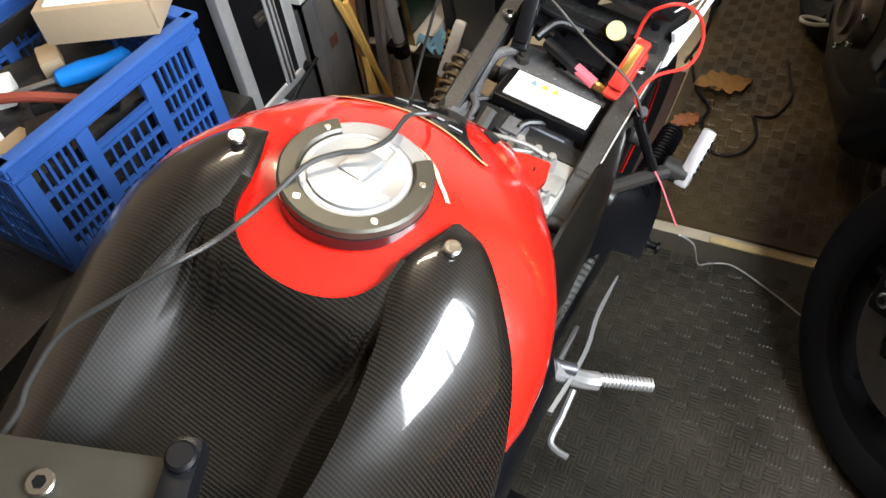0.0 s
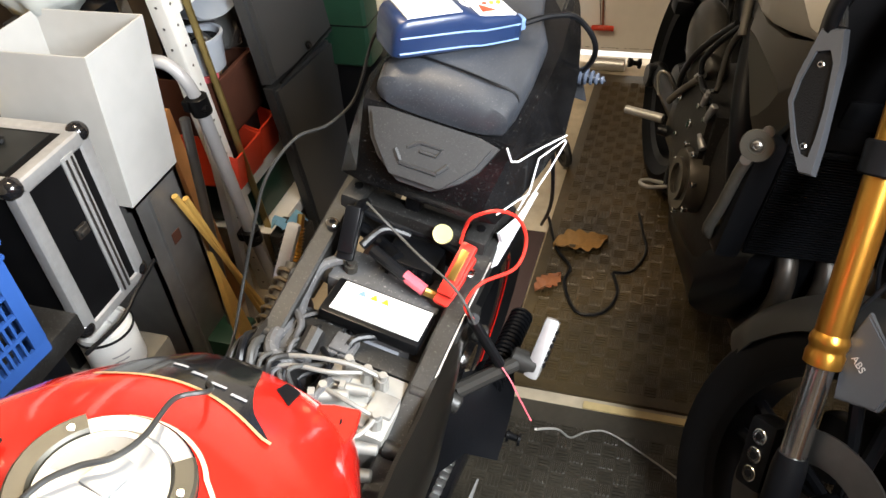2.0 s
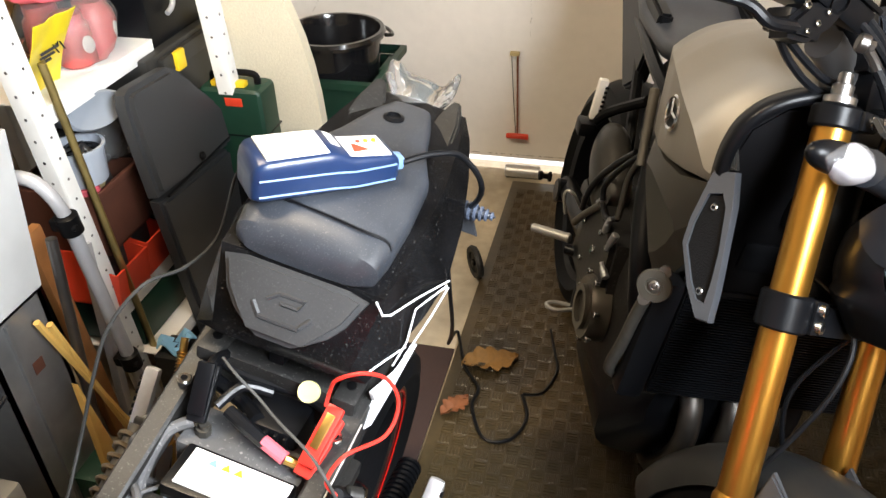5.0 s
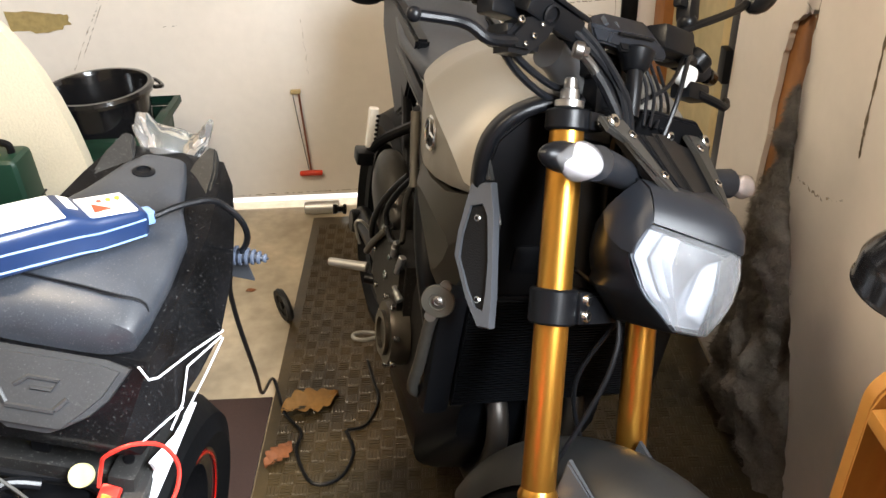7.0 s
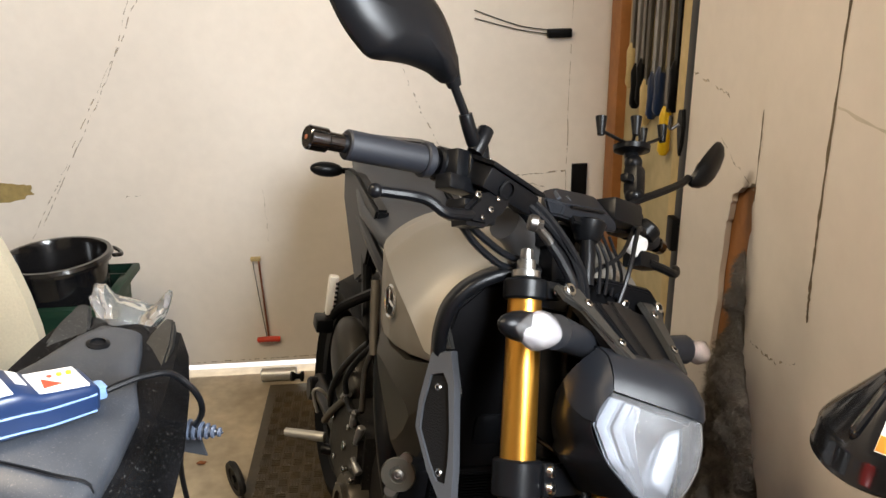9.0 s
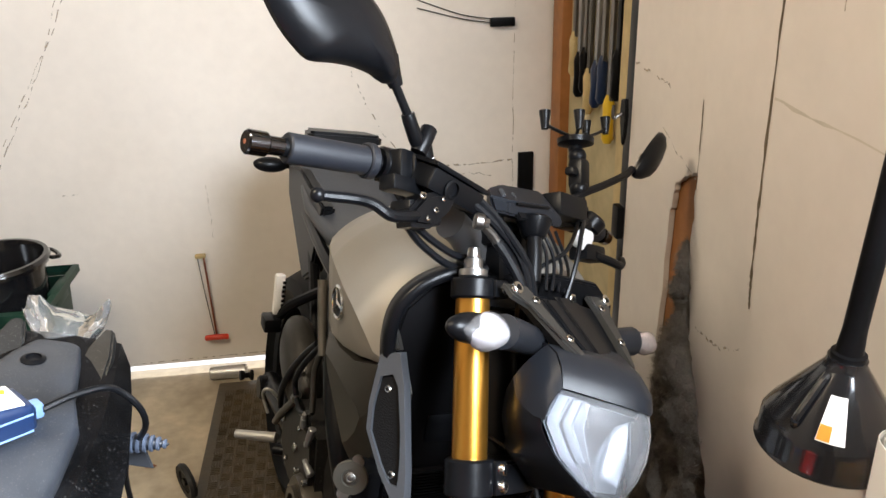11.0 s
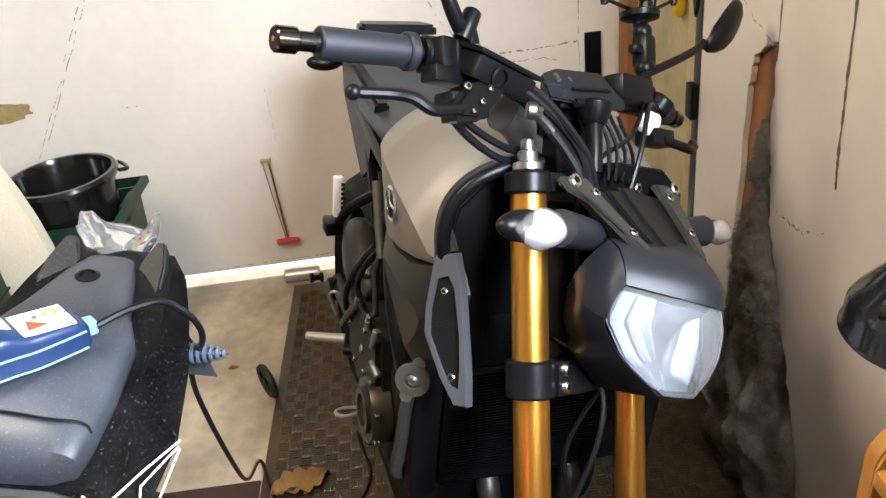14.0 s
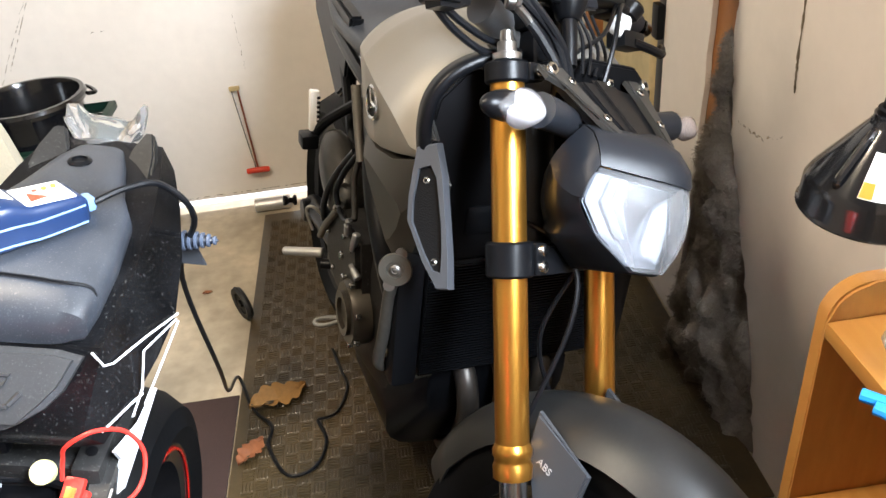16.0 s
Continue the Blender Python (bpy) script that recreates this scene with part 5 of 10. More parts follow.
for sx in (-1, 1):
    b = B()
    bm_ = Matrix.Translation((sx * 0.2045, 0.155, 0.852)) @ pose(0, 0, 0, 0, 90 * sx, 0)
    lathe(b, [(0.0, 0.0), (0.022, 0.0), (0.022, 0.0025), (0.0, 0.0025)], bm_, 28)
    badge2 = part("badge", b, BLACKM, tank2, "round chrome-rimmed badge")
    b = B()
    lathe(b, [(0.0205, 0.0), (0.0265, 0.0), (0.0268, 0.004), (0.024, 0.006), (0.021, 0.0045)], bm_, 32, True)
    part("badge_rim", b, CHROME, badge2)
    for k in range(3):
        a = 2 * math.pi * k / 3 + 0.5
        b = B()
        tube(b, [bm_ @ Vector((0, 0, 0.003)), bm_ @ Vector((0.021 * math.cos(a), 0.021 * math.sin(a), 0.003))], 0.0032, 6, 1)
        part("badge_spoke", b, CHROME, badge2)
    # black duct rim that curls round the tank's front
    b = B()
    curve = spline([(0.180, -0.010, 0.835), (0.184, -0.012, 0.875), (0.178, -0.014, 0.915), (0.155, -0.016, 0.946), (0.115, -0.016, 0.965), (0.06, -0.012, 0.970)] if sx < 0 else [(0.17, 0.0, 0.80), (0.17, 0.0, 0.83), (0.15, 0.0, 0.86)], 6)
    rings = []
    for i, p in enumerate(curve):
        d = (curve[min(i + 1, len(curve) - 1)] - curve[max(i - 1, 0)]).normalized()
        w = Vector((d.z, 0, -d.x)).normalized() * 0.0085
        rings.append([Vector((sx * q.x, q.y, q.z)) for q in (p + w, p + w * 0.6 + Vector((0, -0.006, 0)), p - w * 0.6 + Vector((0, -0.006, 0)), p - w, p - w * 1.3 + Vector((0, 0.03, 0)), p + w * 0.8 + Vector((0, 0.02, 0)))])
    loft(b, rings)
    part("duct_rim", b, BLACKM, bike2, "", 80)
    b = B()
    rim_ = [(0.19, 0.235, 0.775), (0.199, 0.15, 0.781), (0.196, 0.08, 0.792), (0.186, 0.03, 0.812), (0.178, 0.002, 0.826), (0.172, -0.018, 0.79), (0.174, -0.004, 0.71), (0.178, 0.03, 0.648), (0.182, 0.07, 0.622), (0.186, 0.13, 0.652), (0.188, 0.20, 0.705)]
    mid_ = [(0.207, 0.19, 0.752), (0.209, 0.15, 0.757), (0.207, 0.10, 0.752), (0.203, 0.06, 0.745), (0.199, 0.04, 0.74), (0.196, 0.03, 0.728), (0.197, 0.04, 0.70), (0.199, 0.06, 0.672), (0.2, 0.078, 0.658), (0.203, 0.12, 0.69), (0.206, 0.17, 0.728)]
    loft(b, [[Vector((sx * (q[0] - 0.03), q[1], q[2])) for q in rim_], [Vector((sx * q[0], q[1], q[2])) for q in rim_], [Vector((sx * q[0], q[1], q[2])) for q in mid_]])
    part("side_cowl", b, mat("cowl_grey", (0.036, 0.033, 0.027), 0.42, metal=0.4, var=0.05, scale=200, bigvar=0.1), bike2, "dark grey creased side cowl below the tank", 12)
    b = B()
    tube(b, [(sx * 0.165, 0.26, 0.74), (sx * 0.172, 0.21, 0.66), (sx * 0.17, 0.15, 0.58), (sx * 0.15, 0.12, 0.48)], 0.024, 12, 6, 0.02)
    part("frame_spar", b, BLACKM, bike2)
    # scoop panel with its mesh insert
    u = Vector((0.555, -0.83, 0)).normalized()
    v = Vector((0, 0.056, 0.096)).normalized()
    n = u.cross(v).normalized()
    n = -n if n.x > 0 else n
    flip = Matrix.Diagonal((-1, 1, 1, 1)) if sx > 0 else Matrix()
    m = flip @ Matrix.Translation((-0.186, -0.033, 0.809)) @ Matrix((u, v, n)).transposed().to_4x4()
    outer = [(-0.008, 0.044), (0.027, 0.058), (0.031, 0.017), (0.028, -0.050), (0.026, -0.097), (0.021, -0.140), (0.0, -0.147), (-0.020, -0.117), (-0.039, -0.066), (-0.032, -0.029)]
    inner = [(-0.009, 0.013), (0.012, 0.024), (0.020, 0.010), (0.020, -0.050), (0.016, -0.090), (0.010, -0.121), (-0.004, -0.123), (-0.016, -0.104), (-0.031, -0.066), (-0.025, -0.033)]
    rings = []
    for pts, z in ((outer, -0.012), (outer, 0.0), ([((c[0] * 0.9 + d[0] * 0.1), (c[1] * 0.9 + d[1] * 0.1)) for c, d in zip(outer, inner)], 0.003), (inner, 0.003), (inner, -0.004)):
        rings.append([m @ Vector((x, y, z)) for x, y in pts])
    b = B()
    loft(b, rings)
    panel = part("scoop_panel", b, SILVERGREY, bike2, "grey angular scoop panel with black mesh", 30)
    b = B()
    prism(b, inner, 0.002, m @ pose(0, 0, -0.0038))
    part("mesh_insert", b, MESH, panel, "black mesh insert")
    b = B()
    prism(b, [(-0.010, 0.046), (0.024, 0.060), (0.018, 0.086), (-0.004, 0.080)], 0.010, m @ pose(0, 0, -0.010), 0.002)
    part("scoop_end", b, DARKGREY, panel)
    for uu, vv in ((0.0, 0.0), (-0.002, -0.111)):
        bolt(panel, m @ Vector((uu, vv, -0.002)), (m.to_3x3() @ Vector((0, 0, 1))), 0.0052, 0.003, "screw")
# black cavity behind the forks: frame and airbox
b = B()
superloft(b, [(0.0, 0, 0.1, 0.72, 0.93, 4), (0.05, 0, 0.15, 0.66, 0.92, 4), (0.3, 0, 0.15, 0.6, 0.86, 4), (0.55, 0, 0.11, 0.6, 0.82, 4)], 24)
part("frame", b, BLACKM, bike2)
b = B()
box(b, (-0.075, -0.02, 0.78), (0.075, 0.06, 0.83), 0.012)
box(b, (-0.11, -0.01, 0.70), (0.11, 0.06, 0.75), 0.012)
part("airbox", b, BLACKM, bike2)
# added black plate: hides the lit tank front, gives the cavity its darkness
b = B()
prism(b, [(-0.165, 0.66), (0.165, 0.66), (0.172, 0.86), (0.165, 0.91), (0.13, 0.945), (0.06, 0.958), (-0.06, 0.958), (-0.13, 0.945), (-0.165, 0.91), (-0.172, 0.86)], 0.012, pose(0, 0.008, 0, 90, 0, 0), 0.003)
part("dark_cavity_plate", b, BLACK, bike2)
# radiator
b = B()
box(b, (-0.16, -0.005, 0.45), (0.16, 0.03, 0.66), 0.004)
rad = part("radiator", b, BLACKM, bike2, "black finned radiator")
for i in range(40):
    z = 0.456 + i * 0.005
    b = B()
    box(b, (-0.158, -0.009, z), (0.158, -0.004, z + 0.0022))
    part("fin", b, BLACKM, rad, smooth=0)
for sx in (-1, 1):
    b = B()
    box(b, (sx * 0.185 - 0.022, -0.012, 0.44), (sx * 0.185 + 0.022, 0.035, 0.665), 0.012)
    part("end_tank", b, BLACKM, rad)
CAPM = Matrix.Translation((-0.212, -0.012, 0.662)) @ pose(0, 0, 0, 80, 0, -30)
b = B()
lathe(b, [(0.0, -0.012), (0.018, -0.012), (0.018, 0.0), (0.024, 0.001), (0.0255, 0.004), (0.024, 0.007), (0.013, 0.007), (0.012, 0.005), (0.0, 0.005)], CAPM, 28)
cap2 = part("radiator_cap", b, mat("worn_cap", (0.07, 0.066, 0.054), 0.5, metal=0.6, var=0.2), rad, "grey pressed radiator cap with two ears")
for a in (75, 255):
    b = B()
    c, q = math.cos(radians(a)), math.sin(radians(a))
    cyl(b, CAPM @ Vector((0.026 * c, 0.026 * q, 0.001)), CAPM @ Vector((0.026 * c, 0.026 * q, 0.006)), 0.009, seg=16)
    ear = part("cap_ear", b, CASTGREY, cap2)
b = B()
lathe(b, [(0.0, 0.004), (0.0075, 0.004), (0.008, 0.0075), (0.005, 0.009), (0.004, 0.0075), (0.002, 0.0085), (0.0, 0.0085)], CAPM, 24)
part("cap_boss", b, STEELDARK, cap2, "dull stamped boss")
b = B()
tube(b, [(-0.212, -0.005, 0.645), (-0.214, 0.005, 0.6), (-0.216, 0.012, 0.53), (-0.218, 0.022, 0.475), (-0.205, 0.03, 0.455)], 0.0095, 12, 6)
part("radiator_hose", b, CASTGREY, rad, "dusty grey coolant pipe")
# engine, downpipes, clutch cover
b = B()
superloft(b, [(0.05, 0, 0.13, 0.3, 0.62, 4), (0.12, 0, 0.17, 0.24, 0.62, 4), (0.35, 0, 0.185, 0.22, 0.6, 4), (0.5, 0, 0.16, 0.24, 0.55, 4), (0.58, 0, 0.12, 0.28, 0.5, 4)], 28)
eng = part("engine", b, ENGINE, bike2, "dirty black engine casing")
b = B()
lathe(b, [(0.0, 0.0), (0.058, 0.0), (0.062, -0.01), (0.062, -0.035)], Matrix.Translation((-0.212, 0.24, 0.42)) @ pose(0, 0, 0, 0, -90, 0), 32)
lathe(b, [(0.03, 0.008), (0.042, 0.008), (0.042, 0.0), (0.03, 0.0)], Matrix.Translation((-0.212, 0.24, 0.42)) @ pose(0, 0, 0, 0, -90, 0), 32, True)
part("clutch_cover", b, mat("bronze_grey_cover", (0.075, 0.066, 0.052), 0.38, metal=0.6, var=0.2, bigvar=0.2), eng, "round grey clutch cover")
for k in range(7):
    a = 2 * math.pi * k / 7
    bolt(eng, (-0.2, 0.24 + 0.066 * math.cos(a), 0.42 + 0.066 * math.sin(a)), (-1, 0, 0), 0.006, 0.01)
GRAPHITE = mat("graphite_casting", (0.034, 0.032, 0.028), 0.42, metal=0.3, var=0.25, scale=70, bump=0.12, bigvar=0.3)
# smooth side casting, black lower case and the hoses that run between them
b = B()
bmesh.ops.create_uvsphere(b, u_segments=28, v_segments=16, radius=1)
for v in b.verts:
    v.co = Vector([math.copysign(abs(c) ** 0.8, c) for c in v.co])
b.transform(Matrix.Translation((-0.168, 0.455, 0.590)) @ pose(0, 0, 0, 28, 0, 0) @ Matrix.Diagonal((0.036, 0.105, 0.062, 1)))
part("side_casting", b, GRAPHITE, eng, "smooth graphite side casting", 60)
b = B()
prism(b, [(0.20, 0.42), (0.36, 0.40), (0.44, 0.44), (0.43, 0.53), (0.35, 0.575), (0.23, 0.565)], 0.05, Matrix(((0, 0, -1, -0.15), (1, 0, 0, 0), (0, 1, 0, 0), (0, 0, 0, 1))), 0.010)
low = part("lower_case", b, ENGINE, eng, "dirty black lower case")
for y, z, r in ((0.315, 0.497, 0.009), (0.30, 0.545, 0.0055), (0.25, 0.545, 0.0055), (0.37, 0.44, 0.0055), (0.41, 0.50, 0.0055), (0.24, 0.45, 0.0055)):
    bolt(low, (-0.200, y, z), (-1, 0, 0.1), r, 0.006)
for y, z, dy, dz in ((0.290, 0.555, -0.012, 0.026), (0.235, 0.585, 0.004, -0.026), (0.215, 0.505, 0.02, 0.010), (0.345, 0.588, 0.014, -0.012)):
    b = B()
    cyl(b, (-0.198, y, z), (-0.203, y + dy, z + dz), 0.0075, 0.0062, 12, 0.0015)
    cyl(b, (-0.203, y + dy, z + dz), (-0.204, y + dy * 1.4, z + dz * 1.4), 0.0048, seg=6)
    part("hose_end", b, GALV, eng, "bright crimped hose end")
for pts, r, m_ in (([(-0.188, 0.300, 0.712), (-0.198, 0.345, 0.665), (-0.207, 0.395, 0.605), (-0.210, 0.425, 0.550), (-0.205, 0.44, 0.51)], 0.0062, CABLE), ([(-0.185, 0.285, 0.715), (-0.200, 0.320, 0.665), (-0.206, 0.350, 0.615), (-0.203, 0.345, 0.588)], 0.0055, CABLE), ([(-0.186, 0.275, 0.712), (-0.192, 0.283, 0.67), (-0.193, 0.272, 0.625), (-0.195, 0.262, 0.60)], 0.0058, GRAPHITE), ([(-0.195, 0.262, 0.60), (-0.203, 0.30, 0.578), (-0.204, 0.335, 0.585)], 0.005, CABLE), ([(-0.203, 0.475, 0.455), (-0.208, 0.41, 0.515), (-0.203, 0.345, 0.578)], 0.0070, CASTGREY), ([(-0.192, 0.30, 0.83), (-0.192, 0.275, 0.77), (-0.192, 0.248, 0.715)], 0.0085, CASTGREY)):
    b = B()
    tube(b, pts, r, 12, 6)
    part("hose" if m_ is CABLE else "pipe", b, m_, eng)
for x in (-0.07, 0.0, 0.07):
    b = B()
    tube(b, [(x, 0.06, 0.46), (x, 0.0, 0.42), (x * 0.9, -0.005, 0.34), (x * 0.8, 0.06, 0.22), (x * 0.5, 0.2, 0.17)], 0.019, 12, 6)
    part("exhaust_pipe", b, mat("heat_darkened_pipe", (0.055, 0.05, 0.045), 0.42, metal=0.8, var=0.3, bigvar=0.4), bike2)
b = B()
superloft(b, [(0.02, 0, 0.13, 0.34, 0.45, 4), (0.1, 0, 0.17, 0.2, 0.4, 4), (0.4, 0, 0.14, 0.15, 0.3, 4), (0.6, 0, 0.1, 0.16, 0.26, 4)], 24)
part("belly_cover", b, BLACKM, bike2)
# rear pegs, foot pegs, pedal
PEGALU = mat("worn_peg_alloy", (0.42, 0.41, 0.38), 0.45, metal=0.6, var=0.15)
for sx in (-1, 1):
    b = B()
    box(b, (sx * 0.155 - 0.012, 0.44, 0.33), (sx * 0.155 + 0.012, 0.56, 0.42), 0.006)
    cyl(b, (sx * 0.15, 0.53, 0.345), (sx * 0.18, 0.55, 0.34), 0.012, seg=12)
    hang = part("peg_hanger", b, BLACKM, bike2)
    b = B()
    p, q = Vector((sx * 0.178, 0.55, 0.368)), Vector((sx * 0.255, 0.60, 0.354))
    cyl(b, p, q, 0.011, 0.0095, 14, 0.002)
    part("foot_peg", b, PEGALU, hang, "ribbed alloy foot peg")
    b = B()
    tube(b, [(sx * 0.15, 0.48, 0.33), (sx * 0.165, 0.44, 0.30), (sx * 0.175, 0.40, 0.285)], 0.006, 8, 5)
    lever2 = part("foot_lever", b, BLACKM, hang)
    b = B()
    tube(b, [(sx * 0.172, 0.402, 0.288), (sx * 0.205, 0.392, 0.288), (sx * 0.226, 0.398, 0.288), (sx * 0.226, 0.412, 0.288), (sx * 0.205, 0.418, 0.288), (sx * 0.172, 0.412, 0.288)], 0.0045, 8, 5)
    part("toe_piece", b, PEGALU, lever2, "worn alloy toe piece")
    b = B()
    tube(b, [(sx * 0.12, 0.52, 0.72), (sx * 0.17, 0.58, 0.66), (sx * 0.195, 0.6, 0.615)], 0.011, 10, 5)
    box(b, (sx * 0.2 - 0.02, 0.575, 0.60), (sx * 0.2 + 0.016, 0.62, 0.63), 0.006)
    ph = part("pillion_bracket", b, BLACKM, bike2)
    b = B()
    box(b, (sx * 0.192 - 0.010, 0.588, 0.635), (sx * 0.192 + 0.010, 0.606, 0.722), 0.005)
    pp = part("pillion_peg", b, PEGALU if sx > 0 else WHITEPL, ph, "folded pale alloy pillion peg")
    for k in range(7):
        b = B()
        box(b, (sx * 0.192 + 0.004, 0.5855, 0.645 + 0.010 * k), (sx * 0.192 + 0.011, 0.590, 0.650 + 0.010 * k), 0.0008)
        part("groove", b, BLACKM, pp)
# seat, tail, swingarm, rear wheel
b = B()
superloft(b, [(0.46, 0, 0.1, 0.80, 0.87), (0.55, 0, 0.12, 0.79, 0.845), (0.72, 0, 0.125, 0.80, 0.855), (0.86, 0, 0.11, 0.83, 0.90), (1.02, 0, 0.085, 0.86, 0.925), (1.08, 0, 0.05, 0.875, 0.915)], 28, 3)
part("seat", b, SEAT, bike2, "black vinyl dual seat")
for sx in (-1, 1):
    b = B()
    loft(b, [[Vector((sx * x, p[0], p[1])) for p in ((0.62, 0.86), (0.84, 0.885), (0.95, 0.87), (0.92, 0.8), (0.72, 0.66), (0.66, 0.7))] for x in (0.085, 0.115)])
    bmesh.ops.bevel(b, geom=b.edges[:], offset=0.006, segments=2, affect="EDGES")
    part("tail_panel", b, BLACKM, bike2, "black tail side panel")
    b = B()
    tube(b, [(sx * 0.09, 0.3, 0.74), (sx * 0.12, 0.5, 0.78), (sx * 0.1, 0.8, 0.8)], 0.014, 10, 5)
    tube(b, [(sx * 0.13, 0.45, 0.45), (sx * 0.12, 0.55, 0.62), (sx * 0.1, 0.72, 0.76)], 0.012, 10, 5)
    part("subframe", b, BLACKM, bike2)
    b = B()
    tube(b, [(sx * 0.13, 0.5, 0.36), (sx * 0.125, 0.62, 0.35), (sx * 0.12, 0.9, 0.31)], 0.026, 12, 4)
    cyl(b, (sx * 0.13, 0.87, 0.31), (sx * 0.155, 0.87, 0.31), 0.03, seg=18, bevel=0.004)
    arm = part("swingarm", b, BLACKM, bike2)
    b = B()
    lathe(b, [(0.0, 0.0), (0.014, 0.0), (0.014, 0.006), (0.007, 0.01), (0.007, 0.02), (0.013, 0.026), (0.013, 0.034), (0.0, 0.036)], Matrix.Translation((sx * 0.145, 0.99, 0.28)) @ pose(0, 0, 0, 0, 90 * sx, 0), 16)
    part("stand_bobbin", b, BLACK, arm)
b = B()
tube(b, [(-0.04, 1.0, 0.88), (0.0, 1.06, 0.86), (0.0, 1.12, 0.8), (0, 1.16, 0.7)], 0.03, 12, 5)
rk = part("tail_tidy", b, BLACKM, bike2)
b = B()
prism(b, [(-0.082, -0.05), (0.082, -0.05), (0.094, -0.035), (0.080, 0.05), (-0.080, 0.05), (-0.094, -0.035)], 0.022, pose(0.022, 1.0, 0.922, -6), 0.007)
rack = part("rear_rack", b, BLACKM, bike2, "flat black rear carrier plate")
b = B()
box(b, (-0.058, 0.985, 0.855), (0.085, 1.02, 0.925), 0.006)
part("rack_bracket", b, BLACK, rack)
for x, dz in ((-0.012, 0.012), (0.026, 0.004), (0.052, 0.006)):
    b = B()
    box(b, (x - 0.006, 0.976, 0.893), (x + 0.006, 0.986, 0.899 + dz), 0.002)
    part("rack_clip", b, WHITEPL if x < 0 else GALV, rack, "pale clip under the carrier")
b = B()
tube(b, [(-0.16, 0.60, 0.42), (-0.185, 0.59, 0.455), (-0.200, 0.592, 0.462), (-0.204, 0.60, 0.445), (-0.19, 0.60, 0.40)], 0.0035, 8, 6)
part("vent_hose", b, PEGALU, bike2, "thin pale breather hose")
for sx in (-1, 1):
    b = B()
    tube(b, [(0, 1.08, 0.83), (sx * 0.09, 1.08, 0.83)], 0.008, 8, 1)
    m = Matrix.Translation((sx * 0.13, 1.08, 0.83)) @ Matrix.Diagonal((0.045, 0.02, 0.02, 1))
    bmesh.ops.create_uvsphere(b, u_segments=14, v_segments=8, radius=1, matrix=m)
    part("rear_indicator", b, BLACKM, bike2)
RX = Vector((0, 0.87, 0.305))
wm = Matrix.Translation(RX) @ pose(0, 0, 0, 0, 90, 0)
b = B()
lathe(b, [(0.222, -0.07), (0.25, -0.088), (0.28, -0.078), (0.302, -0.04), (0.308, 0), (0.302, 0.04), (0.28, 0.078), (0.25, 0.088), (0.222, 0.07)], wm, 56, True)
rw = part("rear_wheel", b, TYRE, bike2, "wide black rear tyre")
b = B()
lathe(b, [(0.205, -0.065), (0.226, -0.072), (0.226, 0.072), (0.205, 0.065)], wm, 48, True)
lathe(b, [(0.04, -0.08), (0.05, -0.06), (0.05, 0.06), (0.04, 0.08)], wm, 20)
part("rim", b, BLACKM, rw)
for k in range(5):
    a = 2 * math.pi * k / 5
    b = B()
    tube(b, [RX + Vector((0, math.cos(a), math.sin(a))) * 0.04, RX + Vector((0, math.cos(a), math.sin(a))) * 0.21], 0.016, 8, 1)
    part("spoke", b, BLACKM, rw)
b = B()
tube(b, [(0.1, 0.42, 0.26), (0.16, 0.4, 0.14), (0.22, 0.38, 0.0)], 0.011, 8, 4)
part("side_stand", b, BLACKM, bike2)

# ---- red sports motorcycle, seat removed, on charge ----
M1 = pose(-0.355, 0.29, 0, 0, 0, -4.7) @ pose(0, 0, 0, 0, 12, 0)
bike1 = thing("motorcycle", M1, "red and carbon sports motorcycle with seat removed", "motorcycle")
TANK = [(-0.30, 0.11, 0.62, 0.70), (-0.2, 0.14, 0.66, 0.76), (-0.125, 0.165, 0.72, 0.85), (-0.085, 0.18, 0.78, 0.945), (-0.05, 0.188, 0.78, 0.96), (0.0, 0.184, 0.76, 0.974), (0.05, 0.17, 0.74, 0.97), (0.1, 0.148, 0.72, 0.955), (0.15, 0.12, 0.70, 0.925), (0.188, 0.101, 0.70, 0.893), (0.203, 0.093, 0.72, 0.873), (0.209, 0.086, 0.74, 0.855)]


def tank_at(x, y, lift=0.0):
    """The place on the tank's skin above (x, y)."""
    ys = [s[0] for s in TANK]
    w, z0, z1 = (float(np.interp(y, ys, [s[k] for s in TANK])) for k in (1, 2, 3))
    f = max(0.0, 1 - min(1, abs(x) / w) ** 2.4) ** (1 / 2.4)
    return Vector((x, y, (z0 + z1) / 2 + (z1 - z0) / 2 * f + lift))


b = B()
ys = [TANK[0][0] + (TANK[-1][0] - TANK[0][0]) * i / 26 for i in range(27)]
superloft(b, [(y, 0.0) + tuple(float(np.interp(y, [s[0] for s in TANK], [s[k] for s in TANK])) for k in (1, 2, 3)) for y in ys], 48, 2.4)
tank1 = part("fuel_tank", b, RED, bike1, "glossy red fuel tank")
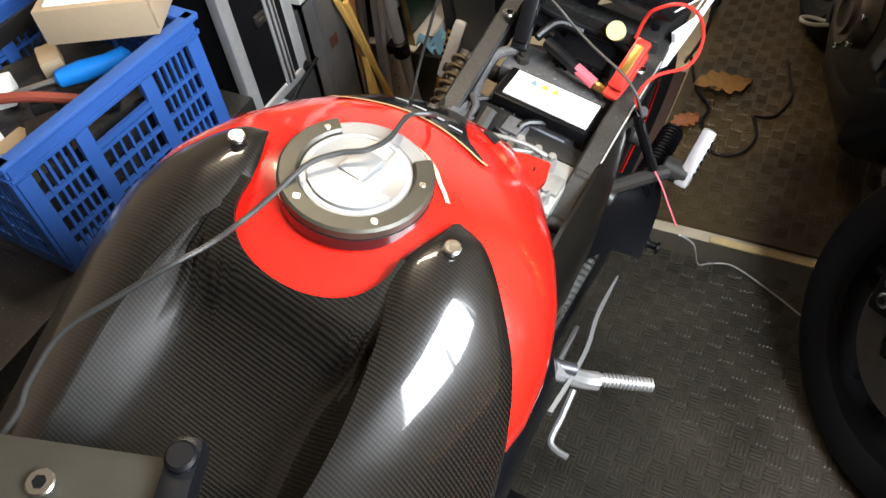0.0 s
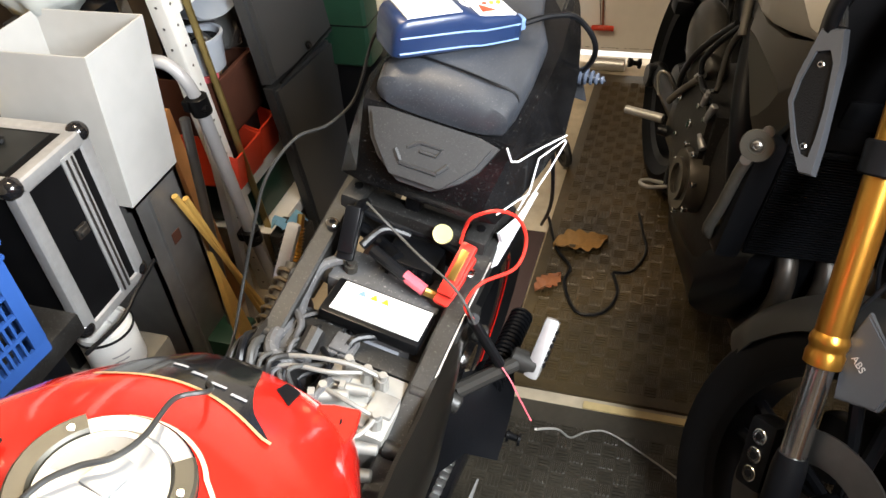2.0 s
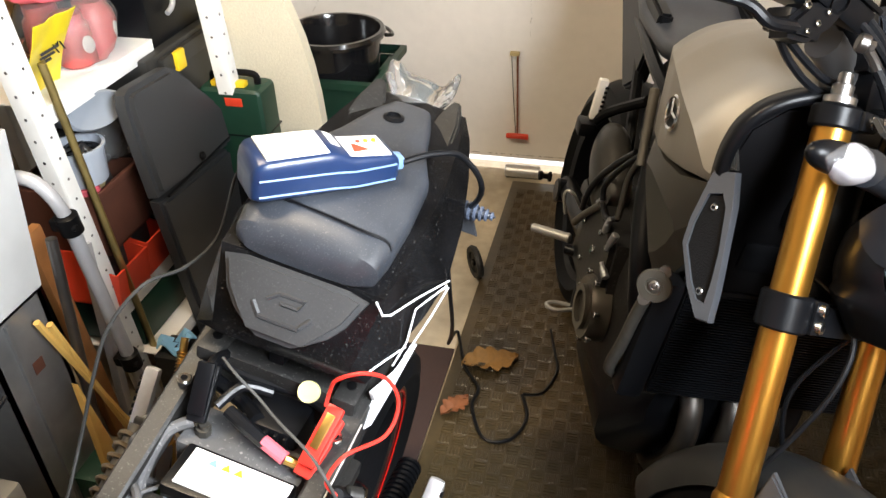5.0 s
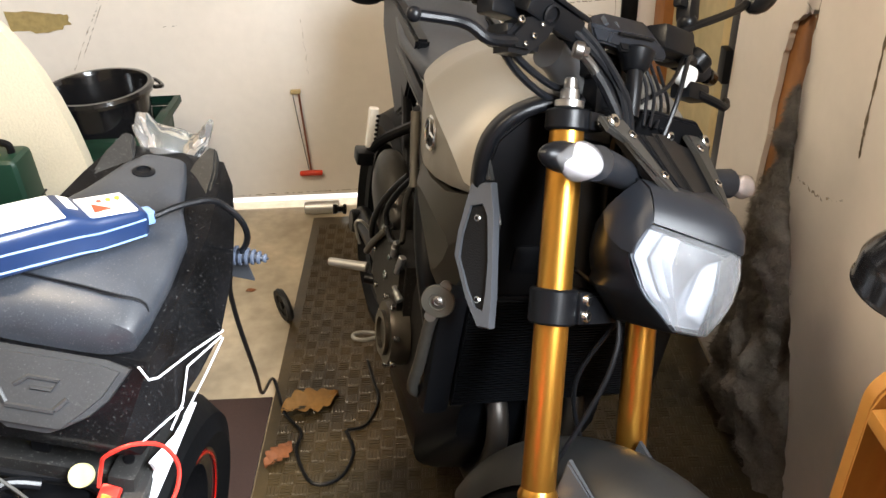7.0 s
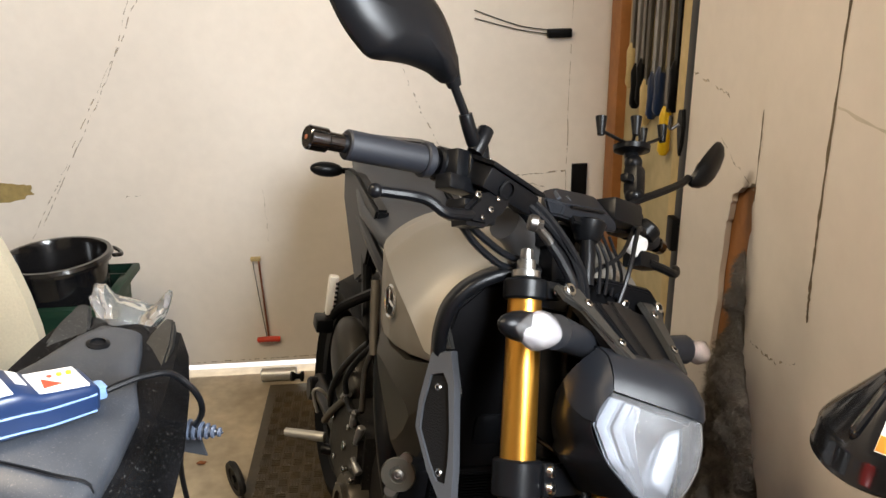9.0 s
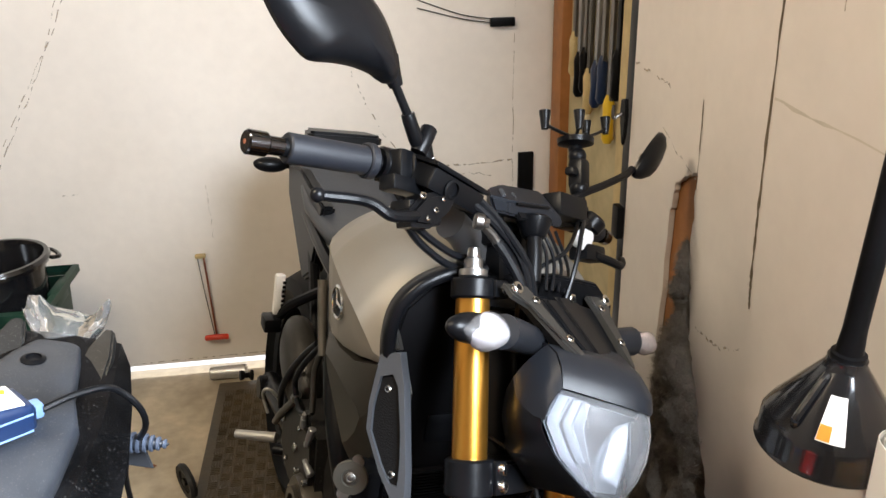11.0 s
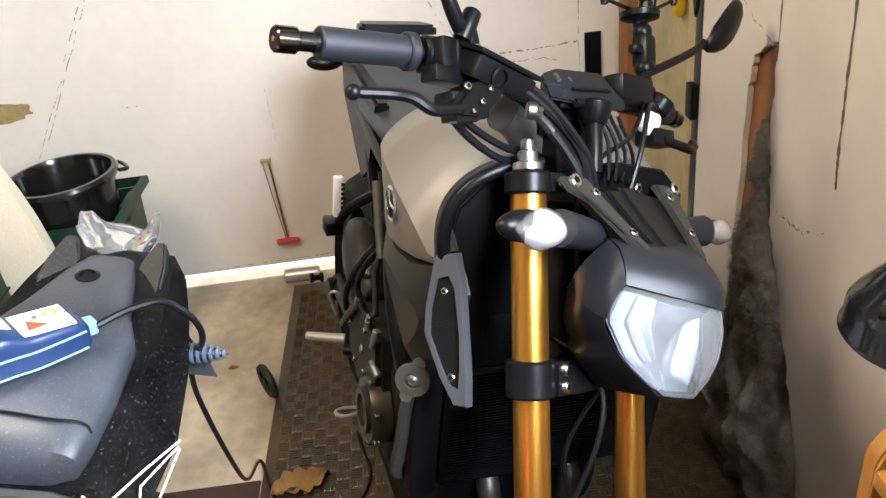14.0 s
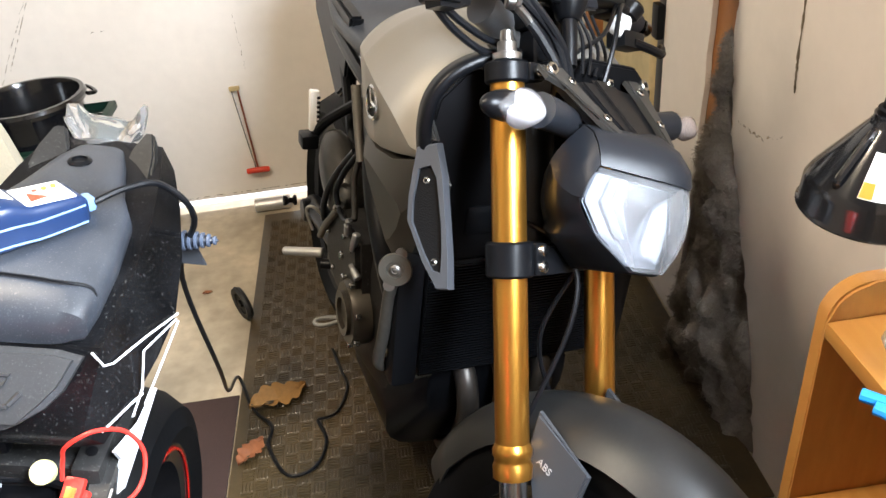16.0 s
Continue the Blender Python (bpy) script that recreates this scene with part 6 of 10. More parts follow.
# carbon wings and trough over the tank's front
def wing(sx):
    inner = spline([(0.082, 0.018, 0.968), (0.066, -0.03, 0.964), (0.080, -0.075, 0.958), (0.089, -0.12, 0.945), (0.092, -0.16, 0.930), (0.090, -0.21, 0.908), (0.083, -0.34, 0.85)], 6)
    outer = spline([(0.083, 0.019, 0.968), (0.107, 0.012, 0.964), (0.137, -0.014, 0.948), (0.165, -0.046, 0.922), (0.181, -0.085, 0.888), (0.184, -0.15, 0.846), (0.155, -0.34, 0.775)], 6)
    rows = []
    for p, q in zip(inner, outer):
        row = []
        for k in range(11):
            t = k / 10
            c = p.lerp(q, t)
            c.z += 0.013 * math.sin(math.pi * t) ** 0.8 * min(1, (q - p).length / 0.08) + 0.004
            row.append(Vector((c.x * sx, c.y, c.z)))
        rows.append(row)
    # skirt down the outer side, towards the front
    for row in rows:
        c = row[-1]
        s = min(1, max(0, (-0.06 - c.y) / 0.1))
        row.append(c + Vector((sx * 0.012 * s, 0, -0.03 * s - 0.002)))
        row.append(c + Vector((sx * 0.006 * s, -0.005 * s, -0.1 * s - 0.003)))
    b = B()
    sheet(b, rows, 0.003)
    return b


for sx in (-1, 1):
    w = part("carbon_wing", wing(sx), CARBON, tank1, "lacquered carbon-weave tank cover", 60)
    bolt(w, Vector((sx * 0.092, -0.006, 0.980)), (0, 0, 1), 0.0068, 0.005)
b = B()
rows = []
for k in range(19):
    t = (k / 18) ** 1.5
    row = []
    for i in range(25):
        f = i / 12 - 1
        a = f * math.pi / 2
        p = Vector((0.064 * math.sin(a), -0.026 - 0.053 * max(0, math.cos(a)) ** 0.75, 0.966 - 0.012 * math.cos(a)))
        h = max(0, (abs(f) - 0.35) / 0.65)
        yq = -0.34 + 0.314 * h ** 0.8
        ins = [(-0.34, 0.083, 0.85), (-0.21, 0.090, 0.908), (-0.16, 0.092, 0.93), (-0.12, 0.089, 0.945), (-0.075, 0.080, 0.958), (-0.03, 0.066, 0.964), (0.018, 0.082, 0.968)]
        xq, zq = (float(np.interp(yq, [r[0] for r in ins], [r[k2] for r in ins])) for k2 in (1, 2))
        q = Vector((math.copysign(xq + 0.006, f) if h > 0 else 0.083 * f / 0.35, yq, zq + 0.003))
        c = p.lerp(q, t)
        c.z -= 0.062 * (1 - math.exp(-7 * t)) * math.cos(a) ** 0.6 * (1 - 0.75 * t) - 0.002
        c.z = max(c.z, tank_at(c.x, c.y).z + 0.008)
        row.append(c)
    rows.append(row)
sheet(b, rows, 0.003)
part("carbon_trough", b, CARBON, tank1, "dished carbon-weave airbox cover", 80)
# filler cap
CAP = Matrix.Translation((0.0, 0.014, 0.968)) @ pose(0, 0, 0, -3, 0, 0)
b = B()
lathe(b, [(0.05, -0.01), (0.058, -0.004), (0.058, 0.007), (0.05, 0.009), (0.044, 0.009), (0.044, -0.01)], CAP, 48, True)
cap1 = part("filler_ring", b, GLOSSBLACK, tank1, "black filler cap ring")
b = B()
arc = [radians(-222 + 268 * i / 30) for i in range(31)]
ins, out = 0.042, 0.0575
loft(b, [[CAP @ Vector((r * math.cos(a), r * math.sin(a), z)) for r, z in ((ins, 0.008), (ins, 0.0145), (ins + 0.002, 0.0165), (out - 0.002, 0.0165), (out, 0.0145), (out, 0.008))] for a in arc])
part("collar", b, mat("dusty_grey_anodised", (0.050, 0.046, 0.034), 0.42, metal=0.4, var=0.3, bigvar=0.25), cap1, "dusty dark anodised collar")
b = B()
lathe(b, [(0.0, 0.012), (0.034, 0.012), (0.036, 0.013), (0.041, 0.013), (0.043, 0.011), (0.043, -0.004)], CAP, 48)
CAPALU = mat("cap_alloy", (0.30, 0.30, 0.295), 0.38, metal=0.5, var=0.08, bigvar=0.1)
flap = part("flap", b, CAPALU, cap1, "bright silver filler flap")
b = B()
box(b, (-0.013, -0.007, 0.011), (0.009, 0.022, 0.0175), 0.003, CAP @ pose(0, 0, 0, 0, 0, -8))
part("key_cover", b, CAPALU, flap)
b = B()
prism(b, [(0.0355 * math.cos(radians(a)), 0.0355 * math.sin(radians(a))) for a in range(-168, -3, 6)], 0.0045, CAP @ pose(0, 0, 0.0115, 0, 0, -6), 0.0012)
part("raised_half", b, CAPALU, flap)
b = B()
box(b, (0.010, -0.004, 0.0115), (0.024, 0.012, 0.0133), 0.001, CAP @ pose(0, 0, 0, 0, 0, -8))
part("hinge", b, GREYTUBE, flap, "grey hinge recess")
b = B()
lathe(b, [(0.0365, 0.0128), (0.0365, 0.0136), (0.0392, 0.0136), (0.0392, 0.0128)], CAP, 48, True)
part("groove", b, GREYTUBE, flap)
b = B()
lathe(b, [(0.0435, 0.0085), (0.0435, 0.0108), (0.055, 0.0108), (0.0565, 0.0085)], CAP, 48, True)
part("seal_ring", b, CAPALU, cap1, "pale alloy seat under the collar")
for a in (150, 18, -42, -115):
    bolt(cap1, CAP @ Vector((0.049 * math.cos(radians(a)), 0.049 * math.sin(radians(a)), 0.0150)), (0, 0, 1), 0.0036, 0.002)


def skin_patch(pts_fn, nu, nv, lift):
    b = B()
    top, low = ([[b.verts.new(tank_at(*pts_fn(i / nu, j / nv), h)) for j in range(nv + 1)] for i in range(nu + 1)] for h in (lift, lift - 0.0008))
    for i in range(nu):
        for j in range(nv):
            b.faces.new((top[i][j], top[i + 1][j], top[i + 1][j + 1], top[i][j + 1]))
            b.faces.new((low[i][j], low[i][j + 1], low[i + 1][j + 1], low[i + 1][j]))
    for i in range(nu):
        b.faces.new((top[i][0], low[i][0], low[i + 1][0], top[i + 1][0]))
        b.faces.new((top[i][nv], top[i + 1][nv], low[i + 1][nv], low[i][nv]))
    for j in range(nv):
        b.faces.new((top[0][j], top[0][j + 1], low[0][j + 1], low[0][j]))
        b.faces.new((top[nu][j], low[nu][j], low[nu][j + 1], top[nu][j + 1]))
    return b


part("rear_decal", skin_patch(lambda u, v: (-0.082 + 0.146 * u - 0.035 * v * max(0, u - 0.55) / 0.45, 0.104 + 0.020 * math.sin(math.pi * min(1, u * 1.05)) + v * (0.012 + 0.062 * math.sin(math.pi * min(1, 0.12 + u * 0.8)))), 30, 8, 0.0012), GLOSSBLACK, tank1, "black decal with worn pale lettering bars")
for k in range(4):
    part("lettering_bar", skin_patch(lambda u, v, k=k: (-0.045 + 0.020 * k + 0.013 * u, 0.142 - 0.004 * k + 0.003 * v), 4, 2, 0.0026), GREYTUBE, tank1)
part("decal_edge", skin_patch(lambda u, v: (-0.084 + 0.15 * u, 0.101 + 0.020 * math.sin(math.pi * min(1, u * 1.05)) + 0.003 * v), 24, 2, 0.0016), mat("tan_pinstripe", (0.4, 0.26, 0.13), 0.5), tank1)
# cream arc paints a highlight on the tank skin round the cap
part("cap_highlight", skin_patch(lambda u, v: ((0.0605 + 0.0032 * v) * math.cos(radians(114 - 92 * u)) + 0.05 * max(0, u - 0.85), 0.014 + (0.0605 + 0.0032 * v) * math.sin(radians(114 - 92 * u))), 26, 1, 0.0016), mat("cream_glint", (0.7, 0.45, 0.3), 0.4), tank1)
# red tab and black opening at the tank's rear edge
b = B()
loop = [(0.055, 0.150, 0.903), (0.062, 0.186, 0.882), (0.070, 0.194, 0.876), (0.091, 0.206, 0.866), (0.096, 0.184, 0.868), (0.092, 0.150, 0.872)]
loft(b, [[Vector(p) + Vector((0, 0, h)) for p in loop] for h in (-0.008, 0.002)])
bmesh.ops.bevel(b, geom=b.edges[:], offset=0.0015, segments=2, affect='EDGES')
br1 = part("tank_bracket", b, RED, tank1, "red painted tank tab")
b = B()
cyl(b, (0.0795, 0.182, 0.866), (0.0795, 0.182, 0.8755), 0.0045, seg=12)
part("hole", b, BLACKM, br1, "dark hole")
part("opening", skin_patch(lambda u, v: tuple((Vector((0.032, 0.167, 0)).lerp(Vector((0.031, 0.186, 0)), u)).lerp(Vector((0.051, 0.153, 0)).lerp(Vector((0.045, 0.184, 0)), u), v))[:2], 6, 6, 0.0012), BLACKM, tank1, "black diamond-shaped opening")
# rails and frame
for sx in (-1, 1):
    b = B()
    path = spline([(sx * 0.10, 0.63, 0.77), (sx * 0.098, 0.52, 0.742), (sx * 0.096, 0.44, 0.722), (sx * 0.095, 0.36, 0.698), (sx * 0.092, 0.24, 0.645), (sx * 0.10, 0.08, 0.60)], 5)
    loft(b, [[p + Vector(q) for q in ((-0.013, 0, -0.03), (0.013, 0, -0.03), (0.013, 0, 0.004), (0.010, 0, 0.007), (-0.010, 0, 0.007), (-0.013, 0, 0.004))] for p in path])
    rail = part("subframe_rail", b, DUSTY, bike1, "dusty black subframe rail")
    bolt(rail, (sx * 0.093, 0.512, 0.75), (0, 0, 1), 0.0085, 0.006)
    # thin bright tube imitates the gloss along the rail's edge
    b = B()
    tube(b, [p + Vector((sx * 0.013, 0, 0.0055)) for p in path[4:16]], 0.0012, 6, 1)
    part("rail_edge", b, ALU, rail, "bright line painted in for the gloss on the rail edge") if sx > 0 else b.free()
    b = B()
    rows = []
    for k, (y, x1, z1, x2, z2) in enumerate([(0.455, 0.101, 0.709, 0.107, 0.66), (0.39, 0.105, 0.710, 0.125, 0.64), (0.32, 0.108, 0.708, 0.136, 0.625), (0.26, 0.107, 0.704, 0.139, 0.61), (0.20, 0.111, 0.706, 0.144, 0.60), (0.12, 0.135, 0.71, 0.156, 0.60), (0.0, 0.17, 0.72, 0.18, 0.58), (-0.1, 0.19, 0.74, 0.20, 0.55)]):
        rows.append([Vector((sx * (x1 + (x2 - x1) * t + 0.007 * math.sin(math.pi * t)), y, z1 + (z2 - z1) * t)) for t in (0, 0.2, 0.4, 0.6, 0.8, 1)])
    sheet(b, rows, 0.006)
    part("frame_cover", b, CARBON, bike1, "carbon frame side cover")
    b = B()
    superloft(b, [(-0.35, sx * 0.11, 0.06, 0.62, 0.78, 3), (-0.1, sx * 0.17, 0.03, 0.6, 0.78, 3), (0.1, sx * 0.16, 0.028, 0.5, 0.72, 3), (0.28, sx * 0.095, 0.02, 0.36, 0.60, 3), (0.36, sx * 0.09, 0.02, 0.32, 0.5, 3)], 20)
    part("frame_spar", b, BLACKM, bike1)
b = B()
box(b, (-0.1, 0.2, 0.56), (0.1, 0.62, 0.585), 0.006)
part("battery_tray", b, DUSTY, bike1)
b = B()
superloft(b, [(-0.25, 0, 0.13, 0.3, 0.72, 4), (0.0, 0, 0.15, 0.25, 0.7, 4), (0.25, 0, 0.11, 0.28, 0.55, 4), (0.33, 0, 0.08, 0.3, 0.5, 4)], 24)
part("engine", b, ENGINE, bike1)
GREYDUST = dusted(mat("dust_covered_plastic", (0.075, 0.075, 0.078), 0.75, var=0.3, scale=120, bump=0.3, bigvar=0.4), 0.34, 260.0)
# battery
b = B()
box(b, (-0.0625, 0.412, 0.60), (0.0625, 0.52, 0.705), 0.005)
bat = part("battery", b, GREYDUST, bike1, "dusty sealed battery with white label")
b = B()
box(b, (-0.057, 0.406, 0.697), (0.074, 0.466, 0.716), 0.004)
part("retainer", b, BLACKM, bat, "black rubber retainer")
b = B()
box(b, (-0.046, 0.413, 0.716), (0.071, 0.461, 0.7185), 0.001)
lab = part("label", b, LABEL, bat, "white battery label with small print bars")
for k, (x, m_) in enumerate(((-0.02, YELLOW), (-0.005, YELLOW), (-0.036, LIGHTBLUE))):
    b = B()
    prism(b, [(0, 0), (0.011, 0), (0.0055, 0.009)], 0.0008, pose(x + 0.012, 0.446, 0.7185))
    part("symbol", b, m_, lab, smooth=0)
b = B()
box(b, (-0.057, 0.401, 0.64), (0.05, 0.4125, 0.685), 0.001)
part("front_label", b, mat("grey_label", (0.22, 0.23, 0.26), 0.5), bat)
for k in range(5):
    b = B()
    box(b, (-0.05, 0.4, 0.65 + k * 0.006), (-0.01 + 0.008 * (k % 3), 0.4015, 0.653 + k * 0.006))
    part("print_bar", b, CHARGER, bat, smooth=0)
for x in (-0.052, 0.066):
    b = B()
    cyl(b, (x, 0.485, 0.70), (x, 0.485, 0.722), 0.009, seg=8)
    cyl(b, (x, 0.485, 0.72), (x, 0.485, 0.727), 0.0055, seg=12)
    part("terminal", b, CASTGREY, bat, "lead terminal")
# brake unit in front of the battery
DULLALU = mat("oxidised_alloy", (0.27, 0.265, 0.25), 0.5, metal=0.5, var=0.3, scale=60, bump=0.2, bigvar=0.25)
b = B()
box(b, (-0.01, 0.285, 0.62), (0.085, 0.37, 0.695), 0.004)
abs1 = part("brake_unit", b, mat("pale_alloy_block", (0.40, 0.39, 0.36), 0.5, metal=0.6, var=0.15, bigvar=0.2), bike1, "pale alloy brake pressure unit")
for k, (x, y) in enumerate(((0.01, 0.355), (0.035, 0.352), (0.055, 0.35), (0.0, 0.31), (0.07, 0.30))):
    b = B()
    cyl(b, (x, y, 0.69), (x, y, 0.712), 0.0085, 0.007, 10)
    cyl(b, (x, y, 0.712), (x, y, 0.719), 0.005, seg=10)
    part("union_bolt", b, DULLALU, abs1)
for k, (x0, y0, x1, y1, z, r) in enumerate(((-0.005, 0.30, 0.03, 0.315, 0.706, 0.008), (0.01, 0.285, 0.05, 0.29, 0.703, 0.009), (0.045, 0.265, 0.085, 0.275, 0.69, 0.008), (-0.02, 0.275, 0.0, 0.30, 0.70, 0.010), (0.02, 0.325, 0.05, 0.33, 0.704, 0.007), (0.06, 0.24, 0.09, 0.25, 0.68, 0.009))):
    b = B()
    cyl(b, (x0, y0, z), (x1, y1, z + 0.003), r, r * 0.8, 12, 0.002)
    cyl(b, (x0 - (x1 - x0) * 0.2, y0 - (y1 - y0) * 0.2, z), (x0, y0, z), r * 1.25, r * 1.25, 6)
    part("pipe_union", b, (DULLALU, CASTGREY)[k % 2], abs1)
for x0, y0, x1, y1, z in ((0.052, 0.312, 0.082, 0.342, 0.70), (-0.006, 0.332, 0.02, 0.346, 0.7005), (0.035, 0.29, 0.06, 0.306, 0.7)):
    b = B()
    box(b, (x0, y0, 0.69), (x1, y1, z), 0.002)
    part("valve_block", b, DULLALU, abs1)
for k, pts in enumerate(([(0.055, 0.35, 0.712), (0.02, 0.345, 0.722), (-0.03, 0.335, 0.72), (-0.09, 0.325, 0.70)], [(0.035, 0.352, 0.71), (0.0, 0.33, 0.715), (-0.05, 0.32, 0.71), (-0.1, 0.30, 0.69)], [(0.0, 0.31, 0.712), (0.035, 0.30, 0.72), (0.07, 0.30, 0.712)], [(0.07, 0.30, 0.712), (0.06, 0.27, 0.71), (0.02, 0.25, 0.69)])):
    b = B()
    tube(b, pts, 0.0029, 10, 6)
    part("brake_pipe", b, DULLALU, abs1, "bright brake pipe")
b = B()
box(b, (-0.075, 0.35, 0.64), (-0.02, 0.405, 0.70), 0.006)
box(b, (-0.07, 0.375, 0.62), (0.09, 0.405, 0.69), 0.004)
cyl(b, (-0.045, 0.35, 0.70), (-0.045, 0.38, 0.71), 0.012, seg=10)
part("connector", b, DUSTY, bike1, "dusty black connectors")
random.seed(9)
for k in range(8):
    x = -0.095 + 0.012 * k
    b = B()
    tube(b, [(x, 0.25 + 0.01 * k, 0.66), (x - 0.02, 0.31, 0.70 + random.uniform(0, 0.02)), (x - 0.01 + random.uniform(-0.02, 0.02), 0.36, 0.69), (-0.06, 0.40, 0.66)], random.choice((0.003, 0.004, 0.005)), 8, 6)
    part("wiring", b, random.choice((DUSTY, CABLE, GREYWIRE)), bike1)
b = B()
box(b, (-0.02, 0.505, 0.60), (0.05, 0.565, 0.735), 0.006)
rel = part("relay_box", b, BLACKM, bike1, "ribbed black relay box")
for k in range(5):
    b = B()
    box(b, (-0.012 + 0.012 * k, 0.5005, 0.69), (-0.007 + 0.012 * k, 0.506, 0.732), 0.001)
    part("rib", b, BLACKM, rel)
b = B()
box(b, (-0.095, 0.555, 0.70), (0.095, 0.59, 0.765), 0.012)
cross = part("cross_panel", b, DUSTY, bike1, "dusty black moulded cross panel")
b = B()
cyl(b, (0.042, 0.5535, 0.76), (0.042, 0.548, 0.7655), 0.0125, seg=24)
part("sticker", b, mat("pale_yellow_sticker", (0.72, 0.68, 0.3), 0.5), cross, "round pale yellow sticker")
for x in (-0.085, 0.085):
    b = B()
    box(b, (x - 0.015, 0.545, 0.73), (x + 0.015, 0.605, 0.775), 0.006)
    tab = part("mount_tab", b, DUSTY, cross)
    b = B()
    cyl(b, (x, 0.57, 0.774), (x, 0.57, 0.777), 0.006, seg=14)
    part("hole", b, BLACK, tab)
b = B()
box(b, (-0.02, 0.57, 0.76), (0.0, 0.6, 0.785), 0.004)
part("latch", b, BLACKM, cross)

b = B()
box(b, (-0.075, 0.462, 0.60), (0.075, 0.522, 0.712), 0.006)
part("battery_top", b, GREYDUST, bike1, "dust-covered grey battery top")
for x0, x1, y0, y1, z0, z1 in ((-0.085, -0.035, 0.335, 0.385, 0.64, 0.695), (-0.03, 0.005, 0.365, 0.40, 0.66, 0.70), (-0.075, 0.085, 0.385, 0.412, 0.62, 0.675), (0.01, 0.08, 0.37, 0.395, 0.63, 0.668), (-0.08, -0.04, 0.27, 0.325, 0.62, 0.67), (0.0, 0.06, 0.225, 0.28, 0.62, 0.672)):
    b = B()
    box(b, (x0, y0, z0), (x1, y1, z1), 0.005)
    box(b, (x0 + 0.006, y0 + 0.004, z1 - 0.001), (x1 - 0.006, y1 - 0.004, z1 + 0.004), 0.002)
    part("connector_block", b, random.choice((GREYDUST, DUSTY)), bike1)
random.seed(21)
for k in range(16):
    x, y = random.uniform(-0.085, 0.0), random.uniform(0.24, 0.40)
    b = B()
    tube(b, [(x, y, 0.675), (x + random.uniform(-0.02, 0.02), y + 0.03, 0.70 + random.uniform(0, 0.015)), (x + random.uniform(-0.03, 0.03), y + 0.06, 0.695), (x + random.uniform(-0.02, 0.02), y + 0.09, 0.66)], random.choice((0.0025, 0.0035, 0.0048)), 8, 5)
    part("wiring", b, random.choice((GREYDUST, GREYDUST, DUSTY, CABLE)), bike1)
for pts, r, m_ in (([(-0.066, 0.485, 0.725), (-0.085, 0.46, 0.72), (-0.082, 0.41, 0.70), (-0.06, 0.37, 0.69)], 0.007, GREYDUST), ([(-0.08, 0.40, 0.69), (-0.088, 0.36, 0.70), (-0.075, 0.33, 0.705), (-0.05, 0.33, 0.70)], 0.009, GREYDUST), ([(-0.07, 0.56, 0.76), (-0.068, 0.53, 0.77), (-0.06, 0.505, 0.75)], 0.008, BLACKM), ([(0.0, 0.545, 0.745), (-0.03, 0.53, 0.755), (-0.045, 0.50, 0.745)], 0.006, CABLE), ([(-0.085, 0.56, 0.75), (-0.04, 0.555, 0.745), (0.03, 0.56, 0.742), (0.07, 0.55, 0.74)], 0.006, CABLE), ([(-0.08, 0.54, 0.74), (-0.03, 0.53, 0.73), (0.0, 0.51, 0.735)], 0.009, BLACKM)):
    b = B()
    tube(b, pts, r, 10, 6)
    part("harness", b, m_, bike1)
for sx in (-1, 1):
    for y, z in ((0.36, 0.708), (0.44, 0.73), (0.29, 0.69)):
        b = B()
        cyl(b, (sx * 0.085, y, z - 0.012), (sx * 0.112, y, z - 0.012), 0.010, seg=12, bevel=0.002)
        part("frame_boss", b, DUSTY, bike1)

# tail: fairing, seat pad, back pad
SECS = [(0.556, 0.084, 0.104, 0.078, 0.812, 0.803, 0.797), (0.60, 0.098, 0.118, 0.09, 0.89, 0.815, 0.775), (0.66, 0.1, 0.132, 0.1, 0.905, 0.83, 0.76), (0.71, 0.1, 0.14, 0.1, 0.908, 0.848, 0.785), (0.80, 0.096, 0.128, 0.085, 0.918, 0.87, 0.82), (0.88, 0.085, 0.108, 0.065, 0.93, 0.89, 0.845), (0.95, 0.072, 0.085, 0.045, 0.938, 0.905, 0.865)]
b = B()
loft(b, [[Vector(p) for p in ((-wt, y, zt), (-wm, y, zm), (-wb, y, zb), (wb, y, zb), (wm, y, zm), (wt, y, zt), (0, y, zt + 0.004))] for y, wt, wm, wb, zt, zm, zb in SECS])
bmesh.ops.bevel(b, geom=[e for e in b.edges if e.calc_face_angle(0) > 0.35], offset=0.006, segments=2, affect="EDGES")
tail1 = part("tail_fairing", b, dusted(mat("dusty_gloss_black", (0.0045, 0.0045, 0.005), 0.24, var=0.6, scale=210, big=16, bigvar=0.5, spec=0.26), 0.17, 420.0, 0.65, 0.05), bike1, "dusty gloss black tail fairing")
for sx in (-1, 1):
    b = B()
    loft(b, [[Vector((sx * x, y, z)) for x, y, z in ring] for ring in (
        [(0.03, 0.90, 0.925), (0.075, 0.86, 0.925), (0.088, 0.88, 0.90), (0.04, 0.90, 0.89)],
        [(0.04, 0.93, 0.945), (0.072, 0.91, 0.945), (0.08, 0.93, 0.905), (0.04, 0.94, 0.90)],
        [(0.05, 0.955, 0.955), (0.062, 0.95, 0.958), (0.066, 0.962, 0.92), (0.048, 0.965, 0.915)])])
    bmesh.ops.bevel(b, geom=b.edges[:], offset=0.003, segments=2, affect="EDGES")
    part("tail_horn", b, DUSTY, tail1, "pointed black tail horn")


def stripe(pts, w, lift=0.004, sx=1):
    """A thin raised band along points on the tail's side."""
    b = B()
    tube(b, [Vector((sx * (p[0] + lift), p[1], p[2])) for p in pts], w, 6, 1)
    return b


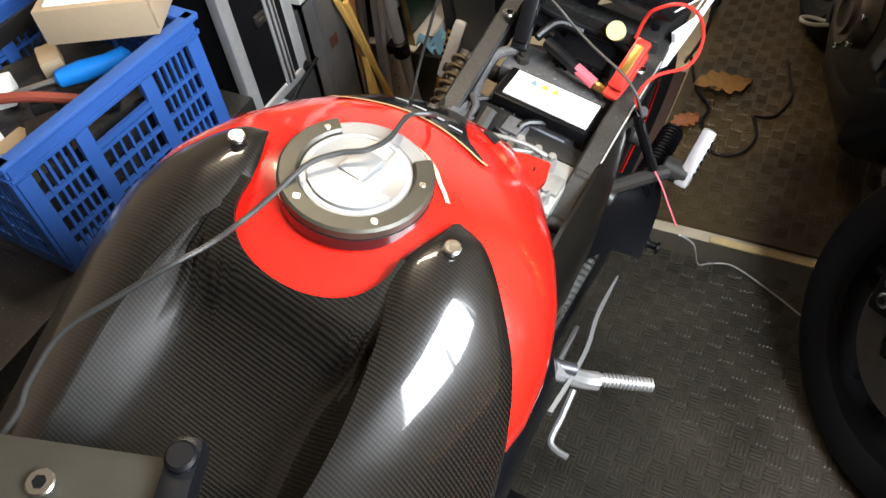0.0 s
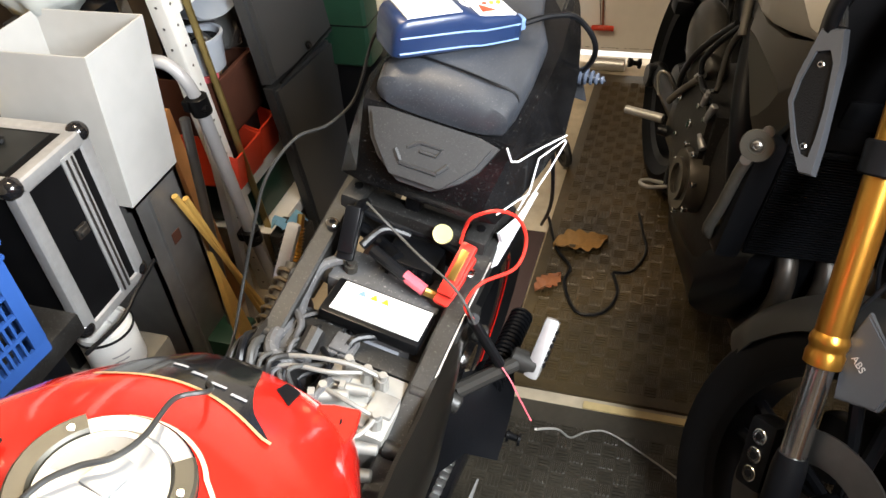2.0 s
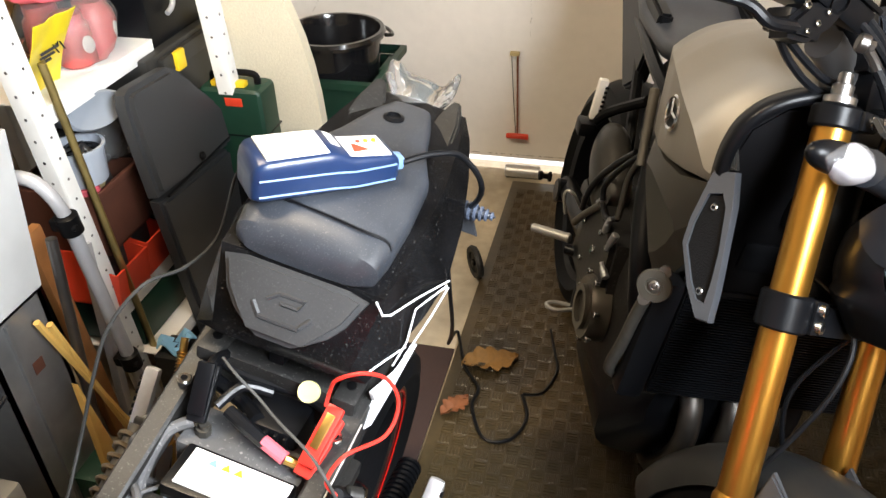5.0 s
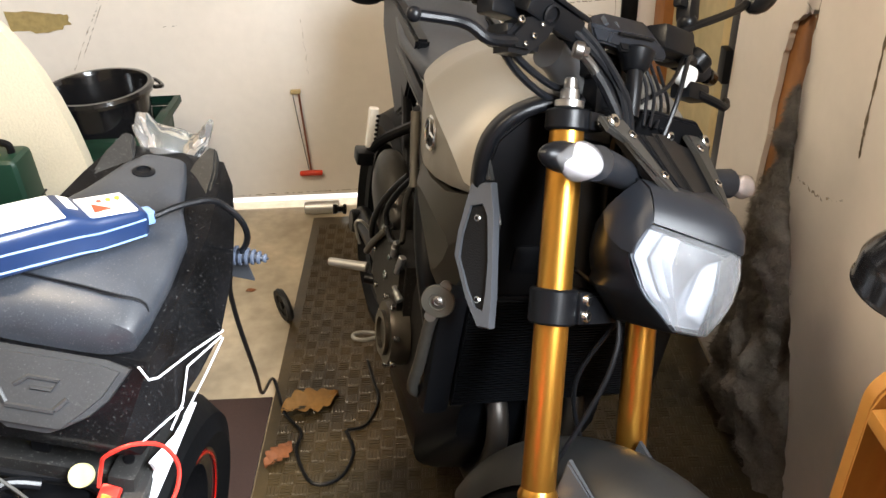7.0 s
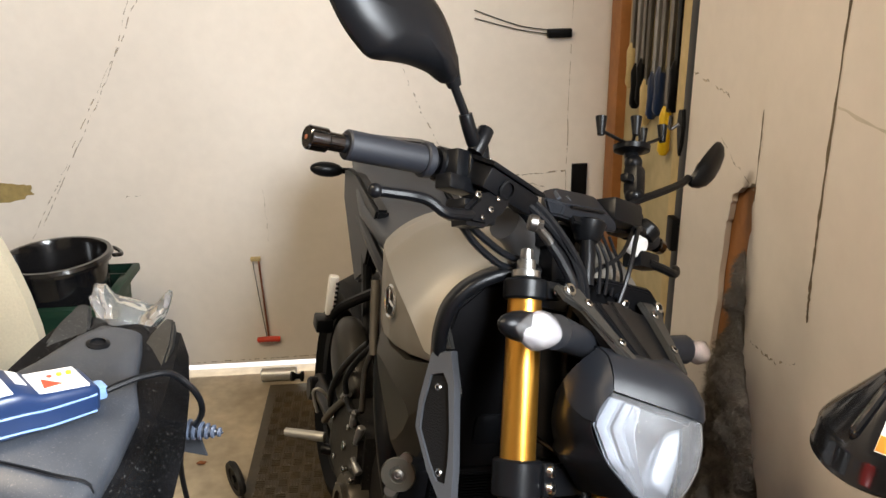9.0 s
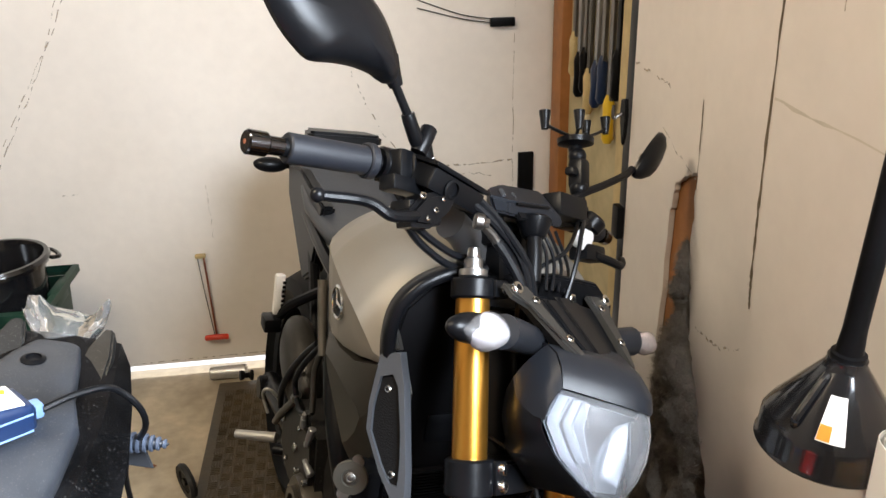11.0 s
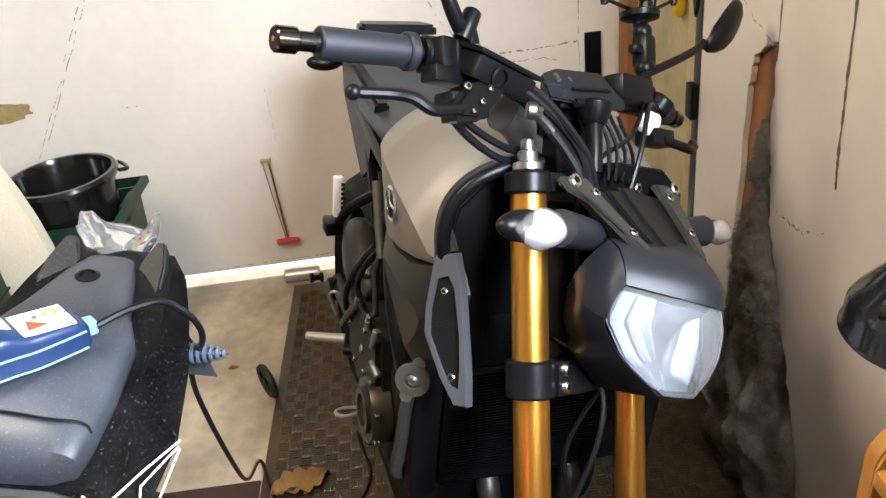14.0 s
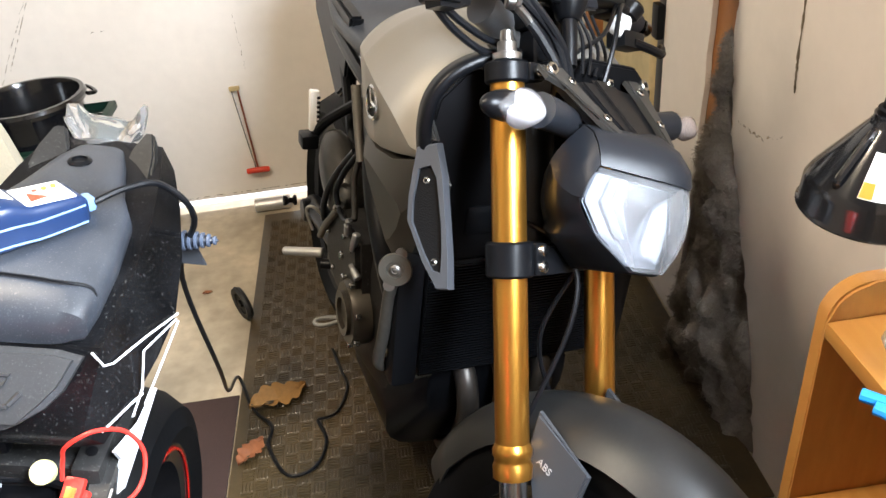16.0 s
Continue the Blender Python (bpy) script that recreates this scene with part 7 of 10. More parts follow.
WHITE1 = mat("white_trim", (0.75, 0.76, 0.78), 0.35, var=0.05)
for sx in (1,):
    for pts in ([(0.089, 0.585, 0.896), (0.096, 0.592, 0.874), (0.103, 0.599, 0.872), (0.118, 0.653, 0.862), (0.138, 0.712, 0.851)],
                [(0.138, 0.704, 0.849), (0.120, 0.640, 0.855), (0.122, 0.618, 0.822), (0.116, 0.598, 0.80)],
                [(0.140, 0.704, 0.847), (0.134, 0.662, 0.829), (0.122, 0.62, 0.797)],
                [(0.098, 0.560, 0.815), (0.115, 0.598, 0.818), (0.122, 0.618, 0.815)]):
        part("white_line", stripe(pts, 0.0013, 0.0042, sx), WHITE1, tail1)
    b = B()
    loft(b, [[Vector((sx * (x + o), y, z)) for x, y, z in ((0.129, 0.64, 0.803), (0.120, 0.605, 0.785), (0.106, 0.565, 0.782), (0.110, 0.57, 0.765), (0.106, 0.55, 0.735), (0.112, 0.56, 0.735), (0.120, 0.592, 0.765))] for o in (0.001, 0.0055)])
    part("white_wedge", b, WHITE1, tail1, "white painted side wedge")
b = B()
superloft(b, [(0.596, 0, 0.07, 0.893, 0.915), (0.605, 0, 0.084, 0.886, 0.932), (0.63, 0, 0.088, 0.886, 0.945), (0.70, 0, 0.087, 0.89, 0.949), (0.77, 0, 0.082, 0.9, 0.951), (0.82, 0, 0.06, 0.91, 0.951), (0.89, 0, 0.042, 0.915, 0.95), (0.925, 0, 0.03, 0.92, 0.945)], 32, 3.2)
seat1 = part("pillion_seat", b, SEAT, bike1, "dusty black vinyl pillion seat")
b = B()
pth = [Vector((0.086 * math.copysign(abs(math.cos(a)) ** 0.6, math.cos(a)), 0.632 + 0.004 * math.sin(a * 4), 0.9175 + 0.0315 * math.copysign(abs(math.sin(a)) ** 0.6, math.sin(a)))) for a in [math.pi * i / 16 for i in range(17)]]
tube(b, pth, 0.0016, 6, 1)
part("seam", b, CABLE, seat1)
b = B()
lathe(b, [(0, 0), (0.014, 0), (0.014, 0.004), (0.009, 0.006), (0.009, 0.003), (0, 0.003)], pose(-0.005, 0.868, 0.948), 24)
part("lock_cover", b, BLACKM, seat1)
b = B()
outline = [(-0.085, 0.056), (-0.06, 0.061), (0.06, 0.061), (0.085, 0.056), (0.07, 0.022), (0.055, 0.004), (0.032, -0.012), (0.02, -0.018), (-0.02, -0.018), (-0.032, -0.012), (-0.055, 0.004), (-0.07, 0.022)]
PAD = Matrix.Translation((0, 0.553, 0.845)) @ pose(0, 0, 0, 50, 0, 0)
prism(b, outline, 0.012, PAD, 0.006)
pad1 = part("back_pad", b, dusted(mat("grey_moulded_pad", (0.026, 0.027, 0.029), 0.5, var=0.25, scale=300, bump=0.08, bigvar=0.3), 0.10, 600.0), bike1, "grey moulded back pad with an embossed shape")
b = B()
for x0, x1, y0, y1 in ((-0.034, -0.024, 0.018, 0.006), (0.024, 0.034, 0.006, 0.018)):
    tube(b, [PAD @ Vector((x0, y0, 0.012)), PAD @ Vector((x1, y1, 0.012))], 0.003, 6, 1)
tube(b, [PAD @ Vector((-0.024, 0.004, 0.012)), PAD @ Vector((0.024, 0.004, 0.012))], 0.003, 6, 1)
tube(b, [PAD @ Vector((-0.02, 0.024, 0.012)), PAD @ Vector((-0.008, 0.034, 0.012)), PAD @ Vector((0.022, 0.034, 0.012)), PAD @ Vector((0.016, 0.024, 0.012)), PAD @ Vector((-0.004, 0.024, 0.012))], 0.0025, 6, 1)
part("embossing", b, pad1.data.materials[0], pad1)
RIBGREY = mat("blue_grey_rib", (0.085, 0.105, 0.150), 0.45, var=0.15)
for sx in (-1, 1):
    b = B()
    lathe(b, [(0.0, 0.0), (0.0105, 0.002), (0.0115, 0.03), (0.0105, 0.058), (0.007, 0.078), (0.002, 0.092), (0.0, 0.094)], Matrix.Translation((sx * 0.064, 0.872, 0.841)) @ pose(0, 0, 0, 0, 85 * sx, 0), 18)
    ind1 = part("rear_indicator", b, mat("blue_black_rubber", (0.014, 0.018, 0.028), 0.45), bike1, "ribbed blue-grey indicator stalk")
    for k in range(11):
        c = Vector((sx * (0.074 + 0.0078 * k), 0.872, 0.842 + 0.0007 * k))
        r = 0.0026 + float(np.interp(0.01 + 0.0078 * k, (0.03, 0.058, 0.078, 0.092), (0.0115, 0.0105, 0.007, 0.002)))
        b = B()
        lathe(b, [(r - 0.004, -0.0025), (r, -0.0016), (r, 0.0016), (r - 0.004, 0.0025)], Matrix.Translation(c) @ pose(0, 0, 0, 0, 85 * sx, 0), 16, True)
        part("rib", b, RIBGREY, ind1)
    b = B()
    prism(b, [(sx * 0.05, 0.832), (sx * 0.121, 0.832), (sx * 0.136, 0.796), (sx * 0.05, 0.798)], 0.004, pose(0, 0.892, 0, 90, 0, 0), 0.001)
    part("indicator_plate", b, SILVERGREY, bike1, "grey plate under the indicator stalk")
b = B()
prism(b, [(-0.06, 0), (0.06, 0), (0.12, -0.08), (-0.12, -0.08)], 0.004, pose(0, 0.96, 0.85, 60, 0, 0), 0.001)
part("plate_hanger", b, BLACKM, bike1)
# rear wheel, swingarm, chain, pegs
RW = Vector((0, 0.73, 0.30))
wm = Matrix.Translation(RW) @ pose(0, 0, 0, 0, 90, 0)
b = B()
lathe(b, [(0.215, -0.075), (0.245, -0.092), (0.275, -0.082), (0.298, -0.045), (0.305, 0), (0.298, 0.045), (0.275, 0.082), (0.245, 0.092), (0.215, 0.075)], wm, 64, True)
w1 = part("rear_wheel", b, TYRE, bike1, "wide black rear tyre with red rim line")
b = B()
lathe(b, [(0.19, -0.068), (0.218, -0.077), (0.218, 0.077), (0.19, 0.068)], wm, 56, True)
lathe(b, [(0.04, -0.08), (0.05, -0.06), (0.05, 0.06), (0.04, 0.08)], wm, 20)
part("rim", b, GLOSSBLACK, w1)
for sx in (-1, 1):
    b = B()
    lathe(b, [(0.208, -0.0012), (0.2125, -0.0012), (0.2125, 0.0012), (0.208, 0.0012)], Matrix.Translation(RW + Vector((sx * 0.0765, 0, 0))) @ pose(0, 0, 0, 0, 90, 0), 56, True)
    part("rim_line", b, RED, w1, "thin red rim line")
for k in range(5):
    a = 2 * math.pi * k / 5 + 0.2
    b = B()
    tube(b, [RW + Vector((0, math.cos(a), math.sin(a))) * 0.04, RW + Vector((0, math.cos(a), math.sin(a))) * 0.2], 0.016, 8, 1)
    part("spoke", b, GLOSSBLACK, w1)
for sx in (-1, 1):
    b = B()
    tube(b, [(sx * 0.115, 0.22, 0.38), (sx * 0.12, 0.4, 0.36), (sx * 0.12, 0.73, 0.30)], 0.028, 12, 4)
    part("swingarm", b, GLOSSBLACK, bike1)
    b = B()
    tube(b, [(sx * 0.116, 0.452, 0.592), (sx * 0.15, 0.516, 0.574), (sx * 0.18, 0.572, 0.557)], 0.011, 10, 5)
    cyl(b, (sx * 0.165, 0.57, 0.56), (sx * 0.205, 0.57, 0.56), 0.017, seg=14, bevel=0.003)
    cyl(b, (sx * 0.112, 0.432, 0.605), (sx * 0.132, 0.432, 0.598), 0.013, seg=14, bevel=0.003)
    cyl(b, (sx * 0.104, 0.545, 0.612), (sx * 0.124, 0.556, 0.604), 0.012, seg=14, bevel=0.003)
    hang = part("pillion_hanger", b, DARKGREY, bike1, "satin dark grey pillion peg hanger")
    b = B()
    sheet(b, [[Vector((sx * x, y, z)) for x, y, z in row] for row in (
        ((0.113, 0.50, 0.575), (0.14, 0.545, 0.545), (0.170, 0.59, 0.50)),
        ((0.117, 0.455, 0.58), (0.147, 0.505, 0.55), (0.183, 0.555, 0.50)),
        ((0.121, 0.41, 0.58), (0.152, 0.47, 0.545), (0.188, 0.525, 0.50)),
        ((0.124, 0.373, 0.58), (0.152, 0.44, 0.535), (0.192, 0.49, 0.50)),
        ((0.130, 0.33, 0.575), (0.152, 0.425, 0.51), (0.196, 0.44, 0.50)))], 0.004)
    part("heel_guard", b, BLACKM, bike1, "gloss black heel guard panel", 60)
    b = B()
    cyl(b, (sx * 0.17, 0.538, 0.42), (sx * 0.214, 0.541, 0.42), 0.006, seg=12)
    for u in (0.193, 0.211):
        cyl(b, (sx * u, 0.539, 0.42), (sx * (u + 0.004), 0.5395, 0.42), 0.0105, seg=14)
    part("stand_bobbin", b, BLACKM, bike1, "black paddock stand bobbin")
    b = B()
    box(b, (-0.011, -0.002, -0.008), (0.011, 0.09, 0.008), 0.007, Matrix.Translation((sx * 0.2, 0.555, 0.552)) @ pose(0, 0, 0, 52, 0, -4 * sx))
    pg = part("pillion_peg", b, ALU, hang, "folded bright alloy pillion peg")
    for k in range(6):
        b = B()
        box(b, (sx * 0.006, 0.02 + 0.01 * k, -0.006), (sx * 0.0135, 0.026 + 0.01 * k, 0.006), 0.001, Matrix.Translation((sx * 0.2, 0.555, 0.552)) @ pose(0, 0, 0, 52, 0, -4 * sx))
        part("groove", b, BLACKM, pg)
    b = B()
    tube(b, [(sx * 0.16, 0.24, 0.45), (sx * 0.2, 0.27, 0.41), (sx * 0.225, 0.285, 0.402)], 0.014, 10, 4)
    rs = part("rearset", b, ALU, bike1, "bright alloy rear-set bracket")
    b = B()
    p, q = Vector((sx * 0.22, 0.285, 0.404)), Vector((sx * 0.297, 0.325, 0.397))
    prof = [(0.0, 0.0), (0.0088, 0.0)]
    for n in range(13):
        u = (0.14 + 0.066 * n) * (q - p).length
        prof += [(0.0088, u), (0.0108, u + 0.0004), (0.0108, u + 0.0029), (0.0088, u + 0.0033)]
    lathe(b, prof + [(0.0, (q - p).length)], Matrix.Translation(p) @ (q - p).to_track_quat("Z", "Y").to_matrix().to_4x4(), 16)
    part("foot_peg", b, ALU, rs, "knurled alloy foot peg")
    b = B()
    tube(b, [(sx * 0.2, 0.255, 0.40), (sx * 0.203, 0.215, 0.385), (sx * 0.206, 0.178, 0.374), (sx * 0.236, 0.172, 0.371)], 0.0055, 8, 5)
    part("foot_lever", b, GALV, rs, "dull alloy foot lever")
    b = B()
    tube(b, [(sx * 0.163, 0.35, 0.402), (sx * 0.1635, 0.31, 0.40), (sx * 0.164, 0.262, 0.402)], 0.0052, 8, 5)
    part("linkage", b, GALV, rs)
    b = B()
    blade = spline([(sx * 0.181, 0.432, 0.452), (sx * 0.182, 0.355, 0.45), (sx * 0.191, 0.302, 0.445), (sx * 0.191, 0.25, 0.44), (sx * 0.187, 0.19, 0.435)], 5)
    loft(b, [[c + Vector((u * (0.4 + 0.6 * min(1, 6 * n / len(blade))), 0, v)) for u, v in ((-0.003, 0), (0.003, 0), (0.003, -0.014), (-0.003, -0.014))] for n, c in enumerate(blade)])
    part("heel_plate", b, GALV, rs, "polished alloy heel plate")
    b = B()
    cyl(b, (sx * 0.150, 0.218, 0.43), (sx * 0.152, 0.222, 0.462), 0.017, seg=16, bevel=0.004)
    cyl(b, (sx * 0.154, 0.245, 0.45), (sx * 0.19, 0.262, 0.44), 0.010, seg=12)
    part("pivot", b, DARKALU, rs, "grey alloy pivot boss")
b = B()
for i in range(34):
    c = Vector((0.1325, 0.16 + 0.013 * i, 0.435 - 0.0006 * i))
    box(b, (c.x - 0.007, c.y - 0.0045, c.z - 0.006), (c.x + 0.007, c.y + 0.0045, c.z + 0.006), 0.002, seg=1)
ch = part("chain", b, STEEL, bike1, "oily drive chain")
tagged(ch, kind="stuff")
b = B()
cyl(b, (0.15, 0.526, 0.535), (0.15, 0.70, 0.505), 0.014, seg=12)
hose = part("corrugated_hose", b, BLACKM, bike1, "black corrugated hose")
for k in range(18):
    c = Vector((0.15, 0.526, 0.535)).lerp(Vector((0.15, 0.70, 0.505)), (k + 0.5) / 18)
    d = (Vector((0.15, 0.70, 0.505)) - Vector((0.15, 0.526, 0.535))).normalized()
    b = B()
    cyl(b, c - d * 0.0028, c + d * 0.0028, 0.0185, seg=14)
    part("ring", b, BLACKM, hose)
b = B()
tube(b, [(0.12, 0.1, 0.3), (0.22, 0.16, 0.16), (0.26, 0.2, 0.06)], 0.012, 8, 4)
part("side_stand", b, BLACKM, bike1)
# shock with gold spring beside the left rail, seen from the front
b = B()
cyl(b, (-0.12, 0.33, 0.62), (-0.125, 0.47, 0.70), 0.011, seg=12)
shock = part("damper", b, CASTGREY, bike1, "oily damper with a tarnished spring")
b = B()
pts = [Vector((-0.121, 0.36, 0.637)).lerp(Vector((-0.125, 0.46, 0.694)), i / 90) + Vector((0.016 * math.cos(i * 0.62), 0, 0.016 * math.sin(i * 0.62))) for i in range(91)]
tube(b, pts, 0.0028, 6, 1)
part("spring", b, mat("tarnished_spring", (0.20, 0.155, 0.10), 0.45, metal=0.8, var=0.3), shock)
# front end, mostly out of sight
FW = Vector((0, -0.62, 0.29))
b = B()
lathe(b, [(0.215, -0.045), (0.24, -0.056), (0.27, -0.05), (0.286, -0.025), (0.29, 0), (0.286, 0.025), (0.27, 0.05), (0.24, 0.056), (0.215, 0.045)], Matrix.Translation(FW) @ pose(0, 0, 0, 0, 90, 0), 48, True)
fw1 = part("front_wheel", b, TYRE, bike1)
b = B()
lathe(b, [(0.03, -0.06), (0.2, -0.02), (0.216, -0.045), (0.216, 0.045), (0.2, 0.02), (0.03, 0.06)], Matrix.Translation(FW) @ pose(0, 0, 0, 0, 90, 0), 48)
part("rim", b, GLOSSBLACK, fw1)
for sx in (-1, 1):
    b = B()
    tube(b, [(sx * 0.1, -0.62, 0.29), (sx * 0.1, -0.36, 0.84)], 0.024, 14, 1)
    part("fork_leg", b, STEELDARK, bike1)
    b = B()
    tube(b, [(sx * 0.1, -0.37, 0.82), (sx * 0.2, -0.35, 0.815), (sx * 0.33, -0.28, 0.80)], 0.013, 10, 4)
    part("clip_on_bar", b, BLACKM, bike1)
b = B()
YK = pose(-0.035, -0.230, 0.926, 0, 0, 23)
prism(b, [(-0.14, -0.13), (0.10, -0.13), (0.082, -0.05), (0.060, 0.0), (-0.12, 0.0), (-0.14, -0.02)], 0.014, YK, 0.004)
yk = part("top_yoke", b, mat("olive_black_alloy", (0.026, 0.024, 0.018), 0.5, metal=0.2, var=0.2, bigvar=0.25, spec=0.3), bike1, "dark alloy top yoke")
for x, y in ((-0.09, -0.05), (0.035, -0.075), (-0.018, -0.028)):
    bolt(yk, YK @ Vector((x, y, 0.014)), YK.to_3x3() @ Vector((0, 0, 1)), 0.009, 0.006)
b = B()
box(b, (0.050, -0.075, 0.0), (0.072, 0.012, 0.026), 0.007, YK)
cyl(b, YK @ Vector((0.061, -0.004, 0.024)), YK @ Vector((0.061, -0.004, 0.032)), 0.010, seg=16, bevel=0.002)
part("cable_stop", b, BLACKM, yk)

# ---- charger and leads on the red motorcycle ----
CH = M1 @ Matrix.Translation((-0.025, 0.692, 0.948)) @ pose(0, 0, 0, -4, 0, 46) @ Matrix.Diagonal((1.0, 1.0, 1.08, 1))
t = thing("battery_charger", CH, "dark blue battery charger lying on the pillion seat", "battery charger")
b = B()
loft(b, [[Vector((x, y * w, 0.001 + z * h)) for y, z in ((-0.93, 0.0), (-0.98, 0.03), (-1, 0.10), (-1, 0.68), (-0.985, 0.82), (-0.93, 0.94), (-0.84, 1.0), (0.84, 1.0), (0.93, 0.94), (0.985, 0.82), (1, 0.68), (1, 0.10), (0.98, 0.03), (0.93, 0.0))]
         for x, w, h in ((-0.0905, 0.023, 0.024), (-0.089, 0.0275, 0.031), (-0.086, 0.031, 0.037), (-0.081, 0.0335, 0.041), (-0.072, 0.0342, 0.0425), (-0.004, 0.0332, 0.0435), (0.004, 0.0328, 0.043), (0.012, 0.032, 0.040), (0.024, 0.031, 0.0345), (0.032, 0.0305, 0.0332), (0.070, 0.0275, 0.0305), (0.080, 0.0255, 0.028), (0.086, 0.020, 0.022))])
part("case", b, CHARGER, t, "", 60)
for h0, m_ in ((0.003, LIGHTBLUE), (0.021, LIGHTBLUE)):
    for s in (-1, 1):
        b = B()
        tube(b, [(-0.084, s * 0.0345, h0 + 0.004), (0.0, s * 0.034, h0 + 0.003), (0.03, s * 0.0315, h0), (0.08, s * 0.0265, h0)], 0.0012, 6, 4)
        part("trim_line", b, m_, t)
b = B()
box(b, (-0.074, -0.027, 0.0425), (-0.003, 0.027, 0.0455), 0.001)
box(b, (0.0, -0.0055, -0.001), (0.012, 0.026, 0.0012), 0.0005, Matrix.Translation((0.006, 0, 0.0427)) @ pose(0, 0, 0, 0, 24, 0))
lb = part("label", b, LABEL, t, "white label with rows of small print bars")
for k in range(6):
    b = B()
    box(b, (-0.072 + 0.007 * k, -0.021, 0.0456), (-0.0695 + 0.007 * k, 0.006 + 0.005 * ((k * 5) % 3), 0.0459))
    part("print_bar", b, GREYTUBE, lb, smooth=0)
b = B()
box(b, (0.022, -0.023, -0.0015), (0.074, 0.023, 0.001), 0.001, Matrix.Translation((0, 0, 0.0372)) @ pose(0, 0, 0, 0, 4, 0))
lb = part("display_label", b, LABEL, t, "white display label with red pointer")
b = B()
prism(b, [(0.03, -0.016), (0.05, -0.012), (0.034, 0.004)], 0.001, Matrix.Translation((0, 0, 0.0382)) @ pose(0, 0, 0, 0, 4, 0))
part("pointer", b, ORANGERED, lb, smooth=0)
for k in range(3):
    b = B()
    cyl(b, (0.044 + 0.01 * k, 0.008, 0.033), (0.044 + 0.01 * k, 0.008, 0.0362), 0.0028, seg=10)
    part("light", b, YELLOW if k else ORANGERED, lb)
b = B()
box(b, (0.083, -0.01, 0.003), (0.1, 0.01, 0.018), 0.004)
part("cable_boot", b, LIGHTBLUE, t)
b = B()
tube(b, [M1 @ Vector(p) for p in ((0.048, 0.757, 0.962), (0.075, 0.79, 0.965), (0.105, 0.82, 0.955), (0.135, 0.84, 0.90))] + [Vector(p) for p in ((-0.04, 1.21, 0.70), (-0.075, 1.36, 0.4), (-0.15, 1.62, 0.12), (-0.165, 1.78, 0.02), (-0.12, 1.66, 0.017), (-0.072, 1.59, 0.02), (-0.075, 1.53, 0.017), (-0.03, 1.44, 0.016), (0.03, 1.45, 0.016), (0.055, 1.52, 0.016), (0.035, 1.585, 0.022))], 0.004, 8, 8)
solid("mains_lead", b, CABLE, "black mains lead from the charger to the mat", "cable")
b = B()
tube(b, [M1 @ Vector(p) for p in ((-0.095, 0.655, 0.962), (-0.12, 0.668, 0.93), (-0.132, 0.65, 0.85), (-0.145, 0.60, 0.832), (-0.165, 0.55, 0.835), (-0.18, 0.505, 0.802), (-0.182, 0.475, 0.753), (-0.18, 0.434, 0.671), (-0.16, 0.37, 0.63), (-0.125, 0.285, 0.69), (-0.085, 0.2, 0.83), (0.007, 0.120, 0.955), (-0.001, 0.091, 0.975), (0.005, 0.052, 0.988), (-0.000, 0.029, 0.993), (-0.015, 0.015, 0.993), (-0.028, -0.005, 0.992), (-0.035, -0.033, 0.985), (-0.043, -0.062, 0.978), (-0.045, -0.093, 0.985), (-0.055, -0.120, 0.985), (-0.077, -0.154, 0.970), (-0.096, -0.186, 0.955), (-0.100, -0.219, 0.935), (-0.100, -0.249, 0.915), (-0.13, -0.36, 0.86))], 0.0021, 8, 8)
solid("charger_lead", b, mat("grey_lead", (0.022, 0.022, 0.021), 0.42, var=0.1, spec=0.35), "grey lead running over the fuel tank", "cable")
t = thing("clamp", M1 @ Matrix.Translation((0.078, 0.478, 0.735)), "red crocodile clamp on the battery terminal", "clamp", "battery clamps")
b = B()
box(b, (-0.011, -0.012, -0.006), (0.011, 0.06, 0.006), 0.003, pose(0, 0, 0, 28, 0, -8))
part("lower_jaw", b, REDWIRE, t)
b = B()
box(b, (-0.01, 0.0, 0.004), (0.01, 0.07, 0.014), 0.003, pose(0, 0, 0, 36, 0, -8))
part("upper_jaw", b, REDWIRE, t)
b = B()
box(b, (-0.005, 0.02, 0.0135), (0.005, 0.06, 0.0165), 0.001, pose(0, 0, 0, 36, 0, -8))
part("spring", b, BRASS, t)
t = thing("clamp", M1 @ Matrix.Translation((-0.062, 0.49, 0.735)), "black crocodile clamp on the battery terminal", "clamp", "battery clamps")
b = B()
box(b, (-0.011, -0.01, -0.006), (0.011, 0.055, 0.006), 0.003, pose(0, 0, 0, 40, 0, 10))
part("lower_jaw", b, BLACKM, t)
b = B()
box(b, (-0.01, 0.0, 0.006), (0.01, 0.06, 0.014), 0.003, pose(0, 0, 0, 52, 0, 10))
part("upper_jaw", b, BLACKM, t)
b = B()
tube(b, [M1 @ Vector(p) for p in ((0.074, 0.521, 0.788), (0.076, 0.525, 0.812), (0.084, 0.520, 0.836), (0.109, 0.527, 0.851), (0.132, 0.543, 0.836), (0.148, 0.541, 0.808), (0.147, 0.512, 0.788), (0.119, 0.472, 0.786), (0.110, 0.45, 0.765), (0.122, 0.452, 0.745))], 0.0022, 8, 8)
solid("red_lead", b, REDWIRE, "thin red lead looping over the rail", "cable")
b = B()
tube(b, [M1 @ Vector(p) for p in ((-0.055, 0.53, 0.79), (-0.03, 0.515, 0.79), (0.0, 0.507, 0.778), (0.036, 0.488, 0.776), (0.081, 0.466, 0.776), (0.108, 0.45, 0.77), (0.126, 0.448, 0.742))], 0.0018, 8, 8)
solid("grey_lead", b, GREYWIRE, "thin grey lead across the battery", "cable")
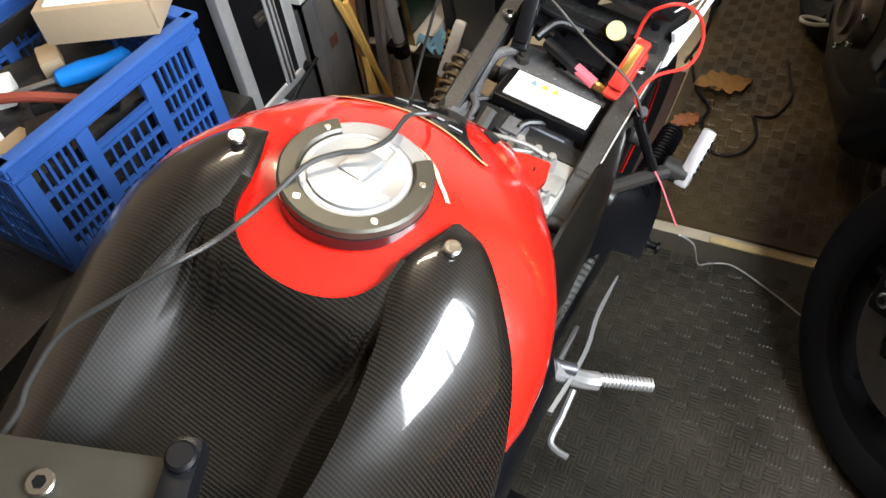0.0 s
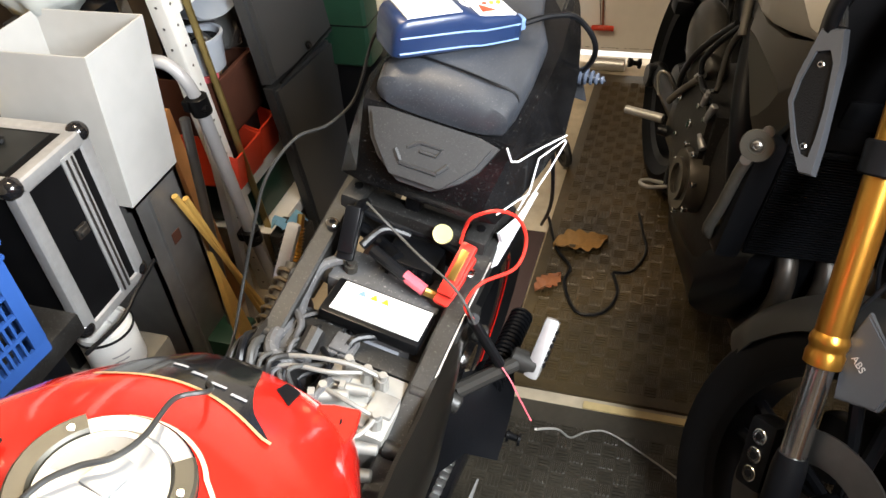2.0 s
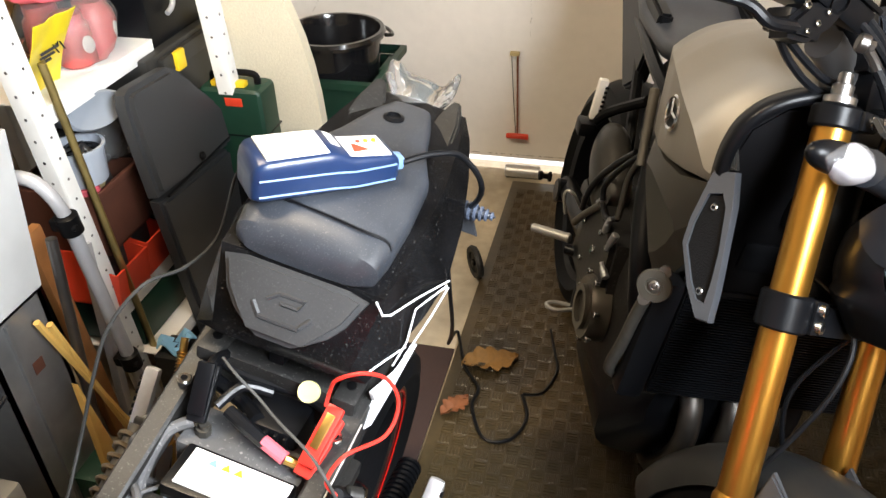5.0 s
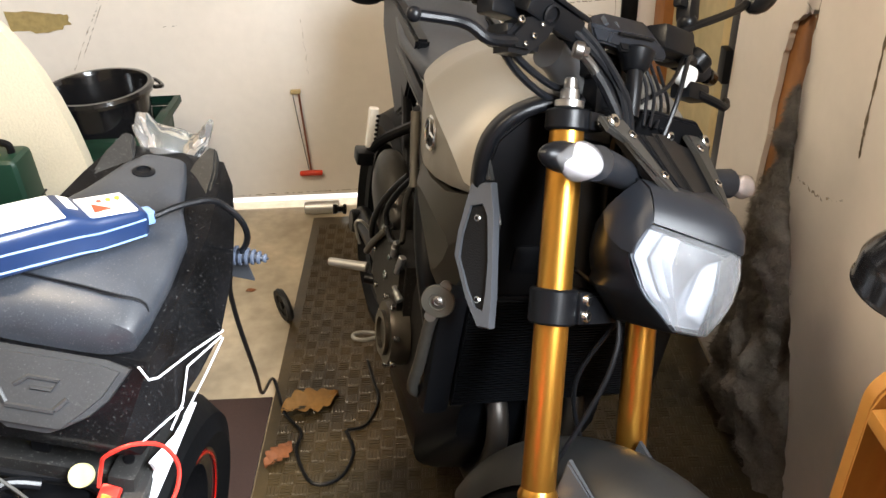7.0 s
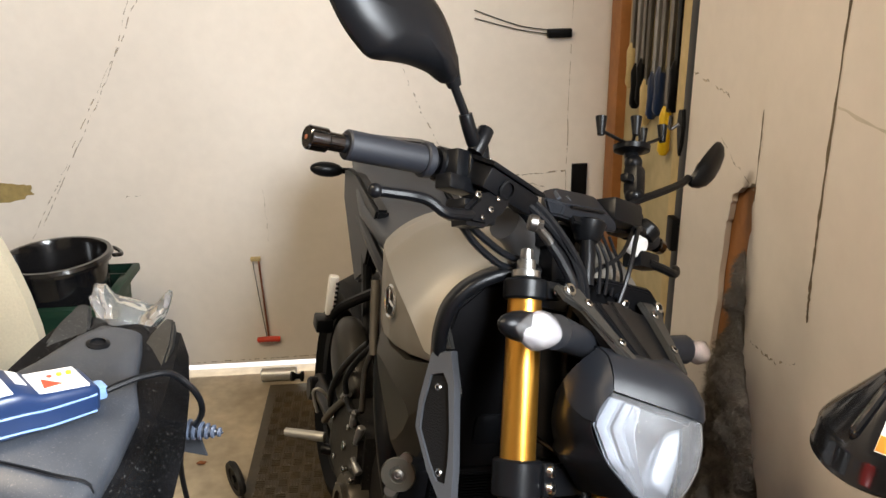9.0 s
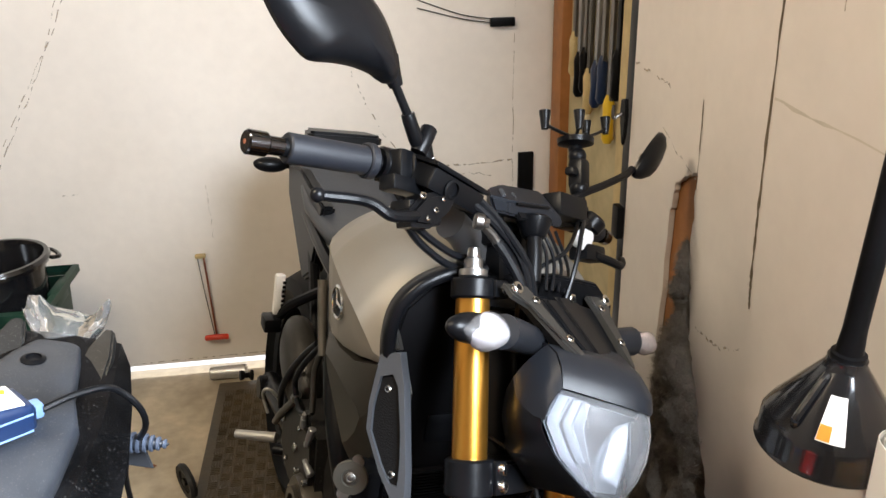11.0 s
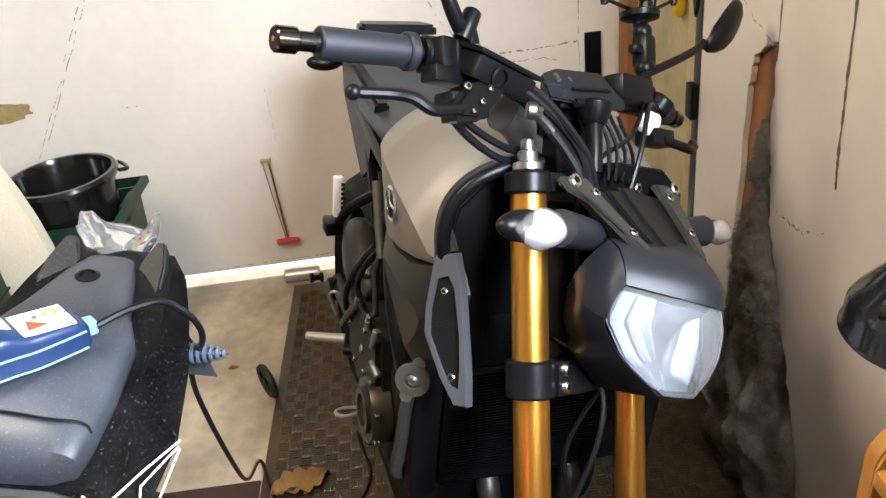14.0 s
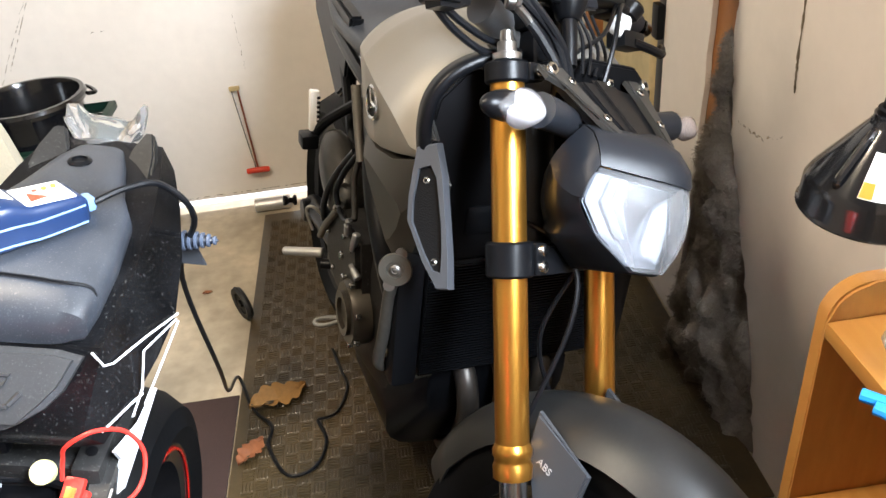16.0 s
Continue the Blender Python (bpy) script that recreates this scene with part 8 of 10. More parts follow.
t = thing("inline_connector", M1, "black in-line connector with red tails", "connector")
b = B()
tube(b, [(0.123, 0.452, 0.746), (0.117, 0.478, 0.712), (0.134, 0.506, 0.65), (0.157, 0.527, 0.59)], 0.0072, 10, 4)
part("body", b, BLACKM, t)
b = B()
tube(b, [(0.157, 0.527, 0.59), (0.178, 0.520, 0.573), (0.199, 0.511, 0.552), (0.222, 0.503, 0.528)], 0.0012, 8, 6)
part("tail", b, PINK, t)
t = thing("ring_terminal_lead", M1, "pink sleeved terminal on a dark battery lead", "cable")
b = B()
tube(b, [(-0.03, 0.50, 0.745), (0.0, 0.49, 0.742), (0.025, 0.485, 0.735)], 0.008, 10, 5)
part("lead", b, CABLE, t)
b = B()
tube(b, [(0.02, 0.486, 0.737), (0.05, 0.48, 0.73)], 0.0078, 10, 1)
part("sleeve", b, PINK, t, "pink sleeve")
b = B()
tube(b, [(0.05, 0.48, 0.73), (0.066, 0.483, 0.725)], 0.006, 8, 1)
part("lug", b, BRASS, t)
b = B()
tube(b, [Vector(p) for p in ((0.019, 0.762, 0.456), (0.03, 0.87, 0.32), (0.03, 1.02, 0.1), (0.05, 1.10, 0.02), (0.095, 1.11, 0.016), (0.187, 1.063, 0.016), (0.267, 1.015, 0.016), (0.372, 0.966, 0.016), (0.468, 0.944, 0.016))], 0.002, 8, 8)
solid("loose_wire", b, mat("pale_grey_wire", (0.30, 0.29, 0.27), 0.5, var=0.1), "thin grey wire trailing over the mat", "cable")
# clear plastic bag stuffed behind the tail
b = B()
bmesh.ops.create_icosphere(b, subdivisions=4, radius=1, matrix=Matrix.Translation((-0.005, 0.975, 0.93)) @ Matrix.Diagonal((0.055, 0.03, 0.03, 1)))
for v in b.verts:
    v.co += noise.noise_vector(v.co * 24) * 0.020 + noise.noise_vector(v.co * 60) * 0.005
    v.co.z += 0.03 * max(0, abs(v.co.x + 0.005) - 0.025) / 0.025
solid("plastic_bag", b, BAG, "crumpled clear plastic bag behind the tail", "plastic bag", m=M1, smooth=60)


# ---- clutter along the west side ----
b = B()
box(b, (-1.45, -0.35, 0.49), (-0.715, 0.76, 0.53), 0.004)
t = thing("workbench", pose(0, 0, 0), "low dark workbench with a worn black top", "bench")
part("bench_top", b, DUSTY, t)
for x in (-1.40, -0.77):
    for y in (-0.30, 0.70):
        b = B()
        box(b, (x - 0.025, y - 0.025, 0), (x + 0.025, y + 0.025, 0.49), 0.003)
        part("leg", b, BLACKM, t)


def crate():
    """Open crate with slotted sides and a hand hole in each long side."""
    t = thing("plastic_crate", pose(-0.886, 0.527, 0.53, 0, 0, -5), "blue slotted plastic crate full of odds and ends", "crate")
    hx, hy, h, w = 0.165, 0.172, 0.21, 0.006
    b = B()
    box(b, (-hx, -hy, 0), (hx, hy, 0.006))
    part("base", b, BLUE, t)
    for s, across in ((1, False), (-1, False), (1, True), (-1, True)):
        half = hx if across else hy

        def bar(bm, u0, u1, z0, z1, proud=0.0, bevel=0.0):
            if across:
                box(bm, (u0, s * hy - w / 2 - proud, z0), (u1, s * hy + w / 2 + proud, z1), bevel)
            else:
                box(bm, (s * hx - w / 2 - proud, u0, z0), (s * hx + w / 2 + proud, u1, z1), bevel)
        b = B()
        bar(b, -half, half, 0.174, h - 0.006, 0.001, 0.001)
        side = part("side", b, BLUE, t)
        b = B()
        bar(b, -half - 0.008, half + 0.008, h - 0.008, h, 0.009, 0.003)
        part("rim", b, BLUE, side)
        b = B()
        bar(b, -half - 0.004, half + 0.004, 0.178, 0.184, 0.004, 0.0015)
        part("rim_rib", b, BLUE, side)
        b = B()
        bar(b, -half, half, 0, 0.022)
        part("foot_band", b, BLUE, side)
        edges = [-half + 0.012, -half * 0.36, half * 0.36, half - 0.012]
        for n, c in enumerate(edges):
            b = B()
            bar(b, c - 0.0115, c + 0.0115, 0.022, 0.174, 0.0015, 0.001)
            part("post", b, BLUE, side)
        for n in range(3):
            lo, hi = edges[n] + 0.0115, edges[n + 1] - 0.0115
            top = 0.138 if n == 1 else 0.174
            for i in range(1, 6):
                b = B()
                u = lo + (hi - lo) * i / 6
                bar(b, u - 0.0022, u + 0.0022, 0.022, top)
                part("slat", b, BLUE, side)
            for z in (0.056, 0.092, 0.128):
                b = B()
                bar(b, lo, hi, z - 0.0032, z + 0.0032, 0.0006)
                part("cross_slat", b, BLUE, side)
            if n == 1:
                b = B()
                bar(b, lo, hi, 0.134, 0.142, 0.0012)
                part("grip_edge", b, BLUE, side)
    return t


crate()
t = thing("cardboard_box", pose(-0.812, 0.648, 0.7405, 0, 0, 26.5), "small open cardboard box with a pale inside", "box")
b = B()
box(b, (-0.085, -0.06, 0), (0.08, 0.085, 0.055), 0.002)
part("body", b, CARD, t)
b = B()
box(b, (-0.07, -0.05, 0.055), (0.03, 0.045, 0.0575), 0)
part("paper", b, LABEL, t, "creased white paper sheet")
b = B()
box(b, (0.0805, -0.06, 0.01), (0.084, 0.085, 0.068), 0.001)
part("flap", b, CARD, t)
b = B()
box(b, (-0.13, -0.135, 0), (0.13, 0.145, 0.122), 0.0)
bmesh.ops.subdivide_edges(b, edges=b.edges[:], cuts=18, use_grid_fill=True)
for v in b.verts:
    v.co.z = max(0.0, v.co.z + (0.010 * noise.noise(v.co * 24) + 0.006 * noise.noise(v.co * 70)) * (v.co.z > 0.1))
solid("packed_bag", b, DUSTY, "dark bag of parts filling the crate", "bag", m=pose(-0.886, 0.527, 0.537, 0, 0, -5))
t = thing("screwdriver", pose(-0.835, 0.592, 0.667, 0, 0, 50), "bright blue handled tool lying in the crate", "hand tool")
b = B()
lathe(b, [(0.004, -0.062), (0.014, -0.055), (0.017, -0.02), (0.014, 0.02), (0.017, 0.045), (0.007, 0.055)], pose(0.0, 0, 0.018, 0, 90, 0), 14)
part("handle", b, mat("bright_blue_grip", (0.01, 0.20, 0.65), 0.3), t)
b = B()
cyl(b, (-0.14, 0, 0.018), (-0.05, 0, 0.018), 0.005, seg=8)
part("shaft", b, STEEL, t)
b = B()
tube(b, [(-0.93, 0.455, 0.70), (-0.86, 0.485, 0.704), (-0.785, 0.52, 0.69)], 0.008, 10, 5)
solid("handle_bar", b, mat("red_brown_rod", (0.23, 0.05, 0.03), 0.5, var=0.2), "red-brown rod lying across the crate", "rod")
rng = random.Random(5)
for k, (x, y) in enumerate(((-0.955, 0.50), (-0.84, 0.425), (-0.80, 0.45), (-0.89, 0.41), (-0.96, 0.42), (-0.93, 0.59), (-0.785, 0.54), (-0.85, 0.50))):
    b = B()
    sx, sy, sz = rng.uniform(0.014, 0.032), rng.uniform(0.014, 0.03), rng.uniform(0.012, 0.035)
    box(b, (-sx, -sy, 0), (sx, sy, sz), 0.004)
    solid("small_carton", b, (LABEL, CARD, DUSTY, LABEL, WHITEPL, CARD, BLACK, DUSTY)[k], "small carton of parts lying in the crate", "carton", "cartons in the crate",
          m=pose(x, y, 0.6615, 0, 0, rng.uniform(-50, 50)))

# support block, oil filter and the flight case
b = B()
box(b, (-1.05, 0.762, 0), (-0.705, 0.905, 0.332), 0.006)
solid("fibre_block", b, mat("grey_brown_block", (0.19, 0.17, 0.135), 0.85, var=0.2, bump=0.2, bigvar=0.25), "grey-brown block of pressed fibre on the floor", "block")
t = thing("oil_filter", pose(-0.757, 0.826, 0.332), "white enamelled oil filter can with worn print", "oil filter")
b = B()
lathe(b, [(0.040, 0), (0.047, 0.004), (0.049, 0.012), (0.049, 0.088), (0.046, 0.094), (0.046, 0.098), (0.040, 0.1), (0.038, 0.094), (0.014, 0.092), (0.013, 0.085)], None, 32)
part("can", b, WHITEPL, t)
for k in range(3):
    b = B()
    a0 = -0.9
    ring = [[Vector((0.0496 * math.cos(a0 + i * 0.09), 0.0496 * math.sin(a0 + i * 0.09), z)) for i in range(9 - k * 2)] for z in (0.055 - k * 0.012, 0.058 - k * 0.012)]
    sheet(b, ring, 0.0004)
    part("print_line", b, GREYTUBE, t)
b = B()
lathe(b, [(0.049, 0.060), (0.0515, 0.060), (0.0515, 0.064), (0.049, 0.064)], pose(0, 0, 0.028), 32, closed=True)
part("wire_band", b, CABLE, t)
b = B()
box(b, (-1.05, 0.79, 0.333), (-0.82, 0.93, 0.443), 0.004)
solid("black_box", b, BLACKM, "plain black box under the flight case", "box")

t = thing("flight_case", pose(-0.74, 0.862, 0.445, 0, 0, 0), "black flight case with scuffed aluminium edges", "case")
LX, LY, LZ = 0.30, 0.083, 0.31
b = B()
box(b, (-LX, -LY, 0), (0, LY, LZ), 0.003)
part("body", b, BLACK, t)
b = B()
box(b, (-LX + 0.04, -LY + 0.03, LZ), (-0.04, LY - 0.03, LZ + 0.002), 0.0)
part("lid_panel", b, mat("smoky_lid", (0.016, 0.017, 0.016), 0.30, var=0.4, scale=25, bigvar=0.5, spec=0.25), t)
for (p, q) in (((0, -LY, 0), (0, -LY, LZ)), ((0, LY, 0), (0, LY, LZ)), ((0, -LY, LZ), (0, LY, LZ)), ((0, -LY, 0), (0, LY, 0)), ((-LX, -LY, LZ), (0, -LY, LZ)), ((-LX, LY, LZ), (0, LY, LZ)), ((-LX, -LY, LZ), (-LX, LY, LZ))):
    b = B()
    v = Vector(q) - Vector(p)
    ax = [i for i in range(3) if abs(v[i]) > 0.01][0]
    lo = [min(p[i], q[i]) - (0.0 if i == ax else 0.024) for i in range(3)]
    hi = [max(p[i], q[i]) + (0.0 if i == ax else 0.024) for i in range(3)]
    for i in range(3):
        if i != ax:
            hi[i] = min(hi[i], (0.004, LY + 0.004, LZ + 0.004)[i])
            lo[i] = max(lo[i], (-LX - 0.004, -LY - 0.004, 0.0)[i])
    box(b, lo, hi, 0.009, None, 3)
    part("edge_strip", b, ALU, t)
for y in (-LY, LY):
    for z in (0.006, LZ):
        b = B()
        bmesh.ops.create_uvsphere(b, u_segments=16, v_segments=10, radius=0.018, matrix=Matrix.Translation((-0.010, y * 0.93, z - 0.006 if z > 0.1 else z + 0.012)))
        part("corner", b, GLOSSBLACK, t)
b = B()
box(b, (0.001, 0.012, 0.016), (0.0055, 0.040, LZ - 0.014), 0.002)
part("centre_strip", b, ALU, t)
b = B()
box(b, (0.0058, 0.018, 0.02), (0.0075, 0.022, LZ - 0.02))
box(b, (0.0058, 0.030, 0.02), (0.0075, 0.034, LZ - 0.02))
part("groove_rib", b, STEELDARK, t)
b = B()
box(b, (0.002, -0.022, 0.165), (0.010, 0.004, 0.185), 0.002)
box(b, (0.010, -0.018, 0.169), (0.014, -0.002, 0.178), 0.001)
part("latch", b, STEELDARK, t)
b = B()
tube(b, [(0.010, -LY - 0.03, -0.004), (0.02, -0.03, -0.006), (0.016, 0.03, 0.006), (0.012, LY + 0.02, 0.018)], 0.004, 8)
part("strap", b, CABLE, t)
b = B()
tube(b, [(-0.10, 0.02, LZ + 0.004), (-0.13, 0.0, LZ + 0.02), (-0.18, 0.01, LZ + 0.016), (-0.21, -0.02, LZ + 0.004)], 0.008, 8)
part("handle", b, BLACK, t)

# dark shelf behind the case with the pistol screwdriver
t = thing("low_shelf", pose(-1.03, 0.98, -0.075), "black wooden shelf cluttered with tools", "shelf")
b = B()
box(b, (-0.35, -0.42, 0.755), (0.0, 0.22, 0.785), 0.003)
part("shelf_board", b, DUSTY, t)
for y in (-0.40, 0.20):
    b = B()
    box(b, (-0.33, y - 0.012, 0.075), (-0.15, y + 0.012, 0.755), 0.002)
    part("support", b, BLACKM, t)
t = thing("power_screwdriver", pose(-1.07, 1.13, 0.71, 0, 0, 0), "yellow and black cordless pistol screwdriver", "power tool")
b = B()
lathe(b, [(0.008, -0.10), (0.018, -0.095), (0.024, -0.06), (0.022, -0.02), (0.027, 0.02), (0.031, 0.05), (0.026, 0.075), (0.01, 0.085)], pose(0, 0, 0.045, -90, 0, 20), 18)
part("body", b, YELLOW, t)
b = B()
lathe(b, [(0.0275, -0.01), (0.030, 0.0), (0.031, 0.014), (0.029, 0.02)], pose(0.006, 0.0, 0.045, -90, 0, 20), 18)
box(b, (0.004, -0.085, 0.040), (0.030, -0.02, 0.058), 0.006)
part("grip_band", b, BLACK, t)
b = B()
box(b, (0.02, -0.14, 0), (0.06, -0.10, 0.034), 0.006)
part("battery_foot", b, YELLOW, t)
for k in range(12):
    b = B()
    L = rng.uniform(0.02, 0.05)
    cyl(b, (-L, 0, 0.007), (L, 0, 0.007), rng.uniform(0.004, 0.007), seg=8)
    solid("socket", b, rng.choice([BRASS, STEEL, STEELDARK]), "loose steel bits on the black shelf", "tool bit", "loose bits on the shelf", m=pose(-1.05 - rng.random() * 0.08, 0.88 + k * 0.02, 0.71, 0, 0, rng.uniform(0, 180)))

# tall white bin on its steel column
b = B()
for y0, y1 in ((1.003, 1.016), (1.142, 1.153)):
    box(b, (-0.985, y0, 0), (-0.775, y1, 0.545))
box(b, (-0.785, 1.003, 0), (-0.775, 1.153, 0.545))
box(b, (-0.985, 1.003, 0), (-0.975, 1.153, 0.545))
box(b, (-0.985, 1.003, 0.535), (-0.775, 1.153, 0.545))
box(b, (-0.775, 1.05, 0), (-0.768, 1.058, 0.53))
solid("steel_column", b, GALV, "galvanised sheet steel column, dull and scratched", "column")
b = B()
box(b, (-0.7745, 1.075, 0.40), (-0.773, 1.10, 0.425))
solid("rust_label", b, BROWN, "faded red-brown mark on the steel column", "label")


def open_bin():
    """Four tapering sides and a base, folded from thin sheet."""
    m_ = mat("white_sheet", (0.42, 0.42, 0.41), 0.4, var=0.04, bigvar=0.08)
    t = thing("waste_bin", pose(-0.875, 1.08, 0.546), "tall white open-topped sheet bin, empty", "bin")
    lo, hi, w, h = (-0.105, 0.107, -0.076, 0.073), (-0.125, 0.109, -0.050, 0.115), 0.004, 0.283

    def corner(c, i, z):
        return Vector((c[0 if i in (0, 3) else 1], c[2 if i in (0, 1) else 3], z))
    for i in range(4):
        j = (i + 1) % 4
        out = [corner(lo, i, 0), corner(lo, j, 0), corner(hi, j, h), corner(hi, i, h)]
        n = (out[1] - out[0]).cross(out[3] - out[0]).normalized()
        b = B()
        loft(b, [out, [p - n * w for p in out]])
        bmesh.ops.bevel(b, geom=b.edges[:], offset=0.0008, segments=1, affect="EDGES")
        part("side", b, m_, t)
    b = B()
    box(b, (-0.10, -0.071, 0.001), (0.102, 0.068, 0.004))
    part("base", b, m_, t)


open_bin()


# white slotted shelving, leaning a little
def slotted_upright(x, y, h, lean, parent, holes=True):
    m = pose(x, y, 0, lean, 0, 0)
    for lo, hi in (((-0.0015, 0, 0), (0.0015, 0.036, h)), ((-0.036, -0.0015, 0), (-0.0005, 0.0015, h))):
        b = B()
        box(b, lo, hi, 0.0006, m)
        ob = part("upright", b, WHITEMETAL, parent)
        if not holes:
            continue
        c = B()
        if lo[0] > -0.01:
            cyl(c, (0.0008, 0.018, 0), (0.0022, 0.018, 0), 0.0030, seg=8)
        else:
            cyl(c, (-0.018, -0.0008, 0), (-0.018, -0.0022, 0), 0.0030, seg=8)
        first = part("slot_hole", c, STEELDARK, ob)
        first.matrix_basis = m @ Matrix.Translation((0, 0, 0.03))
        for i in range(1, min(24, int(h / 0.045))):
            o2 = new("slot_hole", first.data)
            o2.parent = ob
            o2.matrix_basis = m @ Matrix.Translation((0, 0, 0.03 + i * 0.045))


t = thing("shelving_unit", pose(0, 0, 0), "white slotted steel shelving, scuffed and leaning", "shelving")
slotted_upright(-0.80, 1.368, 1.6, 5.0, t)
slotted_upright(-0.67, 1.82, 0.88, 5.5, t)
slotted_upright(-1.30, 1.368, 1.6, 5.0, t, False)
slotted_upright(-1.30, 1.80, 1.6, 5.0, t, False)
for z, x1, y0, y1 in ((0.80, -0.80, 1.335, 1.69), (0.33, -0.80, 1.37, 1.74), (0.185, -0.755, 1.38, 1.76), (1.22, -0.80, 1.29, 1.66)):
    b = B()
    box(b, (-1.30, y0, z - 0.004), (x1 - 0.002, y1, z), 0.001)
    box(b, (x1 - 0.004, y0, z - 0.034), (x1, y1, z), 0.001)
    part("shelf", b, WHITEMETAL, t)
b = B()
mm = pose(-0.793, 1.415, 0.02, 5.2, 0, 0)
box(b, (0, 0, 0), (0.018, 0.003, 0.865), 0.0005, mm)
box(b, (0, 0, 0), (0.003, 0.018, 0.865), 0.0005, mm)
o = solid("slotted_angle", b, mat("brassy_angle", (0.30, 0.23, 0.09), 0.32, metal=0.9, var=0.2, bigvar=0.3), "yellowish slotted steel angle against the shelving", "steel angle")
for i in range(18):
    b = B()
    cyl(b, mm @ Vector((0.003, 0.010, 0.03 + i * 0.046)), mm @ Vector((0.0045, 0.010, 0.03 + i * 0.046)), 0.0035, seg=8)
    part("bolt_hole", b, BLACK, o)

# on the upper shelf
b = B()
box(b, (-1.25, 1.37, 0.80), (-1.02, 1.62, 1.05), 0.003)
box(b, (-1.02, 1.375, 0.80), (-1.005, 1.395, 1.05), 0.001)
solid("wooden_box", b, mat("varnished_ply", (0.42, 0.24, 0.08), 0.5, var=0.15, bigvar=0.15), "varnished plywood box on the shelf", "box")
b = B()
box(b, (-1.02, 1.40, 0.80), (-0.99, 1.60, 0.835), 0.002)
solid("wood_offcut", b, PALEWOOD, "pale wooden batten on the shelf", "timber")


def lumpy(name, centre, size, material, label, category, seed, amp=0.16, m=None):
    """A soft filled bag."""
    b = B()
    bmesh.ops.create_icosphere(b, subdivisions=4, radius=1.0)
    from mathutils import noise
    for v in b.verts:
        k = 1 + amp * noise.noise(v.co * 1.7 + Vector((seed, 0, 0))) + amp * 0.5 * noise.noise(v.co * 5 + Vector((0, seed, 0)))
        p = v.co * k
        p.z = max(p.z, -0.8)
        v.co = Vector((p.x * size[0], p.y * size[1], (p.z + 0.8) * size[2]))
    return solid(name, b, material, label, category, m=Matrix.Translation(centre), smooth=180)


def two_tone(name, low, high, z0, z1):
    m = mat(name, low, 0.35, var=0.08, bigvar=0.15, bump=0.2, scale=60)
    nt = m.node_tree
    pb = nt.nodes["Principled BSDF"]
    tc = nt.nodes.new("ShaderNodeTexCoord")
    sp = nt.nodes.new("ShaderNodeSeparateXYZ")
    nz = nt.nodes.new("ShaderNodeTexNoise")
    nz.inputs["Scale"].default_value = 30
    ad = nt.nodes.new("ShaderNodeMath")
    ad.operation = "MULTIPLY_ADD"
    ad.inputs[1].default_value, ad.inputs[2].default_value = 0.06, -0.03
    su = nt.nodes.new("ShaderNodeMath")
    mr = nt.nodes.new("ShaderNodeMapRange")
    mr.inputs[1].default_value, mr.inputs[2].default_value = z0, z1
    mx = nt.nodes.new("ShaderNodeMixRGB")
    mx.inputs[1].default_value, mx.inputs[2].default_value = (*low, 1), (*high, 1)
    nt.links.new(tc.outputs["Object"], sp.inputs[0])
    nt.links.new(tc.outputs["Object"], nz.inputs[0])
    nt.links.new(nz.outputs[0], ad.inputs[0])
    nt.links.new(sp.outputs[2], su.inputs[0])
    nt.links.new(ad.outputs[0], su.inputs[1])
    nt.links.new(su.outputs[0], mr.inputs[0])
    nt.links.new(mr.outputs[0], mx.inputs[0])
    nt.links.new(mx.outputs[0], pb.inputs["Base Color"])
    return m


lumpy("plastic_bag", (-1.02, 1.262, 0.787), (0.075, 0.085, 0.075), two_tone("green_white_film", (0.33, 0.345, 0.33), (0.15, 0.27, 0.085), 0.085, 0.125), "filled white plastic bag with green print", "bag", 2.0)
t = thing("bag_support", pose(-1.03, 1.27, 0), "dark narrow plinth under the bag", "plinth")
b = B()
box(b, (-0.08, -0.06, 0), (0.08, 0.08, 0.786), 0.004)
part("body", b, BLACKM, t)

YPAPER = mat("yellow_film", (0.80, 0.62, 0.02), 0.35, var=0.06, bigvar=0.08)
b = B()
sheet(b, [[Vector((-0.803 + 0.006 * math.sin(u * 9 + k) - 0.02 * k, 1.345 + 0.115 * u, 0.955 - 0.036 * k * 1.0)) for u in (0, .2, .4, .6, .8, 1)] for k in range(5)], 0.0012)
o = solid("yellow_bag", b, YPAPER, "yellow printed plastic bag lying on the shelf", "bag")
o.location = (0.018, 0, -0.012)
txt = bpy.data.curves.new("print", "FONT")
txt.body, txt.size, txt.extrude = "M", 0.036, 0.0004
lt = new("print", txt)
lt.data.materials.append(BLACKM)
lt.parent = o
lt.matrix_basis = pose(-0.822, 1.407, 0.885, 62, 0, 92)
for k in range(3):
    b = B()
    box(b, (0, 0, 0), (0.05 - 0.008 * k, 0.005, 0.0008))
    l = part("print_line", b, DARKGREY, o)
    l.matrix_basis = pose(-0.817 - 0.004 * k, 1.36, 0.897 - 0.009 * k, 62, 0, 92)

